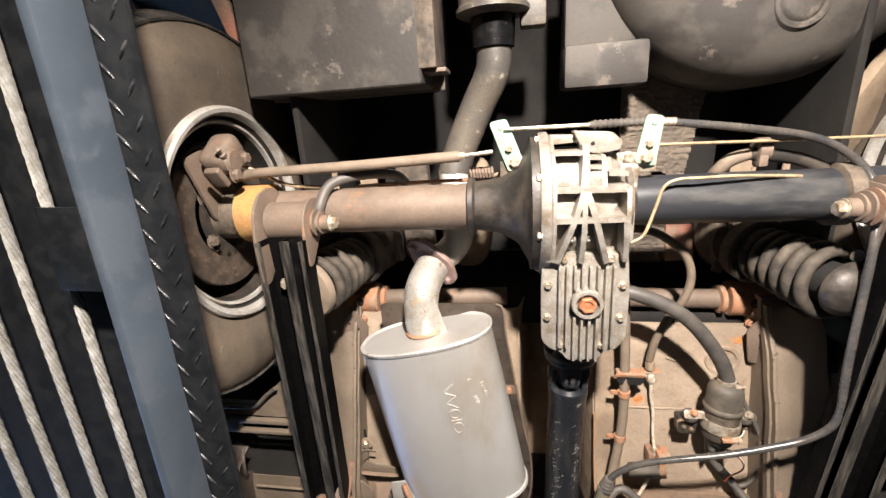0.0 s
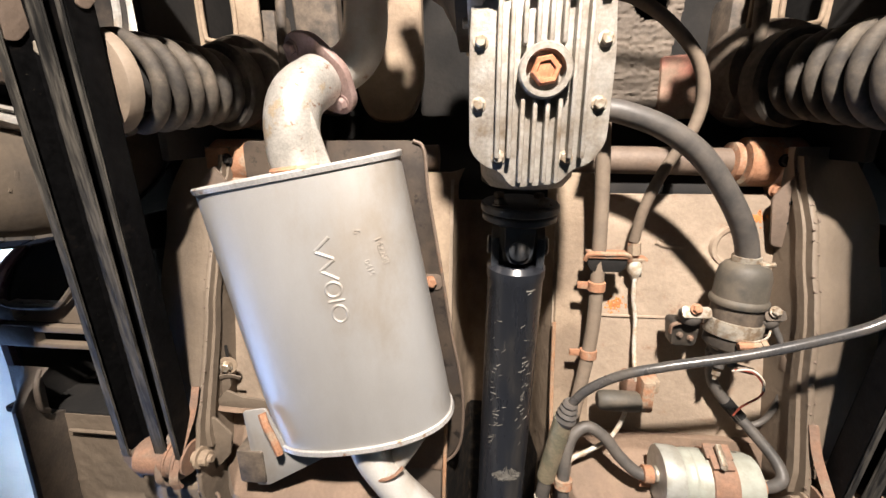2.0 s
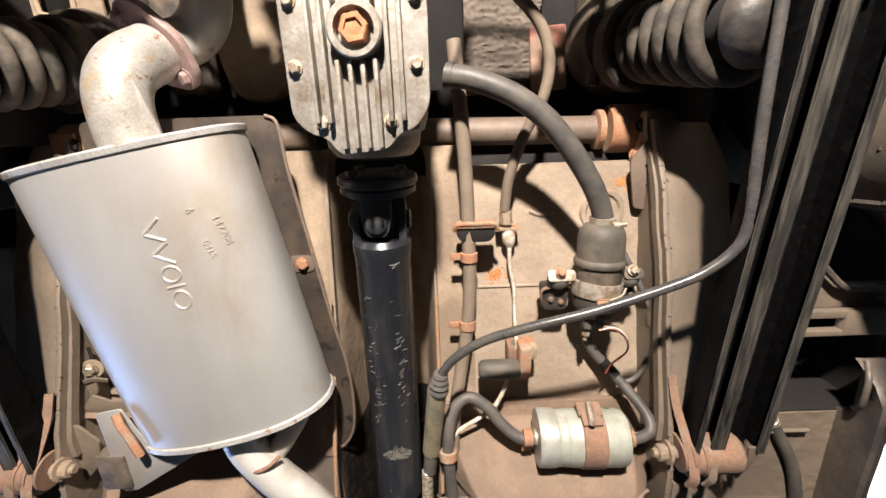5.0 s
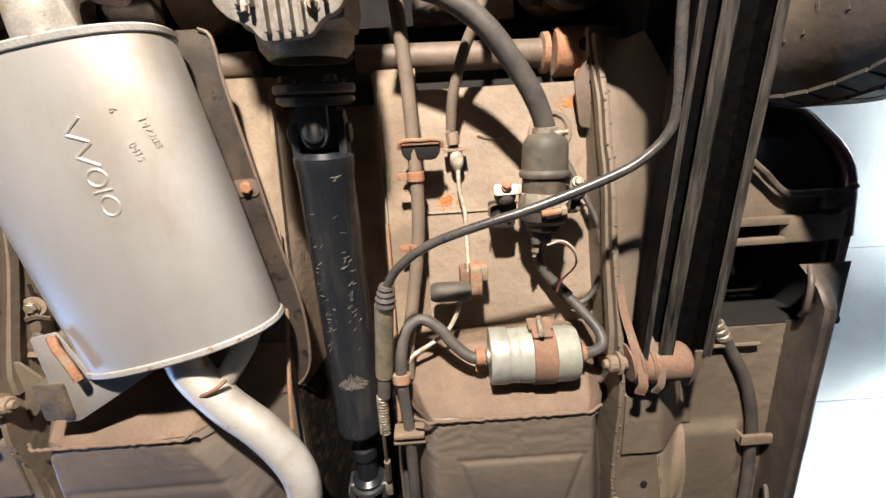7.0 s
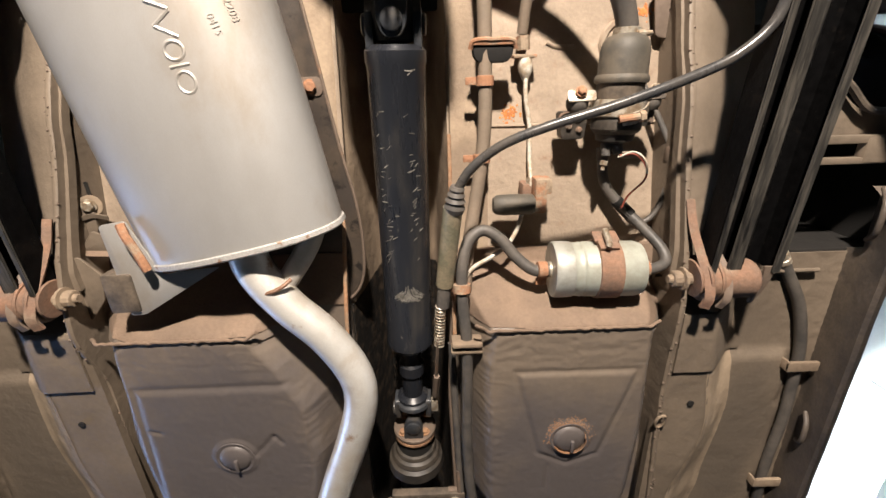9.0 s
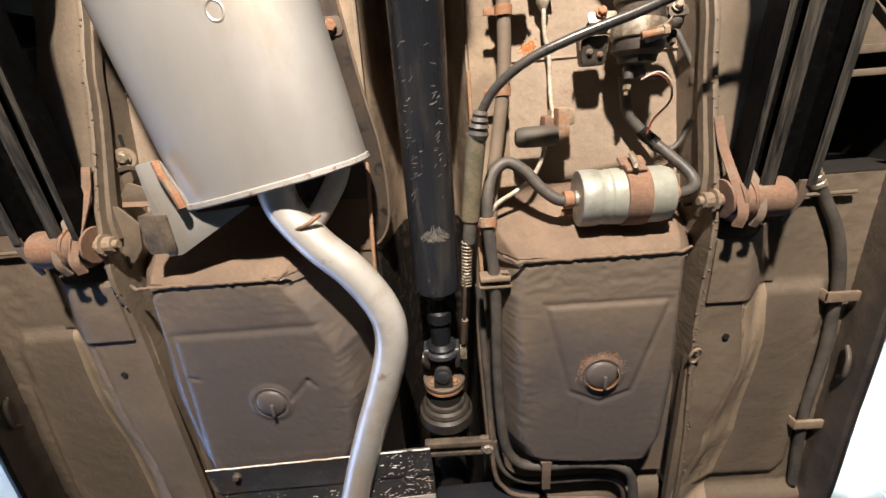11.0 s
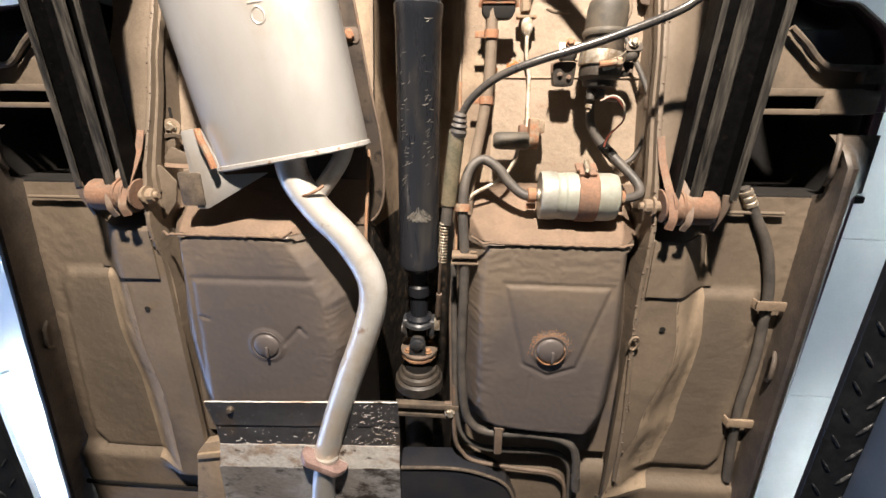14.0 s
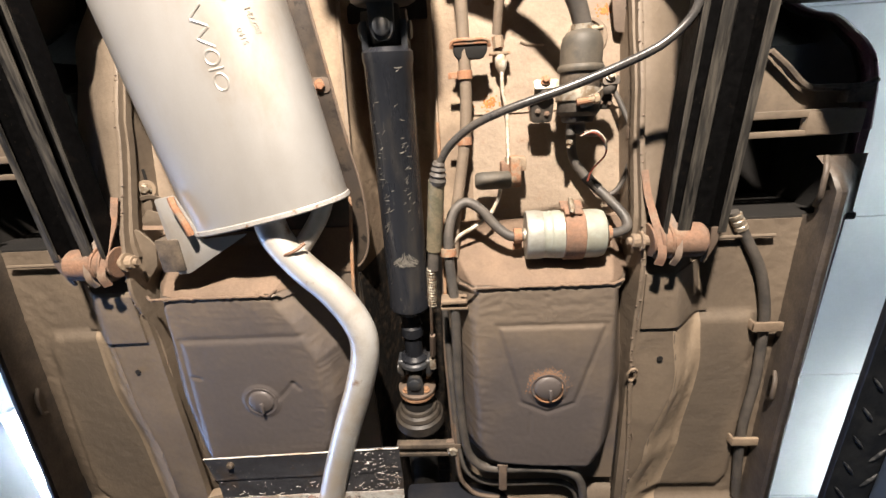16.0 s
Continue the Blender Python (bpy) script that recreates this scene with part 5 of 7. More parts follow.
# inlet bend and flange
part("inlet_pipe", sweep([(-0.213, 0.676, 1.786), (-0.218, 0.645, 1.784), (-0.218, 0.610, 1.785), (-0.214, 0.584, 1.800), (-0.204, 0.564, 1.836)], 0.0305, 8, 32), speckled, muffler, "bright bent inlet pipe")
part("weld_bead", lathe([(0.030, 0), (0.0345, 0.003), (0.031, 0.007)], aim((-0.2145, 0.667, 1.785), (-0.1, -1, 0.05)), 32), rusty, muffler)
FX, FZ = Vector((0.68, 0.73, 0)).normalized(), Vector((0.42, -0.39, 0.82)).normalized()
FL = Matrix.Translation((-0.207, 0.558, 1.842)) @ Matrix((FX, FZ.cross(FX), FZ)).transposed().to_4x4()
part("flange", prism(rounded([(-0.056, -0.013), (-0.030, -0.036), (0.024, -0.040), (0.056, -0.013), (0.055, 0.012), (0.014, 0.044), (-0.020, 0.040), (-0.055, 0.013)], 0.012), 0.010, FL, 0.002), plum_steel, muffler, "purple-brown two-bolt flange")
for x, y in ((-0.043, 0.0), (0.043, 0.0)):
    part("flange_bolt", bolt(FL @ Vector((x, y, 0)), FL.to_3x3() @ Vector((0, 0, -1)), 0.007), plum_steel, muffler)
part("gusset", prism([(-0.193, 0.590), (-0.170, 0.668), (-0.196, 0.668)], 0.003, Matrix.Translation((0, 0, 1.772)), 0.0006), speckled, muffler, "thin triangular gusset")
# hanging bracket at the front corner
part("bracket", prism(rounded([(0, 0), (0.028, -0.004), (0.050, 0.062), (0.115, 0.058), (0.020, 0.112), (0.004, 0.112)], 0.004), 0.003, Matrix.Translation((-0.291, 0.952, 1.722)) @ pose(0, 0, 0, 0, -6, 0), 0.0008), steel_coat, muffler, "bright folded steel bracket")
part("bracket_foot", box((-0.291, 1.035, 1.745), (0.035, 0.05, 0.05), 0.004), old_black, muffler, "dark rubber mounting block")
part("weld_bead", sweep([(-0.264, 0.950, 1.719), (-0.259, 0.962, 1.715), (-0.252, 0.978, 1.7135), (-0.247, 0.992, 1.7125), (-0.245, 1.002, 1.713)], 0.0048, 4, 8), rusty, muffler, "rusty weld")
# outlets
rusty_weld = material("brown_weld_seam", (0.34, 0.22, 0.15), (0.24, 0.13, 0.08), 0.5, 90, 0.6, 0.2, 0.3, 300)
front = thing("front_exhaust_pipe", (-0.06, 1.25, 1.72), "bright steel exhaust pipe bent in an S under the floor", "exhaust pipe")
part("pipe", sweep([(-0.148, 0.945, 1.754), (-0.146, 1.012, 1.748), (-0.112, 1.064, 1.742), (-0.068, 1.110, 1.738), (-0.037, 1.162, 1.735), (-0.031, 1.209, 1.734), (-0.047, 1.272, 1.733), (-0.078, 1.356, 1.731), (-0.108, 1.444, 1.728), (-0.132, 1.525, 1.726)], 0.0225, 10, 32), pipe_steel, front, "bright bent pipe")
part("branch", sweep([(-0.070, 0.97, 1.775), (-0.082, 1.000, 1.768), (-0.110, 1.040, 1.755), (-0.126, 1.052, 1.75)], 0.0135, 8, 20), pipe_steel, front, "thin joining pipe")
part("weld_bead", sweep([(-0.137, 1.046, 1.731), (-0.128, 1.043, 1.7255), (-0.117, 1.039, 1.7225), (-0.105, 1.034, 1.7255), (-0.096, 1.028, 1.733)], 0.0024, 4, 8), rusty_weld, front, "rust-brown weld seam")
part("flange", prism(rounded([(-0.044, -0.006), (-0.030, -0.024), (0.030, -0.024), (0.044, -0.006), (0.044, 0.010), (0.02, 0.026), (-0.02, 0.026), (-0.044, 0.010)], 0.008), 0.012, aim((-0.130, 1.524, 1.715), (-0.38, 0.9, -0.1), 0), 0.002), plum_steel, front, "rusty two-bolt flange")
part("pipe", sweep([(-0.128, 1.52, 1.720), (-0.140, 1.60, 1.716), (-0.15, 1.72, 1.71)], 0.021, 6, 28), steel_coat, front)

# ---- heat shields ----
shield_sheet = material("dark_brown_shield_sheet", (0.05, 0.041, 0.035), (0.085, 0.066, 0.05), 0.35, 16, 0.45, 0.2, 0.12, 220, (0.02, 0.017, 0.015), 0.12, 40, soft=0.12, speck=0.08)
shield = thing("heat_shield", (-0.05, 0.82, 1.84), "dark thin heat shield tray above the silencer", "heat shield")
tray_edge = [(-0.31, 0.634), (-0.090, 0.634), (-0.077, 0.645), (-0.072, 0.70), (-0.058, 0.79), (-0.043, 0.89), (-0.030, 0.96), (-0.026, 1.02), (-0.031, 1.075), (-0.050, 1.105), (-0.080, 1.114), (-0.31, 1.114)]
part("shield_sheet", prism(rounded(tray_edge, 0.012), 0.003, Matrix.Translation((0, 0, 1.832)), 0.0008), shield_sheet, shield, "dark dusty sheet tray")
part("folded_edge", sweep([(x, y, 1.831) for x, y in tray_edge[1:-1]], 0.0022, 6, 8), dusty_steel, shield, "worn folded edge")
part("shield_bolt", bolt((-0.070, 0.816, 1.831), (0.15, 0, -1), 0.0062), rusty, shield, "rusty bolt")
part("bolt_lug", prism(rounded([(-0.016, -0.011), (0.012, -0.011), (0.016, 0), (0.012, 0.011), (-0.016, 0.011)], 0.006), 0.0015, Matrix.Translation((-0.070, 0.816, 1.8302)), 0.0004), dusty_steel, shield)

shield2 = thing("front_heat_shield", (-0.17, 1.5, 1.74), "black scuffed heat shield plate under the floor", "heat shield")


def folded(rows_at, mat, label):
    b = bmesh.new()
    rows = []
    for k in range(29):
        f = k / 28
        rows.append([b.verts.new((-0.347 + dx * (1 - f) + 0.352 * f, y - 0.020 * f, z + 0.0016 * noise.noise(Vector((f * 9, y * 30, 0))))) for dx, y, z in rows_at])
    for u, v in zip(rows, rows[1:]):
        for k in range(len(rows_at) - 1):
            b.faces.new((u[k], u[k + 1], v[k + 1], v[k]))
    bmesh.ops.solidify(b, geom=b.faces[:], thickness=0.0025)
    part("shield_sheet", b, mat, shield2, label, 30)


scuffed = material("scuffed_blue_black_sheet", (0.105, 0.106, 0.116), (0.36, 0.34, 0.31), -0.2, 85, 0.42, 0.1, 0.1, 200, (0.13, 0.108, 0.092), 0.3, 9, soft=0.08, speck=0.1)
# scraped metal and dirt, with lamp light and window reflection added as paler colour
worn_pale = material("worn_and_lit_pale_sheet", (0.60, 0.475, 0.37), (0.95, 0.93, 0.89), 0.62, 42, 0.38, 0.0, 0.2, 200, (0.13, 0.09, 0.07), 0.16, 40, soft=0.10, stretch=(0.6, 1, 1))
dirty_sheet = material("dirty_grey_sheet", (0.50, 0.46, 0.43), (0.74, 0.74, 0.75), 0.4, 12, 0.38, 0.2, 0.1, 200, (0.09, 0.07, 0.06), 0.22, 17, soft=0.14, stretch=(0.6, 1, 1))
folded([(0.0, 1.419, 1.7265), (0.0, 1.421, 1.7245), (0.006, 1.462, 1.7275), (0.008, 1.474, 1.7265), (0.009, 1.477, 1.7295), (0.012, 1.518, 1.7270)], scuffed, "scuffed blue-black upper sheet")
part("worn_edge", sweep([(-0.346 + 0.35 * k / 24, 1.4205 - 0.020 * k / 24 + 0.0012 * noise.noise(Vector((k * 0.8, 3, 1))), 1.7245) for k in range(25)], 0.0013, 2, 6), worn_pale, shield2, "bright worn sheet edge")
folded([(0.012, 1.516, 1.7285), (0.012, 1.5185, 1.7262), (0.008, 1.565, 1.7205)], worn_pale, "bare pale strip with brown dirt, lamp brightness in its colour")
folded([(0.008, 1.564, 1.7225), (0.006, 1.566, 1.7200), (0.004, 1.62, 1.722), (0.0, 1.75, 1.722)], dirty_sheet, "dirty grey lower sheet")
rng, marks = random.Random(21), None
for k in range(150):
    right = k < 105
    x = 0.002 - abs(rng.gauss(0, 0.045)) if right else rng.uniform(-0.33, -0.06)
    y = rng.uniform(1.408, 1.512) if right else rng.uniform(1.475, 1.515)
    marks = box((0, 0, 0), (rng.uniform(0.0008, 0.0024) if k % 5 else rng.uniform(0.006, 0.013), rng.uniform(0.0005, 0.0013), 0.0005), 0, Matrix.Translation((min(x, -0.003), y, (1.7242 + 0.0030 * (y - 1.402) / 0.06 if y < 1.462 else 1.7270) - 0.0004)) @ pose(0, 0, 0, 0, 0, rng.uniform(-35, 20)), marks)
tagged(part("scratch", marks, worn_pale, shield2, "pale scratches through the black"), kind="stuff")
post = thing("shield_post", (-0.39, 1.62, 1.74), "beige dusty sheet bracket beside the front heat shield", "bracket")
part("post", prism([(-0.384, 1.542), (-0.340, 1.529), (-0.349, 1.60), (-0.363, 1.70), (-0.428, 1.70), (-0.404, 1.568)], 0.02, Matrix.Translation((0, 0, 1.748)), 0.003), floor_tan, post)
part("foot", prism([(-0.400, 1.566), (-0.352, 1.556), (-0.352, 1.568), (-0.402, 1.578)], 0.006, Matrix.Translation((0, 0, 1.742)), 0.001), floor_tan, post)
part("shield_bolt", bolt((-0.30, 1.434, 1.7245), (0, 0, -1), 0.005), old_black, shield2)

# ---- suspension ----


def trailing_arm(s):
    t = thing("trailing_arm", (s * 0.43, 0.75, 1.70), "black channel-section trailing arm under the rear axle and floor rail", "suspension arm", "trailing arms")
    y0, y1 = 0.468, 1.035
    rear, fore = (0.040, 0.008) if s > 0 else (0.0, 0.0)

    def zb(y):
        return 1.686 + 0.040 * (y - y0) / (y1 - y0)

    def strip(xa, xb, da, db, mat, name, label=""):
        """A long plate: at the rear and the front its x, and its low and high edge above the arm's underside."""
        b = bmesh.new()
        rows = []
        for k in range(13):
            f = k / 12
            y = y0 + (y1 - y0) * f
            x = s * (xa[0] + (xa[1] - xa[0]) * f + rear + (fore - rear) * f)
            x2 = s * (xb[0] + (xb[1] - xb[0]) * f + rear + (fore - rear) * f)
            rows.append([b.verts.new(p) for p in ((x, y, zb(y) + da), (x2, y, zb(y) + da), (x2, y, zb(y) + db), (x, y, zb(y) + db))])
        for u, v in zip(rows, rows[1:]):
            for k in range(4):
                b.faces.new((u[k], u[(k + 1) % 4], v[(k + 1) % 4], v[k]))
        b.faces.new(rows[0])
        b.faces.new(rows[-1][::-1])
        bmesh.ops.recalc_face_normals(b, faces=b.faces)
        bmesh.ops.bevel(b, geom=[e for e in b.edges if abs((e.verts[0].co - e.verts[1].co).normalized().y) > 0.9], offset=0.0012, segments=2, affect="EDGES")
        part(name, b, mat, t, label)

    strip((0.446, 0.474), (0.440, 0.468), 0, 0.032, arm_black, "outer_flange")
    strip((0.446, 0.474), (0.435, 0.463), -0.003, 0.0, arm_edge, "outer_lip", "dust-worn lower edge")
    strip((0.372, 0.396), (0.367, 0.391), 0, 0.032, arm_black, "inner_flange")
    strip((0.374, 0.398), (0.367, 0.391), -0.003, 0.0, arm_edge, "inner_lip", "dust-worn lower edge")
    strip((0.408, 0.430), (0.391, 0.412), 0.001, 0.0045, arm_edge, "middle_lip", "grey streaked lower face")
    strip((0.408, 0.430), (0.404, 0.426), 0.001, 0.032, arm_black, "middle_flange")
    strip((0.446, 0.474), (0.367, 0.391), 0.028, 0.032, arm_black, "web")
    # flanges drawn up round the axle bush, dusty inside
    ear = [(0.392, 1.742), (0.398, 1.765), (0.418, 1.782), (0.445, 1.787), (0.470, 1.778), (0.488, 1.752), (0.540, 1.705), (0.540, 1.688), (0.470, 1.683), (0.425, 1.690), (0.400, 1.712)]
    for wide_at, name, grow in ((0.443, "outer_ear", 1.0), (0.3695, "inner_ear", 0.70)):
        b = prism([(0.452 + (y - 0.452) * grow, 1.727 + (z - 1.727) * grow) for y, z in rounded(ear, 0.010)], 0.005, Matrix(((0, 0, 1, s * (wide_at + rear) - 0.0025), (1, 0, 0, 0), (0, 1, 0, 0), (0, 0, 0, 1))), 0.0012)
        part(name, b, dusty_steel, t, "dusty brown flange round the axle bush")
    part("bush_sleeve", lathe([(0.0, 0), (0.031, 0), (0.031, 0.066), (0.0, 0.066)], aim((s * (0.372 + rear), 0.447, 1.737), (s, 0, 0)), 32), dusty_steel, t, "dusty axle bush sleeve")
    part("arm_bolt", bolt((s * (0.420 + rear), 0.545, 1.712), (0, 0, -1), 0.0075), zinc, t, "pale crusted bolt head")
    part("axle_bush", lathe([(0.020, 0), (0.026, 0.004), (0.026, 0.055), (0.020, 0.06)], aim((s * (0.385 + rear), 0.445, 1.735), (s, 0, 0)), 28), dusty_steel, t)
    inset = 0.362 if s > 0 else 0.337
    part("axle_bolt", bolt((s * inset, 0.450, 1.728), (-s, 0, 0), 0.009), zinc, t)
    for k in range(3):
        part("axle_washer", lathe([(0.010, 0), (0.024 - 0.003 * k, 0.001), (0.024 - 0.003 * k, 0.004), (0.010, 0.005)], aim((s * (inset + 0.034 - 0.008 * k), 0.449, 1.729), (-s, 0, 0)), 28), dusty_steel if k else rusty_dark, t)
    part("axle_spacer", lathe([(0.013, 0), (0.013, 0.06)], aim((s * (inset + 0.001), 0.450, 1.728), (s, 0, 0)), 20), dusty_steel, t)
    part("axle_clevis", prism(rounded([(-0.026, -0.022), (0.026, -0.022), (0.03, 0.05), (-0.03, 0.05)], 0.016), 0.004, Matrix.Translation((s * (inset + 0.035), 0.447, 1.735)) @ pose(0, 0, 0, 90, 0, 90), 0.0008), dusty_steel, t)
    part("front_bush", lathe([(0.0, 0), (0.021, 0), (0.024, 0.003), (0.024, 0.056), (0.021, 0.06), (0.0, 0.06)], aim((s * 0.402, 1.05, 1.742), (s, 0, 0)), 32), rusty_dark, t, "rusty front bush")
    part("front_bolt", lathe([(0.0, -0.004), (0.005, -0.004), (0.006, 0.0), (0.006, 0.001), (0.0095, 0.0015), (0.0105, 0.003), (0.0105, 0.011), (0.0095, 0.012), (0.0145, 0.0125), (0.0145, 0.016), (0.008, 0.017), (0.008, 0.04)], aim((s * 0.366, 1.05, 1.745), (s, 0, 0)), 12), undercoat, t, "dust-crusted bolt end", 25)
    part("bush_washer", lathe([(0.012, 0), (0.027, 0.002), (0.027, 0.005), (0.012, 0.006)], aim((s * 0.398, 1.05, 1.743), (s, 0, 0)), 28), dusty_steel, t)
    return t


dusty_coil = material("dusty_spring_steel", (0.024, 0.021, 0.018), (0.135, 0.11, 0.082), 0.2, 25, 0.75, 0, 0.2, 220, soft=0.25)
arm_edge = material("dust_worn_black_edge", (0.026, 0.025, 0.023), (0.088, 0.080, 0.068), 0.36, 230, 0.5, 0, 0.3, 260, (0.008, 0.008, 0.008), 0.28, 70, soft=0.16, stretch=(1, 0.07, 1), spec=0.3)
rusty_dark = material("dark_rusty_bush", (0.27, 0.15, 0.095), (0.19, 0.125, 0.09), 0.5, 40, 0.8, 0, 0.3, 300, (0.26, 0.20, 0.145), 0.12, 25, soft=0.2)
for s in (-1, 1):
    trailing_arm(s)
    hang = thing("arm_mount", (s * 0.385, 1.04, 1.78), "rusty sheet bracket holding the front bush of the trailing arm", "bracket", "arm mounts")
    part("strap", ribbon([(s * 0.386, 0.955, 1.768), (s * 0.388, 0.985, 1.756), (s * 0.393, 1.015, 1.739), (s * 0.397, 1.040, 1.723), (s * 0.398, 1.060, 1.715), (s * 0.396, 1.076, 1.718)], (s * 0.9, -0.4, -0.3), (0.009, 0.011), 0.004), rusty_dark, hang, "red-brown rusty strap")
    part("strap", ribbon([(s * 0.410, 1.000, 1.765), (s * 0.416, 1.018, 1.742), (s * 0.421, 1.040, 1.724), (s * 0.420, 1.062, 1.716), (s * 0.416, 1.078, 1.721)], (s * 0.9, -0.4, -0.3), (0.009, 0.008), 0.003), dusty_steel, hang, "dusty curled washer strip")
    for x, r in ((0.390, 0.023), (0.399, 0.028), (0.413, 0.027)):
        part("ring", lathe([(0.012, 0), (r, 0.0), (r + 0.001, 0.002), (r, 0.004), (0.012, 0.004)], aim((s * x, 1.049, 1.744), (s, -0.1, 0)), 32), rusty_dark, hang, "red-brown rusty ring")
    part("tongue", ribbon([(s * 0.470, 1.028, 1.726), (s * 0.469, 1.052, 1.728), (s * 0.463, 1.080, 1.734)], (1, 0, 0), (0.013, 0.005), 0.003), dusty_steel, hang, "dusty pointed flange end")
    part("hanger_plate", box((s * 0.425, 1.05, 1.785), (0.085, 0.07, 0.03), 0.006), side_coat, hang)

    # coil spring leaning inwards over a sheet seat on the arm
    foot, head = Vector((s * 0.408, 0.572, 1.738)), Vector((s * 0.368, 0.564, 1.905))
    lean = head - foot
    m = aim(foot, lean)
    sp = thing("coil_spring", foot, "dusty coil spring standing on a brown-grey sheet seat" if s < 0 else "dusty coil spring standing on a black domed seat", "coil spring", "coil springs")
    pts = []
    for k in range(241):
        a = 2 * math.pi * 6.3 * k / 240
        r = 0.0475 - 0.010 * (k / 240) ** 1.5
        pts.append(m @ Vector((r * math.cos(a), r * math.sin(a), 0.020 + 0.147 * k / 240)))
    part("coil", sweep(pts, 0.0088, 1, 12), dusty_coil, sp, "dusty wound spring wire")
    part("inner_tube", lathe([(0.030, 0.01), (0.030, 0.17)], m, 24), deep_black, sp)
    if s < 0:
        part("lower_seat", lathe([(0.0, -0.002), (0.040, 0.0), (0.050, 0.003), (0.053, 0.008), (0.053, 0.016), (0.0, 0.018)], m, 40), hose_rubber, sp, "brown-grey sheet spring seat")
        part("seat_hole", lathe([(0.0, -0.0035), (0.003, -0.0035), (0.003, -0.001)], m @ Matrix.Translation((-0.02, 0.012, 0)), 12), deep_black, sp)
    else:
        part("lower_seat", lathe([(0.0, -0.012), (0.022, -0.010), (0.034, -0.002), (0.040, 0.010), (0.040, 0.016), (0.0, 0.018)], m, 40), greasy, sp, "black domed spring seat")
    part("upper_seat", lathe([(0.054, 0.162), (0.058, 0.166), (0.056, 0.19), (0.0, 0.19)], m, 36), dusty_coil, sp)

    # cross link tube and its rusty end block
    ln = thing("link_tube", (s * 0.24, 0.665, 1.93), "brown reaction link tube with a rusty bush block", "link tube", "link tubes")
    part("tube", sweep([(s * 0.07, 0.662, 1.932), (s * 0.335, 0.667, 1.932)], 0.019, 1, 24), dusty_steel, ln)
    part("collar", lathe([(0.020, 0), (0.027, 0.002), (0.027, 0.010), (0.020, 0.012)], aim((s * 0.325, 0.667, 1.932), (s, 0, 0)), 28), rusty, ln, "rusty collar")
    part("bush_block", lathe([(0.0, 0), (0.030, 0), (0.033, 0.003), (0.033, 0.066), (0.030, 0.07), (0.0, 0.07)], aim((s * 0.343, 0.667, 1.935), (s, 0, 0)), 28), rusty, ln, "rusty bush block")
    part("block_plate", box((s * 0.395, 0.675, 1.925), (0.035, 0.06, 0.05), 0.006), rusty, ln)
    part("gusset", prism(rounded([(s * 0.356, 0.706), (s * 0.384, 0.668), (s * 0.405, 0.690), (s * 0.414, 0.719), (s * 0.417, 0.775), (s * 0.366, 0.768)], 0.006), 0.004, Matrix.Translation((0, 0, 1.874)), 0.001), dusty_steel, ln, "brown triangular gusset plate")
    for x, y in ((0.378, 0.712), (0.392, 0.722), (0.381, 0.738), (0.397, 0.750), (0.396, 0.700)):
        part("gusset_hole", lathe([(0.0, 0.001), (0.0024, 0.001), (0.0024, -0.002)], aim((s * x, y, 1.8738), (0, 0, -1)), 10), deep_black, ln)
    part("block_bolt", bolt((s * 0.378, 0.662, 1.900), (0, 0, -1), 0.006), deep_black, ln)
    part("block_bolt", bolt((s * 0.372, 0.700, 1.898), (0, 0, -1), 0.006), rusty, ln)

# ---- handbrake and brake lines ----


def line(name, label, category, pts, r, mat, steps=8, seg=10, group=""):
    """A cable, hose or pipe that is one plain piece."""
    o = link(name, sweep(pts, r, steps, seg), mat, 60)
    return tagged(o, label, category, group)


def hose(name, label, category, pts, r, mat, steps=8, seg=10, group=""):
    """A rubber hose with a slightly thicker cuff at each end."""
    t = thing(name, pts[0], label, category, group)
    part("hose", sweep(pts, r, steps, seg), mat, t, "", 60)
    path = spline(pts, steps)
    for end in (path[:4], path[-4:]):
        part("cuff", sweep(end, r * 1.09, 1, seg), mat, t)
    return t


def bracket_plate(name, quad, z, mat, label):
    t = thing(name, (*quad[0], z), label, "bracket", "cable brackets")
    part("plate", prism(rounded(quad, 0.007), 0.004, Matrix.Translation((0, 0, z)), 0.0008), mat, t)
    cx, cy = sum(q[0] for q in quad) / 4, sum(q[1] for q in quad) / 4
    ux, uy = (quad[2][0] + quad[3][0]) / 2 - cx, (quad[2][1] + quad[3][1]) / 2 - cy
    part("bolt", bolt((cx + 0.15 * ux, cy + 0.15 * uy, z), (0, 0, -1), 0.0046), zinc, t)
    part("bolt", bolt((cx + 0.72 * ux, cy + 0.72 * uy, z), (0, 0, -1), 0.0064), zinc, t)
    part("rivet", lathe([(0.004, 0), (0.003, 0.002), (0, 0.0025)], aim((cx - 0.7 * ux, cy - 0.7 * uy, z), (0, 0, -1)), 14), green_paint, t)


bracket_plate("handbrake_lever", [(-0.090, 0.316), (-0.064, 0.312), (-0.037, 0.381), (-0.062, 0.390)], 1.773, green_paint, "mint green handbrake lever bolted to the differential")
bracket_plate("handbrake_lever", [(0.126, 0.318), (0.149, 0.322), (0.141, 0.389), (0.113, 0.383)], 1.760, green_paint, "mint green handbrake lever bolted to the differential")
mount = thing("lever_mount", (0.12, 0.38, 1.77), "dull steel plate carrying the handbrake lever", "bracket")
part("plate", box((0.107, 0.383, 1.770), (0.075, 0.028, 0.010), 0.002), zinc, mount)
for x in (0.084, 0.105):
    part("nut", bolt((x, 0.376, 1.764), (0, 0, -1), 0.0065), zinc, mount)
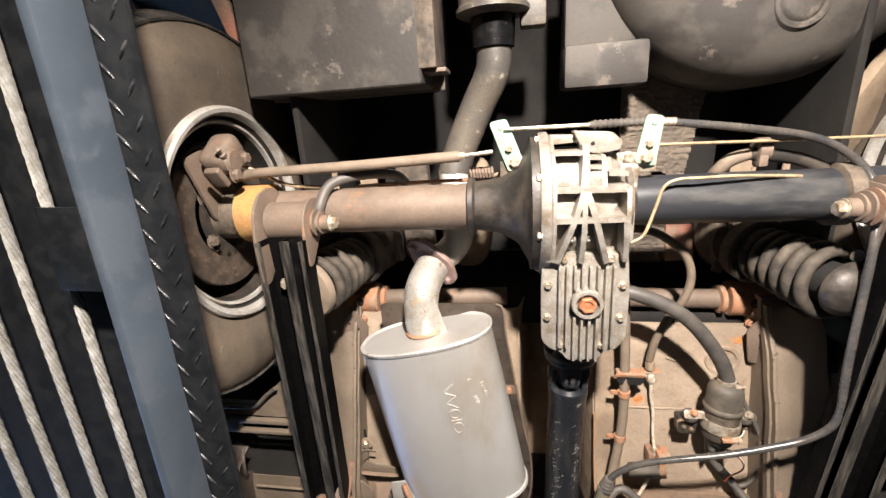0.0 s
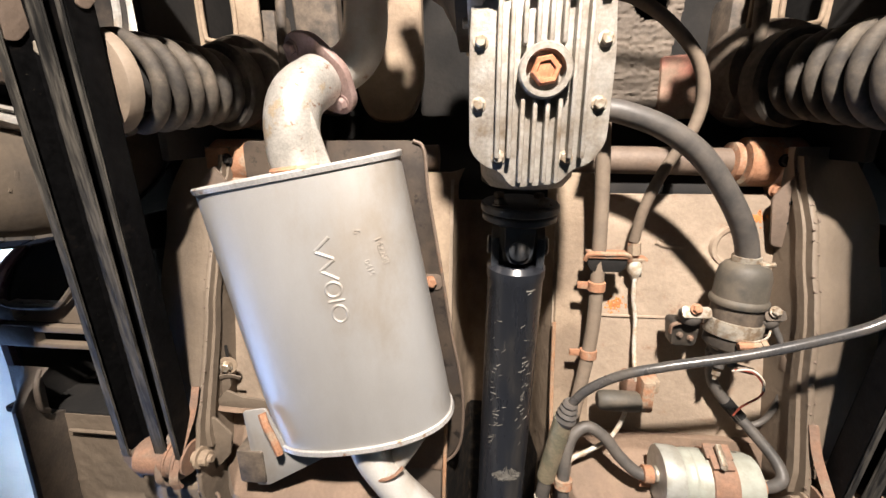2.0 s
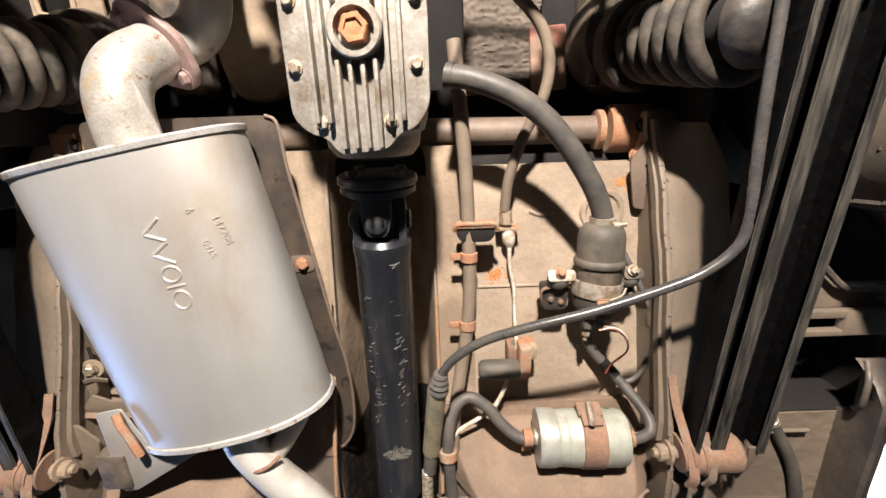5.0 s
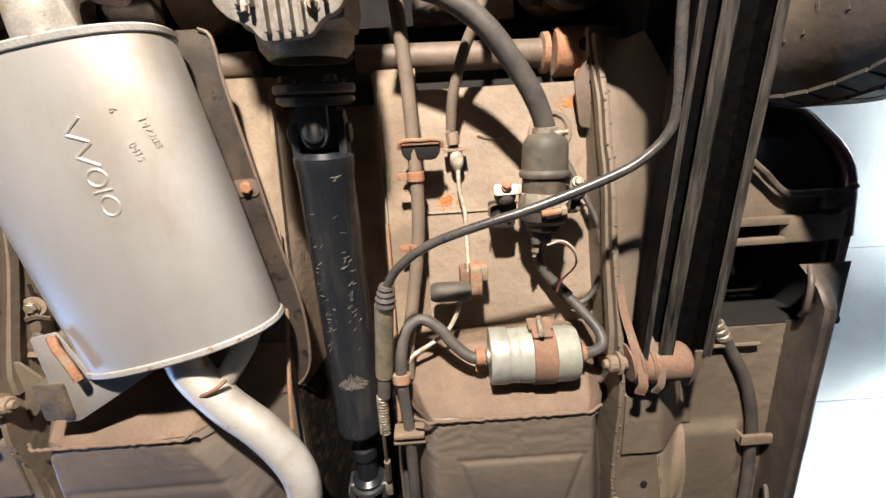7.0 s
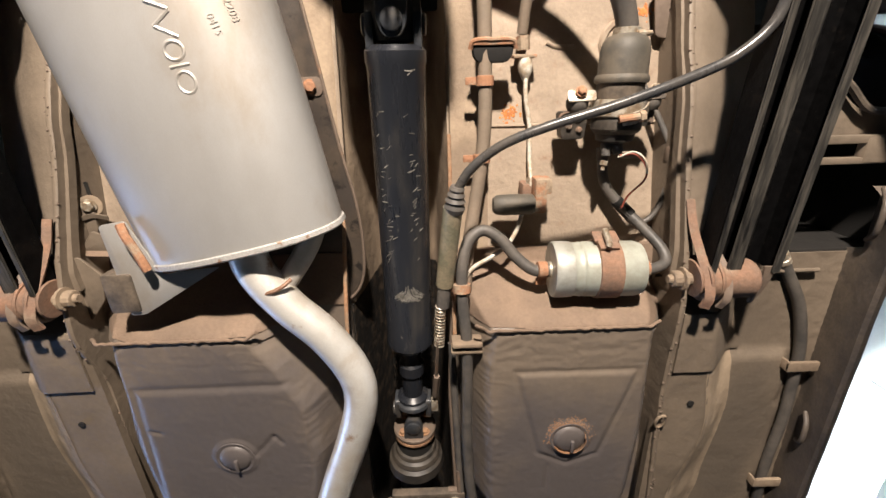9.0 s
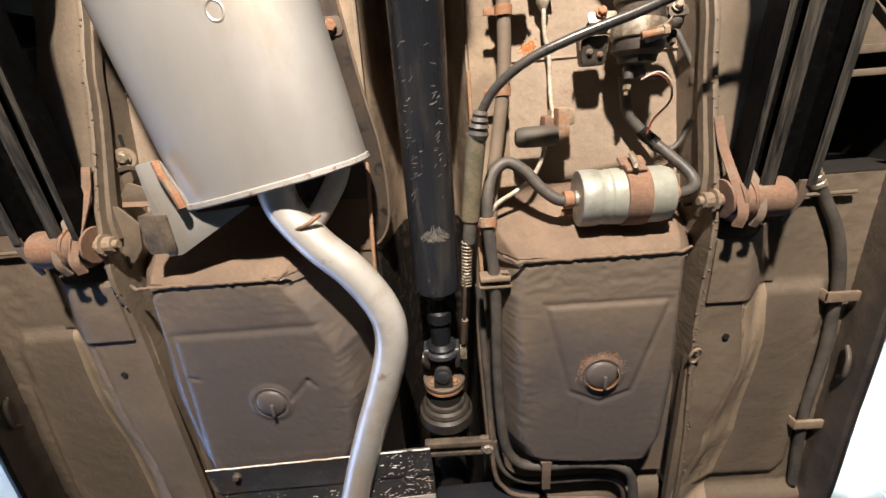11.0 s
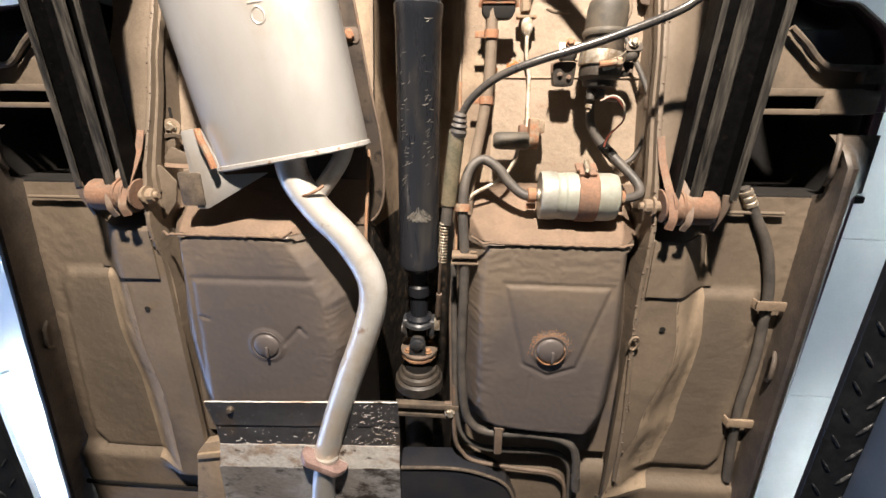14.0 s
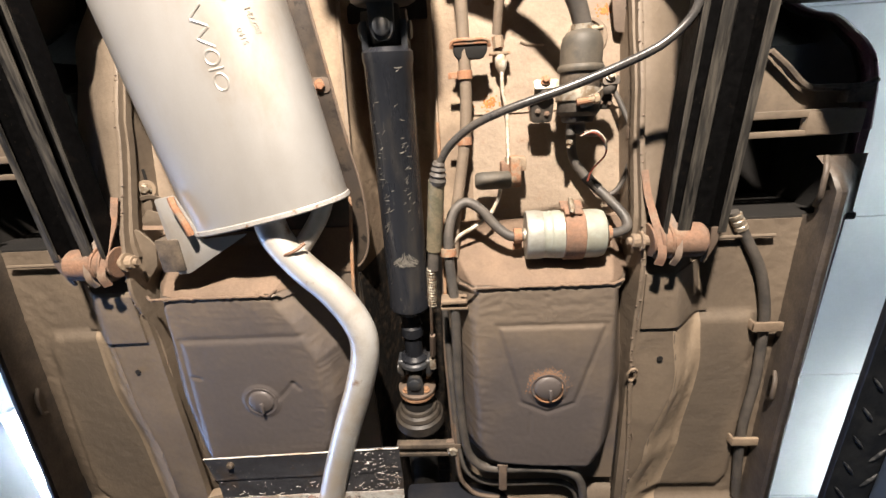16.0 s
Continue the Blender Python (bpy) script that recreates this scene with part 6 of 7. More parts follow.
mount = thing("lever_mount", (-0.05, 0.39, 1.78), "dull steel plate carrying the handbrake lever", "bracket")
part("plate", box((-0.045, 0.386, 1.783), (0.06, 0.024, 0.010), 0.002), old_black, mount)
sp = thing("return_spring", (-0.10, 0.386, 1.79), "small dusty return spring beside the axle flange", "spring")
part("coil", sweep([(-0.125 + 0.0007 * k, 0.392 + 0.008 * math.cos(k * 0.9), 1.80 + 0.008 * math.sin(k * 0.9)) for k in range(56)], 0.0024, 1, 8), dusty_steel, sp)

cab = thing("handbrake_cable", (-0.35, 0.372, 1.77), "grey sleeved handbrake cable along the rear axle", "cable", "handbrake cables")
part("sleeve", sweep([(-0.560, 0.384, 1.772), (-0.50, 0.375, 1.770), (-0.443, 0.371, 1.768), (-0.30, 0.368, 1.768), (-0.135, 0.362, 1.770)], 0.0085, 8, 12), hose_rubber, cab, "grey rubber sleeve")
part("end_rod", sweep([(-0.136, 0.362, 1.770), (-0.085, 0.358, 1.771)], 0.0032, 1, 8), zinc, cab, "bright cable end")
part("ferrule", lathe([(0.006, 0), (0.006, 0.010)], aim((-0.137, 0.362, 1.77), (1, 0, 0)), 12), zinc, cab)

cab = thing("handbrake_cable", (0.3, 0.6, 1.72), "long black handbrake cable looping from the axle to the front lever", "cable", "handbrake cables")
part("inner_rod", sweep([(-0.068, 0.327, 1.771), (0.06, 0.328, 1.770)], 0.0028, 1, 8), zinc, cab, "bright inner rod")
part("bellows", lathe([(0.004, 0.0)] + [(0.0048 + 0.0018 * (k % 2), 0.004 + 0.0035 * k) for k in range(21)] + [(0.004, 0.08)], aim((0.052, 0.328, 1.769), (1, 0, 0)), 14), rubber, cab, "ribbed rubber bellows")
part("ferrule", lathe([(0.006, 0), (0.006, 0.018)], aim((0.146, 0.330, 1.766), (1, 0.05, 0)), 12), zinc, cab)
cable_black = material("black_cable_sheath", (0.05, 0.05, 0.051), (0.10, 0.088, 0.075), 0.15, 30, 0.27, 0, 0.03, 250, soft=0.25)
part("outer", sweep([(0.160, 0.331, 1.767), (0.257, 0.345, 1.770), (0.345, 0.364, 1.770), (0.400, 0.400, 1.768), (0.412, 0.44, 1.748), (0.402, 0.49, 1.724), (0.397, 0.56, 1.714), (0.397, 0.64, 1.712), (0.400, 0.70, 1.712), (0.403, 0.742, 1.712), (0.398, 0.772, 1.713),
                    (0.376, 0.796, 1.715), (0.345, 0.813, 1.717), (0.27, 0.840, 1.720), (0.195, 0.862, 1.726), (0.150, 0.880, 1.732), (0.118, 0.905, 1.738), (0.101, 0.932, 1.743)], 0.0053, 10, 12), cable_black, cab, "glossy black cable sheath")
part("boot", lathe([(0.007, 0.0), (0.009, 0.004), (0.008, 0.007), (0.0105, 0.011), (0.009, 0.014), (0.012, 0.018), (0.010, 0.021), (0.0125, 0.026), (0.011, 0.032)], aim((0.103, 0.924, 1.742), (-0.13, 0.98, 0.15)), 20), rubber, cab, "ribbed rubber boot")
part("sleeve", sweep([(0.098, 0.950, 1.747), (0.086, 1.058, 1.767)], 0.0115, 1, 24), olive, cab, "olive green metal sleeve")
part("sleeve_end", sweep([(0.0862, 1.056, 1.766), (0.0825, 1.090, 1.766)], 0.0088, 1, 18), rubber, cab)
part("spring", sweep([(0.0800 - 0.000033 * k + 0.0065 * math.cos(k * 0.75), 1.086 + 0.00062 * k, 1.764 + 0.00013 * k + 0.0065 * math.sin(k * 0.75)) for k in range(118)], 0.0014, 1, 6), zinc, cab, "thin coil spring")
part("rod", sweep([(0.081, 1.085, 1.765), (0.074, 1.16, 1.775), (0.068, 1.25, 1.806), (0.065, 1.295, 1.817)], 0.0026, 6, 8), dusty_steel, cab)
part("turnbuckle", sweep([(0.0705, 1.225, 1.796), (0.0665, 1.275, 1.812)], 0.0052, 1, 6), dusty_steel, cab)
part("clevis", box((0.065, 1.297, 1.818), (0.011, 0.022, 0.011), 0.002), zinc, cab, "bright clevis end")

line("brake_pipe", "thin pale brake pipe bent along the axle", "pipe", [(0.112, 0.496, 1.745), (0.129, 0.484, 1.745), (0.141, 0.447, 1.745), (0.150, 0.417, 1.745), (0.167, 0.407, 1.745), (0.195, 0.406, 1.745), (0.240, 0.406, 1.750), (0.29, 0.409, 1.758), (0.33, 0.412, 1.765)], 0.0024, wire_gold, 8, 8, "brake pipes")
line("brake_pipe", "thin straight yellowish handbrake rod", "pipe", [(0.142, 0.360, 1.766), (0.30, 0.364, 1.778), (0.56, 0.368, 1.795)], 0.0022, wire_gold, 4, 8, "brake pipes")
line("brake_pipe", "thin bent brake pipe from the caliper", "pipe", [(-0.535, 0.355, 1.758), (-0.51, 0.352, 1.762), (-0.47, 0.372, 1.775), (-0.43, 0.395, 1.785), (-0.36, 0.405, 1.80)], 0.003, wire_gold, 8, 8, "brake pipes")
line("brake_pipe", "thin rust-brown brake pipe above the axle tube", "pipe", [(-0.32, 0.406, 1.81), (-0.18, 0.404, 1.815), (-0.10, 0.402, 1.81), (-0.06, 0.385, 1.80)], 0.003, rusty, 6, 8, "brake pipes")
line("brake_hose", "black bent hose over the axle tube", "hose", [(-0.365, 0.455, 1.745), (-0.36, 0.43, 1.742), (-0.345, 0.395, 1.765), (-0.30, 0.385, 1.79), (-0.25, 0.388, 1.80), (-0.235, 0.405, 1.82)], 0.0085, rubber, 8, 12, "hoses")
line("brake_hose", "brown bent hose rising over the black axle tube", "hose", [(0.241, 0.418, 1.82), (0.243, 0.405, 1.805), (0.254, 0.391, 1.80), (0.278, 0.382, 1.80)], 0.0095, hose_rubber, 8, 14, "hoses")
line("brake_hose", "black rubber hose curving over the axle end", "hose", [(0.278, 0.382, 1.80), (0.305, 0.385, 1.80), (0.355, 0.397, 1.80), (0.405, 0.43, 1.79), (0.425, 0.465, 1.775)], 0.0095, greasy, 8, 14, "hoses")
cl = thing("hose_clamp", (0.292, 0.376, 1.80), "brown clamp round the hose above the axle", "clamp", "clamps")
part("band", lathe([(0.013, 0), (0.0165, 0.001), (0.0165, 0.016), (0.013, 0.017)], aim((0.285, 0.377, 1.80), (1, 0, 0)), 20), dusty_steel, cl)
part("ear", box((0.292, 0.390, 1.795), (0.012, 0.02, 0.02), 0.003), dusty_steel, cl)

# ---- fuel system ----
bright_can = material("silvery_can_collar", (0.42, 0.425, 0.39), (0.33, 0.325, 0.28), 0.3, 40, 0.4, 0.3, 0.04, 300, speck=0.05)
flt = thing("fuel_filter", (0.28, 1.04, 1.74), "pale green-grey fuel filter can with a rusty clamp band", "fuel filter")
FM = aim((0.2255, 1.042, 1.768), (1, 0, -0.04)) @ Matrix.Diagonal((1.02, 1.02, 0.985, 1))
part("can", lathe([(0.0, 0.0), (0.026, 0.0), (0.028, 0.001), (0.030, -0.002), (0.0335, 0.0), (0.0345, 0.003), (0.0345, 0.020), (0.0335, 0.022), (0.0335, 0.030), (0.0345, 0.032), (0.0338, 0.034), (0.0338, 0.036), (0.0345, 0.038), (0.0345, 0.100), (0.032, 0.108), (0.024, 0.112), (0.0, 0.112)], FM, 56), filter_can, flt, "pale green-grey metal can")
part("collar", lathe([(0.0340, -0.003), (0.0352, -0.001), (0.0354, 0.012), (0.0348, 0.020), (0.0340, 0.021)], FM, 56), bright_can, flt, "silvery metal collar")
part("end_cap", lathe([(0.0, -0.0015), (0.027, -0.0015), (0.0275, 0.001)], FM, 40), zinc, flt, "dull crimped end")
part("inlet", lathe([(0.010, 0.0), (0.010, -0.006), (0.006, -0.008), (0.006, -0.022)], FM, 20), zinc, flt)
part("outlet", lathe([(0.009, 0.112), (0.009, 0.118), (0.006, 0.12), (0.006, 0.135)], FM, 20), zinc, flt)
band = part("band", lathe([(0.0350, 0.050), (0.0368, 0.051), (0.0368, 0.078), (0.0350, 0.079)], FM, 56), rusty_dark, flt, "rusty clamp band")
part("tab", box((0.286, 1.004, 1.752), (0.024, 0.004, 0.016), 0.001, pose(0, 0, 0, 25, 0, 0)), rusty_dark, band)
part("tab", box((0.286, 0.999, 1.765), (0.030, 0.004, 0.018), 0.001, pose(0, 0, 0, 25, 0, 0)), rusty_dark, band)
part("screw", sweep([(0.285, 0.99, 1.765), (0.283, 1.0, 1.742), (0.2828, 1.002, 1.742)], 0.0038, 1, 10), zinc, band)
for k in range(4):
    f = FM @ pose(0, 0, 0.086 + 0.004 * (k % 2), 0, 0, 0) @ pose(0, 0, 0, 0, 0, 128 + 9 * k) @ Matrix.Translation((0.0345, 0, 0))
    part("print_bar", box((0, 0, 0), (0.0006, 0.0045, 0.0035 + 0.002 * (k % 2)), 0, f), old_black, flt, "short dark printed bar")

pump = thing("fuel_pump", (0.30, 0.83, 1.77), "grey-brown fuel pump in a rubber sleeve with a pale clamp", "fuel pump")
PM = aim((0.303, 0.770, 1.812), (-0.02, 1, -0.03)) @ Matrix.Diagonal((0.97, 0.97, 1, 1))
part("sleeve", lathe([(0.0, 0.0), (0.014, 0.0), (0.022, 0.003), (0.0265, 0.009), (0.0285, 0.018), (0.0290, 0.043), (0.0315, 0.046), (0.0320, 0.049), (0.0310, 0.052), (0.0275, 0.053), (0.0, 0.053)], PM, 48), pump_plastic, pump, "grey-brown rubber sleeve")
part("body", lathe([(0.0, 0.05), (0.0278, 0.05), (0.0282, 0.072), (0.0270, 0.075), (0.0, 0.075)], PM, 48), old_black, pump, "dusty dark pump body")
CM = aim((0.3015, 0.843, 1.810), (-0.10, 1, -0.10))
collar = part("clamp", lathe([(0.0285, 0.0), (0.0302, 0.0005), (0.0306, 0.003), (0.0306, 0.016), (0.0300, 0.019), (0.0285, 0.020)], CM, 48), zinc, pump, "pale metal clamp ring")
part("clamp_ear", ribbon([(0.296, 0.862, 1.780), (0.306, 0.860, 1.775), (0.318, 0.855, 1.776), (0.326, 0.848, 1.784)], (0, 1, 0.2), 0.013, 0.002), zinc, collar, "bent pale clamp ear")
part("pinch_bolt", sweep([(0.290, 0.861, 1.775), (0.314, 0.858, 1.773)], 0.0042, 1, 10), rusty, collar, "rusty pinch bolt")
part("pinch_nut", lathe([(0.0065, 0), (0.0065, 0.006), (0.004, 0.007)], aim((0.312, 0.858, 1.773), (1, -0.1, 0)), 6), rusty, collar)
part("lower_body", lathe([(0.0, 0.090), (0.0292, 0.090), (0.0302, 0.094), (0.0302, 0.104), (0.027, 0.108), (0.024, 0.110), (0.022, 0.118), (0.012, 0.121), (0.0, 0.121)], PM, 48), greasy, pump, "black pump end")
part("hose_clip", lathe([(0.0125, 0), (0.0150, 0.001), (0.0150, 0.009), (0.0125, 0.010)], aim((0.3025, 0.763, 1.813), (0, 1, 0)), 28), zinc, pump, "bright hose clip")
part("clip_screw", lathe([(0.0035, 0), (0.0048, 0.001), (0.0048, 0.008), (0.003, 0.0085), (0.003, 0.016)], aim((0.310, 0.772, 1.800), (1, -0.1, 0)), 10), zinc, pump)
# the bracket's two sides: a pale tongue, a rubber mount and a dark folded cup
for x, w, deep in ((0.256, 0.034, 0.034), (0.344, 0.024, 0.020)):
    tongue = part("bracket_arm", prism(rounded([(-w / 2, -0.007), (w / 2, -0.006), (w / 2, 0.007), (-w / 2, 0.008)], 0.005), 0.003, Matrix.Translation((x, 0.834, 1.806)) @ pose(0, 0, 0, -28, 0, 0), 0.0008), zinc if x < 0.3 else old_black, pump, "pale bracket tongue" if x < 0.3 else "")
    part("mount_stud", bolt((x - 0.002, 0.830, 1.805), (0, -0.5, -1), 0.0048), rusty if x < 0.3 else zinc, tongue)
    part("rubber_mount", lathe([(0.0, 0), (0.0115, 0), (0.0135, 0.003), (0.0135, 0.009), (0.011, 0.014), (0.0, 0.014)], aim((x - 0.002, 0.838, 1.816), (0, 1, 0.15)), 26), rubber, tongue, "round rubber mount")
    cup = prism(rounded([(-w / 2 - 0.002, 0.0), (w / 2, 0.0), (w / 2 - 0.003, deep), (-w / 2 + 0.002, deep)], 0.006), 0.022, Matrix.Translation((x - 0.003, 0.853, 1.818)), 0.003)
    cup = part("bracket_cup", cup, greasy, pump, "dark folded bracket cup")
    part("cup_edge", ribbon([(x - w / 2 - 0.006, 0.868, 1.816), (x - w / 2 - 0.004, 0.856, 1.815), (x, 0.8515, 1.815), (x + w / 2 - 0.004, 0.853, 1.815)], (0, 0, 1), 0.006, 0.0016), rusty_dark if x < 0.3 else old_black, cup, "rust-edged lip")
    for dx, dy in ((-0.007, 0.018), (0.006, 0.022)):
        part("cup_bolt", bolt((x - 0.003 + dx, 0.853 + dy * deep / 0.034, 1.818), (0, 0, -1), 0.0028), dusty_steel, cup)
for x0, y0, x1, y1 in ((0.292, 0.892, 0.290, 0.906), (0.303, 0.893, 0.306, 0.903)):
    part("terminal_boot", sweep([(x0, y0, 1.806), (x1, y1, 1.802)], (0.0075, 0.0055), 1, 12), rubber, pump, "black rubber terminal boot")
part("terminal", box((0.300, 0.898, 1.812), (0.026, 0.014, 0.010), 0.003), greasy, pump)
part("terminal_nut", lathe([(0.005, 0), (0.005, 0.006), (0.0025, 0.007), (0.0025, 0.012)], aim((0.291, 0.912, 1.806), (-0.2, 1, -0.2)), 6), zinc, pump)
part("wire_plug", sweep([(0.309, 0.903, 1.800), (0.326, 0.905, 1.795)], (0.0048, 0.0042), 1, 12), dusty_steel, pump, "grey wire connector")
ring = thing("floor_grommet", (0.305, 0.765, 1.885), "round raised ring in the pale floor panel", "grommet")
part("ring", lathe([(0.0, 0.001), (0.021, 0.001), (0.024, 0.004), (0.029, 0.004), (0.031, 0.0)], aim((0.329, 0.773, 1.8865), (0, 0, -1)), 36), floor_paint, ring)

hose("fuel_hose", "thick black rubber hose bending into the fuel pump", "hose", [(0.120, 0.600, 1.815), (0.149, 0.606, 1.808), (0.191, 0.623, 1.803), (0.229, 0.650, 1.802), (0.261, 0.688, 1.803), (0.287, 0.728, 1.806), (0.301, 0.760, 1.811), (0.303, 0.778, 1.812)], 0.0122, rubber, 10, 18, "hoses")
hose("fuel_hose", "black rubber hose from the pump to the filter", "hose", [(0.298, 0.900, 1.836), (0.305, 0.945, 1.834), (0.326, 0.975, 1.826), (0.350, 1.000, 1.806), (0.368, 1.022, 1.783), (0.369, 1.036, 1.768), (0.352, 1.042, 1.761), (0.332, 1.042, 1.761)], 0.0070, rubber, 10, 14, "hoses")
hose("fuel_hose", "black rubber hose from the filter round to the floor pipe", "hose", [(0.222, 1.042, 1.767), (0.200, 1.042, 1.768), (0.178, 1.026, 1.776), (0.160, 1.005, 1.783), (0.138, 0.993, 1.787), (0.119, 1.004, 1.782), (0.110, 1.030, 1.772), (0.108, 1.063, 1.764), (0.110, 1.10, 1.757), (0.113, 1.137, 1.752),
     (0.113, 1.20, 1.748), (0.112, 1.30, 1.748), (0.118, 1.41, 1.748), (0.132, 1.455, 1.748), (0.165, 1.474, 1.748), (0.245, 1.474, 1.748), (0.298, 1.484, 1.748), (0.324, 1.515, 1.748), (0.334, 1.60, 1.75)], 0.0076, rubber, 8, 14, "hoses")
line("fuel_pipe", "thin dark pipe beside the hose along the tunnel", "pipe", [(0.094, 1.17, 1.80), (0.098, 1.30, 1.79), (0.103, 1.42, 1.78), (0.114, 1.495, 1.772), (0.145, 1.528, 1.77), (0.191, 1.535, 1.77), (0.280, 1.534, 1.77), (0.312, 1.548, 1.77), (0.326, 1.585, 1.77), (0.330, 1.66, 1.77)], 0.0055, rubber, 8, 12, "pipes")
line("fuel_pipe", "thin bent steel pipe across the front floor", "pipe", [(0.10, 1.40, 1.78), (0.103, 1.506, 1.77), (0.118, 1.546, 1.77), (0.146, 1.568, 1.77), (0.235, 1.580, 1.77), (0.292, 1.586, 1.77), (0.317, 1.612, 1.77), (0.325, 1.67, 1.77)], 0.004, dusty_steel, 8, 10, "pipes")
line("brake_hose", "brown rubber hose running down the pale floor", "hose", [(0.130, 0.560, 1.85), (0.135, 0.617, 1.845), (0.141, 0.707, 1.842), (0.143, 0.790, 1.836), (0.143, 0.860, 1.83), (0.138, 0.915, 1.824), (0.128, 0.975, 1.815), (0.118, 1.03, 1.80), (0.114, 1.08, 1.79)], 0.0088, hose_rubber, 8, 14, "hoses")
line("brake_hose", "thin brown rubber hose curling from the differential", "hose", [(0.118, 0.490, 1.80), (0.150, 0.495, 1.815), (0.190, 0.515, 1.83), (0.225, 0.548, 1.838), (0.238, 0.585, 1.84), (0.233, 0.625, 1.842), (0.213, 0.668, 1.85), (0.197, 0.718, 1.856), (0.192, 0.762, 1.862)], 0.0068, hose_rubber, 8, 12, "hoses")


def clamp(at, axis, r, mat, label, ear=True):
    t = thing("hose_clip", at, label, "clip", "hose clips")
    part("band", lathe([(r, -0.006), (r + 0.002, -0.0055), (r + 0.002, 0.0055), (r, 0.006)], aim(at, axis), 22), mat, t)
    if ear:
        u = Vector(axis).cross(Vector((0, 0, 1))).normalized()
        part("ear", box(Vector(at) - u * (r + 0.008) + Vector((0, 0, 0.002)), (0.014, 0.009, 0.004), 0.001), mat, t)
    return t


t = thing("pipe_clip", (0.155, 0.779, 1.86), "rusty double pipe clip with a black rubber insert", "clip", "hose clips")
part("insert", prism(rounded([(-0.023, -0.008), (0.023, -0.008), (0.025, 0.004), (0.018, 0.014), (-0.018, 0.014), (-0.025, 0.004)], 0.010), 0.020, Matrix.Translation((0.152, 0.781, 1.828)), 0.003), deep_black, t, "black rubber insert")
part("strap", box((0.152, 0.773, 1.836), (0.050, 0.007, 0.022), 0.003), rusty, t, "rusty strap")
part("strap_end", sweep([(0.125, 0.780, 1.830), (0.128, 0.772, 1.827), (0.140, 0.770, 1.826), (0.152, 0.7705, 1.826), (0.164, 0.770, 1.826), (0.176, 0.772, 1.827), (0.179, 0.780, 1.830)], 0.003, 6, 8), rusty, t)
clamp((0.143, 0.815, 1.833), (0, 1, 0), 0.009, rusty, "rusty hose clip on the pale floor")
clamp((0.139, 0.908, 1.825), (0, 1, -0.1), 0.009, rusty, "rusty hose clip on the pale floor")
clamp((0.108, 1.063, 1.764), (0, 1, -0.2), 0.0095, rusty, "rusty hose clip beside the cable sleeve")
clamp((0.211, 1.042, 1.767), (1, 0, 0), 0.009, rusty, "rusty hose clip at the filter inlet")
clamp((0.338, 1.042, 1.761), (1, 0, 0), 0.009, rusty, "rusty hose clip at the filter outlet")
t = thing("pipe_guide", (0.113, 1.137, 1.76), "brown folded guide holding the hose at the pan", "clip", "hose clips")
part("plate", box((0.113, 1.134, 1.750), (0.040, 0.006, 0.026), 0.003), undercoat, t)
part("plate", box((0.113, 1.146, 1.752), (0.042, 0.005, 0.022), 0.003), undercoat, t)
t = thing("hose_strap", (0.186, 1.482, 1.75), "brown metal strap over the front hoses", "clip", "hose clips")
part("strap", box((0.182, 1.485, 1.737), (0.014, 0.055, 0.005), 0.002), dusty_steel, t)
part("foot", box((0.182, 1.457, 1.755), (0.018, 0.006, 0.04), 0.002), dusty_steel, t)
rs = thing("rust_patch", (0.181, 0.857, 1.873), "flaking orange rust patch on the pale floor", "rust", "rust patches")
flakes = None
rng = random.Random(3)
orange = material("orange_rust_flakes", (0.62, 0.24, 0.06), (0.45, 0.17, 0.06), 0.5, 200, 0.9, 0, 0.3, 300)
for cx, cy, n, w in ((0.181, 0.857, 120, 0.013), (0.129, 0.815, 90, 0.010), (0.356, 0.735, 70, 0.011)):
    for k in range(n):
        a, r = rng.uniform(0, 6.28), w * abs(rng.gauss(0, 0.5))
        x, y = cx + r * math.cos(a) * 1.2, cy + r * math.sin(a)
        flakes = lathe([(rng.uniform(0.0008, 0.0022), 0), (0.001, 0.0008), (0, 0.001)], aim((x, y, rear_floor_z(x, y) + 0.0002), (0, 0, -1), rng.uniform(0, 90)), 6, flakes)
tagged(part("flakes", flakes, orange, rs), kind="stuff")

# wire plug, white line and pressure valve
t = thing("brake_union", (0.196, 0.79, 1.868), "rusty brake hose union with a pale connector", "union")
part("nut", lathe([(0.0085, 0), (0.0085, 0.016)], aim((0.193, 0.764, 1.862), (0.1, 1, 0)), 6), rusty, t, "rusty hexagon nut")
part("flange", box((0.1965, 0.787, 1.866), (0.030, 0.004, 0.018), 0.001), rusty, t)
part("connector", lathe([(0.0075, 0), (0.009, 0.006), (0.009, 0.016), (0.006, 0.022), (0.003, 0.028)], aim((0.1975, 0.789, 1.864), (0.06, 1, 0)), 16), white_wire, t, "pale dirty connector")
line("brake_pipe", "thin white pipe across the pale floor", "pipe", [(0.199, 0.812, 1.862), (0.200, 0.84, 1.860), (0.206, 0.875, 1.858), (0.206, 0.91, 1.85), (0.206, 0.945, 1.832)], 0.0030, white_wire, 8, 8, "brake pipes")
line("brake_pipe", "thin white pipe curving to the tunnel", "pipe", [(0.192, 0.972, 1.81), (0.186, 0.995, 1.806), (0.172, 1.018, 1.80), (0.15, 1.033, 1.795), (0.125, 1.046, 1.79), (0.112, 1.06, 1.785)], 0.0030, white_wire, 8, 8, "brake pipes")
v = thing("pressure_valve", (0.18, 0.965, 1.82), "dusty round brake pressure valve with a rusty bracket", "valve")
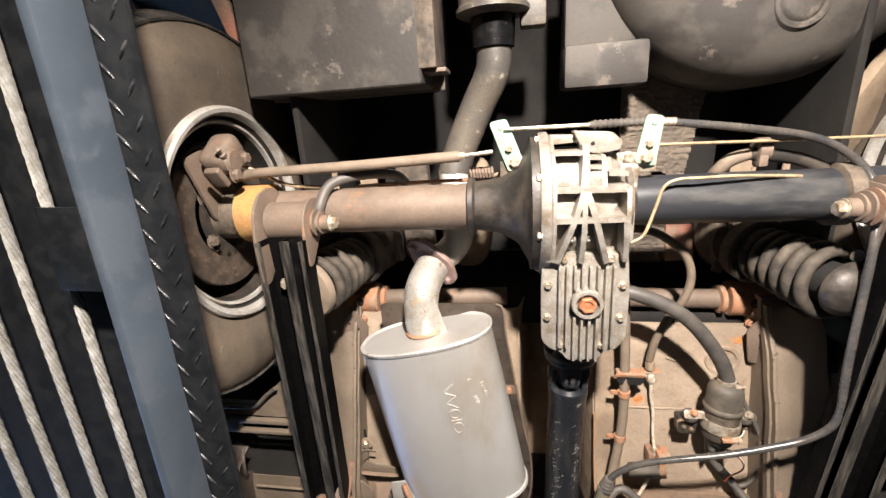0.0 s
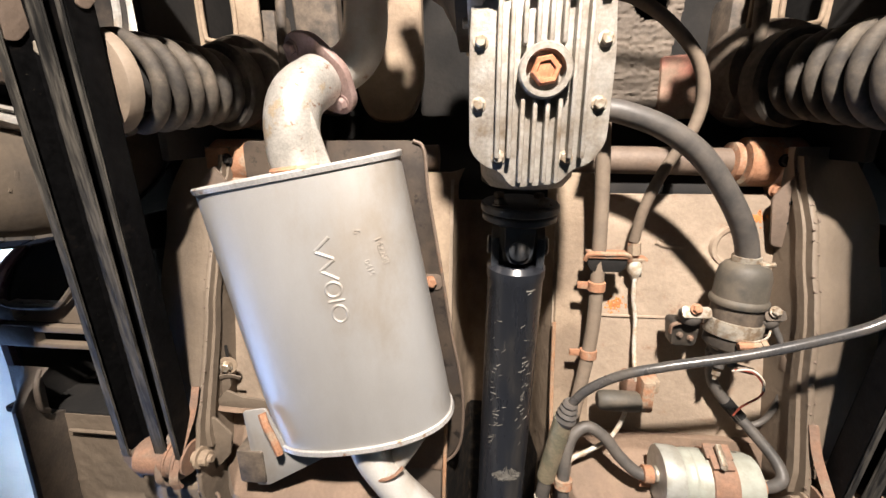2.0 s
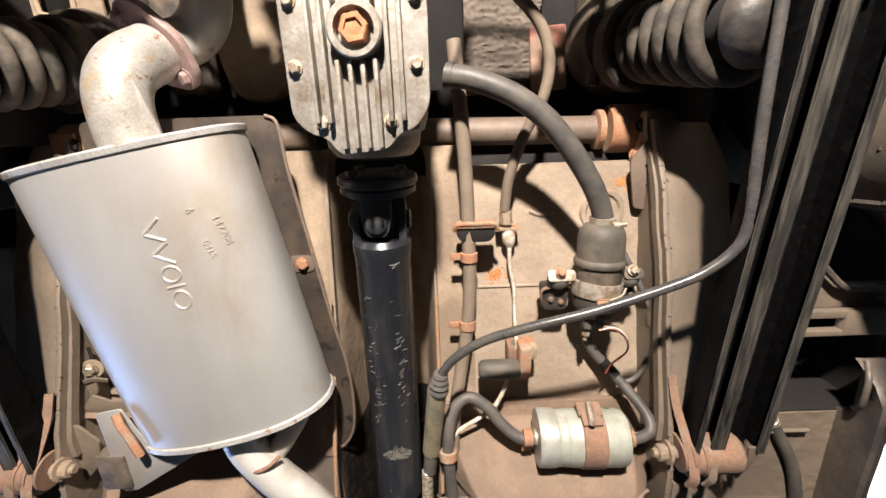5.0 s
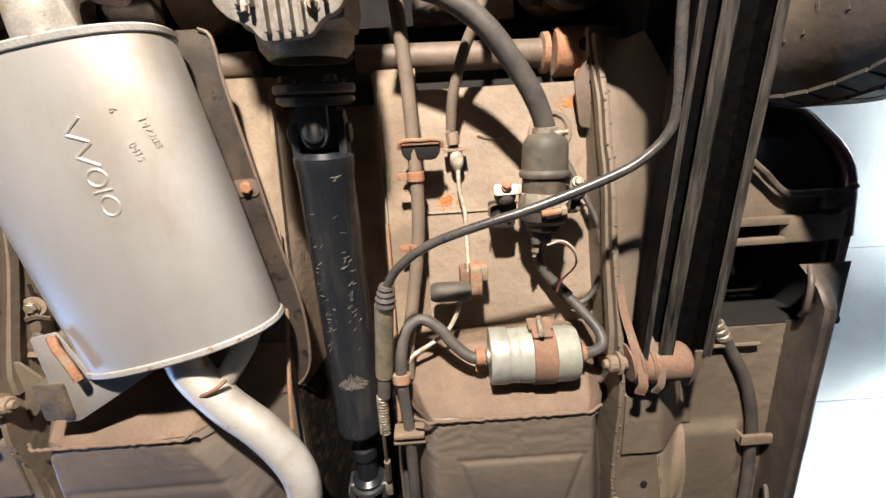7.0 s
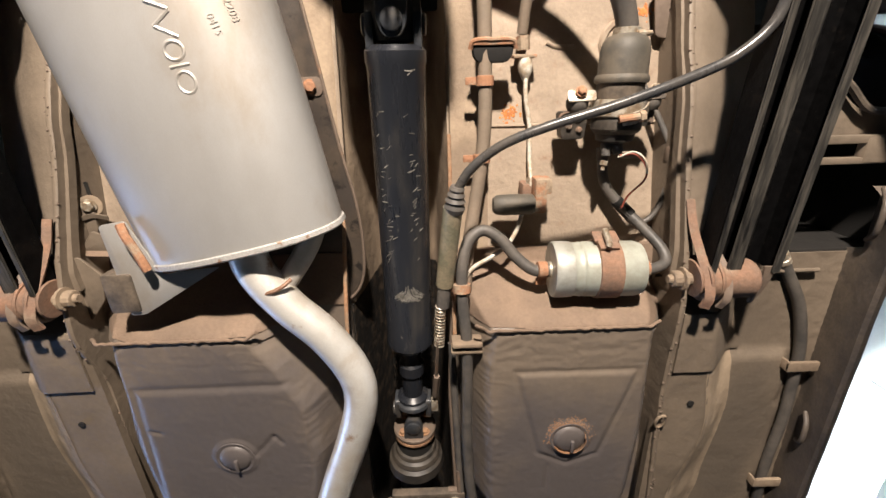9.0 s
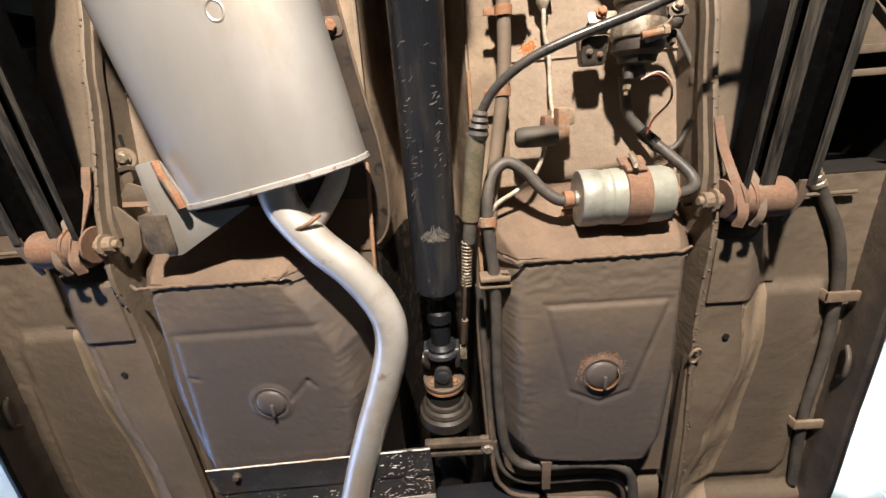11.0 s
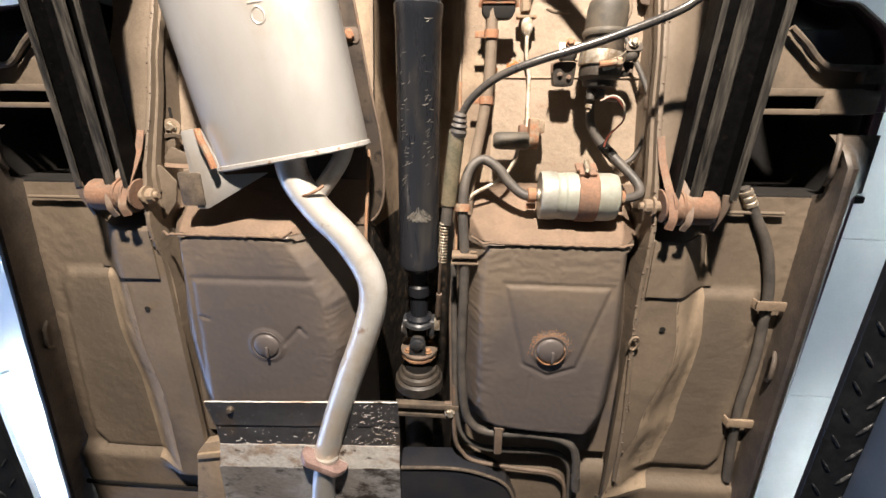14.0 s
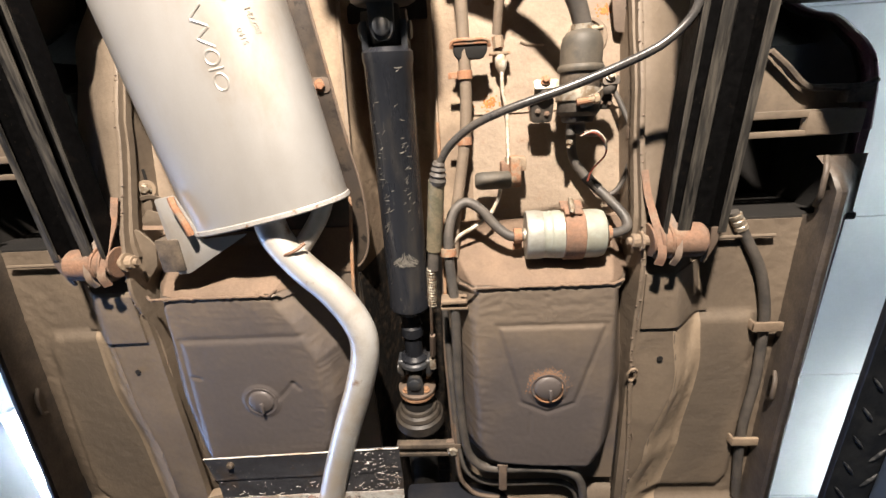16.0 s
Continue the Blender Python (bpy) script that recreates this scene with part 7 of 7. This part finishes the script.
part("body", lathe([(0.0, 0.0), (0.009, 0.0), (0.0125, 0.004), (0.0135, 0.012), (0.0135, 0.05), (0.011, 0.054), (0.0, 0.054)], aim((0.152, 0.966, 1.808), (1, 0, 0)), 24), pump_plastic, v, "dusty brown valve body")
part("bracket", box((0.213, 0.955, 1.815), (0.016, 0.045, 0.03), 0.004), rusty, v, "rusty lump of a bracket")
part("bracket", box((0.222, 0.945, 1.825), (0.016, 0.02, 0.03), 0.004), rusty, v)
part("union_nut", lathe([(0.007, 0), (0.007, 0.012)], aim((0.206, 0.936, 1.832), (0, 1, -0.3)), 6), zinc, v)
part("union_nut", lathe([(0.006, 0), (0.006, 0.012)], aim((0.192, 0.968, 1.815), (0, 0.5, -1)), 6), zinc, v)
part("foot", box((0.208, 0.958, 1.838), (0.03, 0.03, 0.03), 0.004), rusty_dark, v)

# pump wiring
line("wire_loom", "black wire loom looping beside the floor rail", "wire", [(0.326, 0.975, 1.826), (0.338, 0.994, 1.820), (0.354, 1.000, 1.82), (0.369, 0.992, 1.82), (0.381, 0.968, 1.822), (0.388, 0.935, 1.826), (0.388, 0.91, 1.828), (0.374, 0.872, 1.842), (0.357, 0.835, 1.856), (0.340, 0.797, 1.87)], 0.0040, rubber, 8, 10, "wires")
line("wire", "thin red wire at the fuel pump", "wire", [(0.306, 0.905, 1.797), (0.322, 0.903, 1.790), (0.336, 0.918, 1.788), (0.337, 0.935, 1.79), (0.322, 0.955, 1.795), (0.318, 0.972, 1.80)], 0.0013, red_wire, 8, 8, "wires")
line("wire", "thin pale wire at the fuel pump", "wire", [(0.304, 0.907, 1.798), (0.320, 0.900, 1.790), (0.333, 0.910, 1.786), (0.338, 0.926, 1.788)], 0.0013, white_wire, 8, 8, "wires")
t = thing("hose_tape", (0.330, 0.979, 1.825), "black tape wound round the joint of hose and wires", "tape")
part("winding", sweep([(0.322, 0.970, 1.828), (0.330, 0.979, 1.825), (0.340, 0.989, 1.817)], 0.0082, 4, 14), deep_black, t)
t = thing("wire_clip", (0.390, 0.909, 1.83), "brown folded clip holding the wire at the rail", "clip", "hose clips")
part("clip", box((0.390, 0.909, 1.826), (0.022, 0.020, 0.012), 0.003), dusty_steel, t)
part("tongue", box((0.392, 0.898, 1.822), (0.018, 0.004, 0.012), 0.001), dusty_steel, t)

# hose along the sill
sill_run = [(0.535, 1.03, 1.80), (0.562, 1.075, 1.797), (0.589, 1.125, 1.794), (0.608, 1.19, 1.793), (0.615, 1.25, 1.793), (0.620, 1.33, 1.793), (0.617, 1.42, 1.793), (0.622, 1.50, 1.793), (0.634, 1.60, 1.793)]
t = thing("sill_hose", sill_run[0], "dark dusty rubber hose running along the sill", "hose", "hoses")
part("hose", sweep(sill_run, 0.0078, 8, 14), rubber, t, "", 60)
part("collar", lathe([(0.008, 0), (0.0098, 0.001), (0.0098, 0.006), (0.0088, 0.007), (0.0088, 0.010), (0.0098, 0.011), (0.0098, 0.016), (0.0088, 0.017), (0.0088, 0.020), (0.0098, 0.021), (0.0098, 0.027), (0.008, 0.028)], aim((0.538, 1.034, 1.7998), (0.50, 0.86, -0.05)), 20), zinc, t, "ribbed metal hose end")
for y, x in ((1.219, 0.611), (1.455, 0.618)):
    t = thing("sill_clip", (x, y, 1.79), "brown sheet clip over the sill hose", "clip", "hose clips")
    part("clip", box((x, y, 1.782), (0.046, 0.016, 0.006), 0.002), undercoat, t)
    part("side", box((x - 0.021, y, 1.79), (0.004, 0.016, 0.02), 0.001), undercoat, t)
b_ = thing("rail_ring", (0.385, 1.27, 1.745), "small wire ring hooked on the floor flange", "ring")
part("ring", sweep([(0.389 + 0.007 * math.sin(a), 1.275 + 0.014 * math.cos(a), 1.742 + 0.004 * math.cos(a)) for a in (2 * math.pi * k / 20 for k in range(21))], 0.0021, 1, 8), undercoat, b_)

# gearbox bracket and front beam
g = thing("gearbox_bracket", (0.05, 1.455, 1.776), "dark gearbox cross bracket with a bolt", "bracket")
part("bar", box((0.050, 1.447, 1.778), (0.12, 0.010, 0.014), 0.002), old_black, g)
part("bar", box((0.045, 1.470, 1.782), (0.13, 0.008, 0.014), 0.002), old_black, g)
part("end_plate", box((0.094, 1.457, 1.780), (0.024, 0.034, 0.010), 0.003), dusty_steel, g)
part("bolt", bolt((0.094, 1.457, 1.775), (0, 0, -1), 0.008), zinc, g)
part("stay", sweep([(0.098, 1.10, 1.80), (0.092, 1.25, 1.80), (0.094, 1.35, 1.795), (0.097, 1.445, 1.785)], 0.0045, 6, 8), dusty_steel, g)
smooth_black = material("smooth_blue_black_paint", (0.018, 0.020, 0.026), (0.03, 0.03, 0.034), 0.4, 12, 0.38, 0, 0.04, 260)
fb = thing("front_crossmember", (0.13, 1.6, 1.75), "glossy black crossmember ahead of the footwell pan", "crossmember")
edge = [(-0.003, 1.568), (0.100, 1.562), (0.160, 1.573), (0.205, 1.598), (0.230, 1.66)]
part("beam", prism(rounded([*edge, (0.235, 1.86), (-0.003, 1.86)], 0.012), 0.05, Matrix.Translation((0, 0, 1.747)), 0.004), smooth_black, fb)
part("edge_lip", sweep([(x, y + 0.002, 1.746) for x, y in edge], 0.0035, 6, 8), old_black, fb, "dusty folded edge")
t = thing("bracket_bolt", (-0.376, 0.95, 1.82), "pale bolt in a dusty rail bracket beside the silencer", "bracket")
part("bolt", bolt((-0.372, 0.952, 1.815), (0.3, 0, -1), 0.0062), zinc, t)
part("washer", lathe([(0.004, 0), (0.0135, 0.0005), (0.0135, 0.0025), (0.004, 0.003)], aim((-0.372, 0.952, 1.819), (0.3, 0, -1)), 24), undercoat, t)
part("keyhole", prism(rounded([(-0.0025, -0.012), (0.0025, -0.012), (0.0025, 0.012), (-0.0025, 0.012)], 0.002), 0.001, Matrix.Translation((-0.373, 0.934, 1.8225)), 0), deep_black, t, "dark slot")
part("bracket", prism(rounded([(-0.392, 0.955), (-0.380, 0.950), (-0.366, 0.960), (-0.368, 0.985), (-0.385, 1.000), (-0.394, 0.99)], 0.004), 0.004, Matrix.Translation((0, 0, 1.812)), 0.001), side_coat, t)
part("tongue", ribbon([(-0.385, 0.968, 1.808), (-0.368, 0.964, 1.810), (-0.350, 0.968, 1.812)], (0, 1, 0.3), 0.006, 0.002), side_coat, t)
shelf = part("shelf", prism(rounded([(-0.392, 1.010), (-0.368, 0.982), (-0.345, 0.992), (-0.300, 0.996), (-0.300, 1.012)], 0.004), 0.004, Matrix.Translation((0, 0, 1.800)), 0.001), side_coat, t, "brown sheet shelf")
part("shelf_edge", ribbon([(-0.392, 1.011, 1.798), (-0.345, 1.013, 1.798), (-0.300, 1.013, 1.799)], (0, 1, -0.6), 0.007, 0.002), shoulder_dust, shelf, "pinkish dusty front edge")
part("cheek", prism(rounded([(-0.384, 1.008), (-0.371, 1.008), (-0.349, 1.034), (-0.357, 1.068), (-0.384, 1.098), (-0.389, 1.06)], 0.004), 0.004, Matrix.Translation((0, 0, 1.772)), 0.001), side_coat, t, "brown cheek plate beside the bush bolt")

# sheet brackets above the spring tops, each with an oblong hole
for s in (-1, 1):
    t = thing("tower_bracket", (s * 0.39, 0.48, 1.94), "dusty sheet bracket with an oblong hole above the spring", "bracket", "tower brackets")
    x = s * 0.385
    for dx, w in ((-0.042, 0.036), (0.042, 0.036)):
        part("side_plate", box((x + dx, 0.46, 1.945), (w, 0.13, 0.006), 0.002), undercoat, t)
    part("cross_plate", box((x, 0.512, 1.945), (0.05, 0.028, 0.006), 0.002), undercoat, t)
    part("hole_rim", sweep([(x - 0.024, 0.42, 1.940), (x - 0.024, 0.485, 1.940), (x - 0.016, 0.497, 1.940), (x + 0.016, 0.497, 1.940), (x + 0.024, 0.485, 1.940), (x + 0.024, 0.42, 1.940)], 0.0035, 4, 8), undercoat, t)
line("body_strap", "flat dark strap hanging beside the spring", "strap", [(0.327, 0.44, 1.925), (0.333, 0.53, 1.93), (0.318, 0.61, 1.93)], 0.009, old_black, 6, 10)
line("body_strap", "thin grey rod hanging behind the silencer flange", "strap", [(-0.285, 0.44, 1.93), (-0.290, 0.52, 1.93), (-0.290, 0.58, 1.93)], 0.007, old_black, 6, 10)

t = thing("floor_groove", (0.248, 0.775, 1.886), "short pressed groove in the pale floor panel", "pressing")
part("groove", sweep([(0.230, 0.770, 1.8885), (0.240, 0.7745, 1.888), (0.252, 0.776, 1.888), (0.266, 0.776, 1.888)], 0.0030, 4, 8), floor_paint, t)
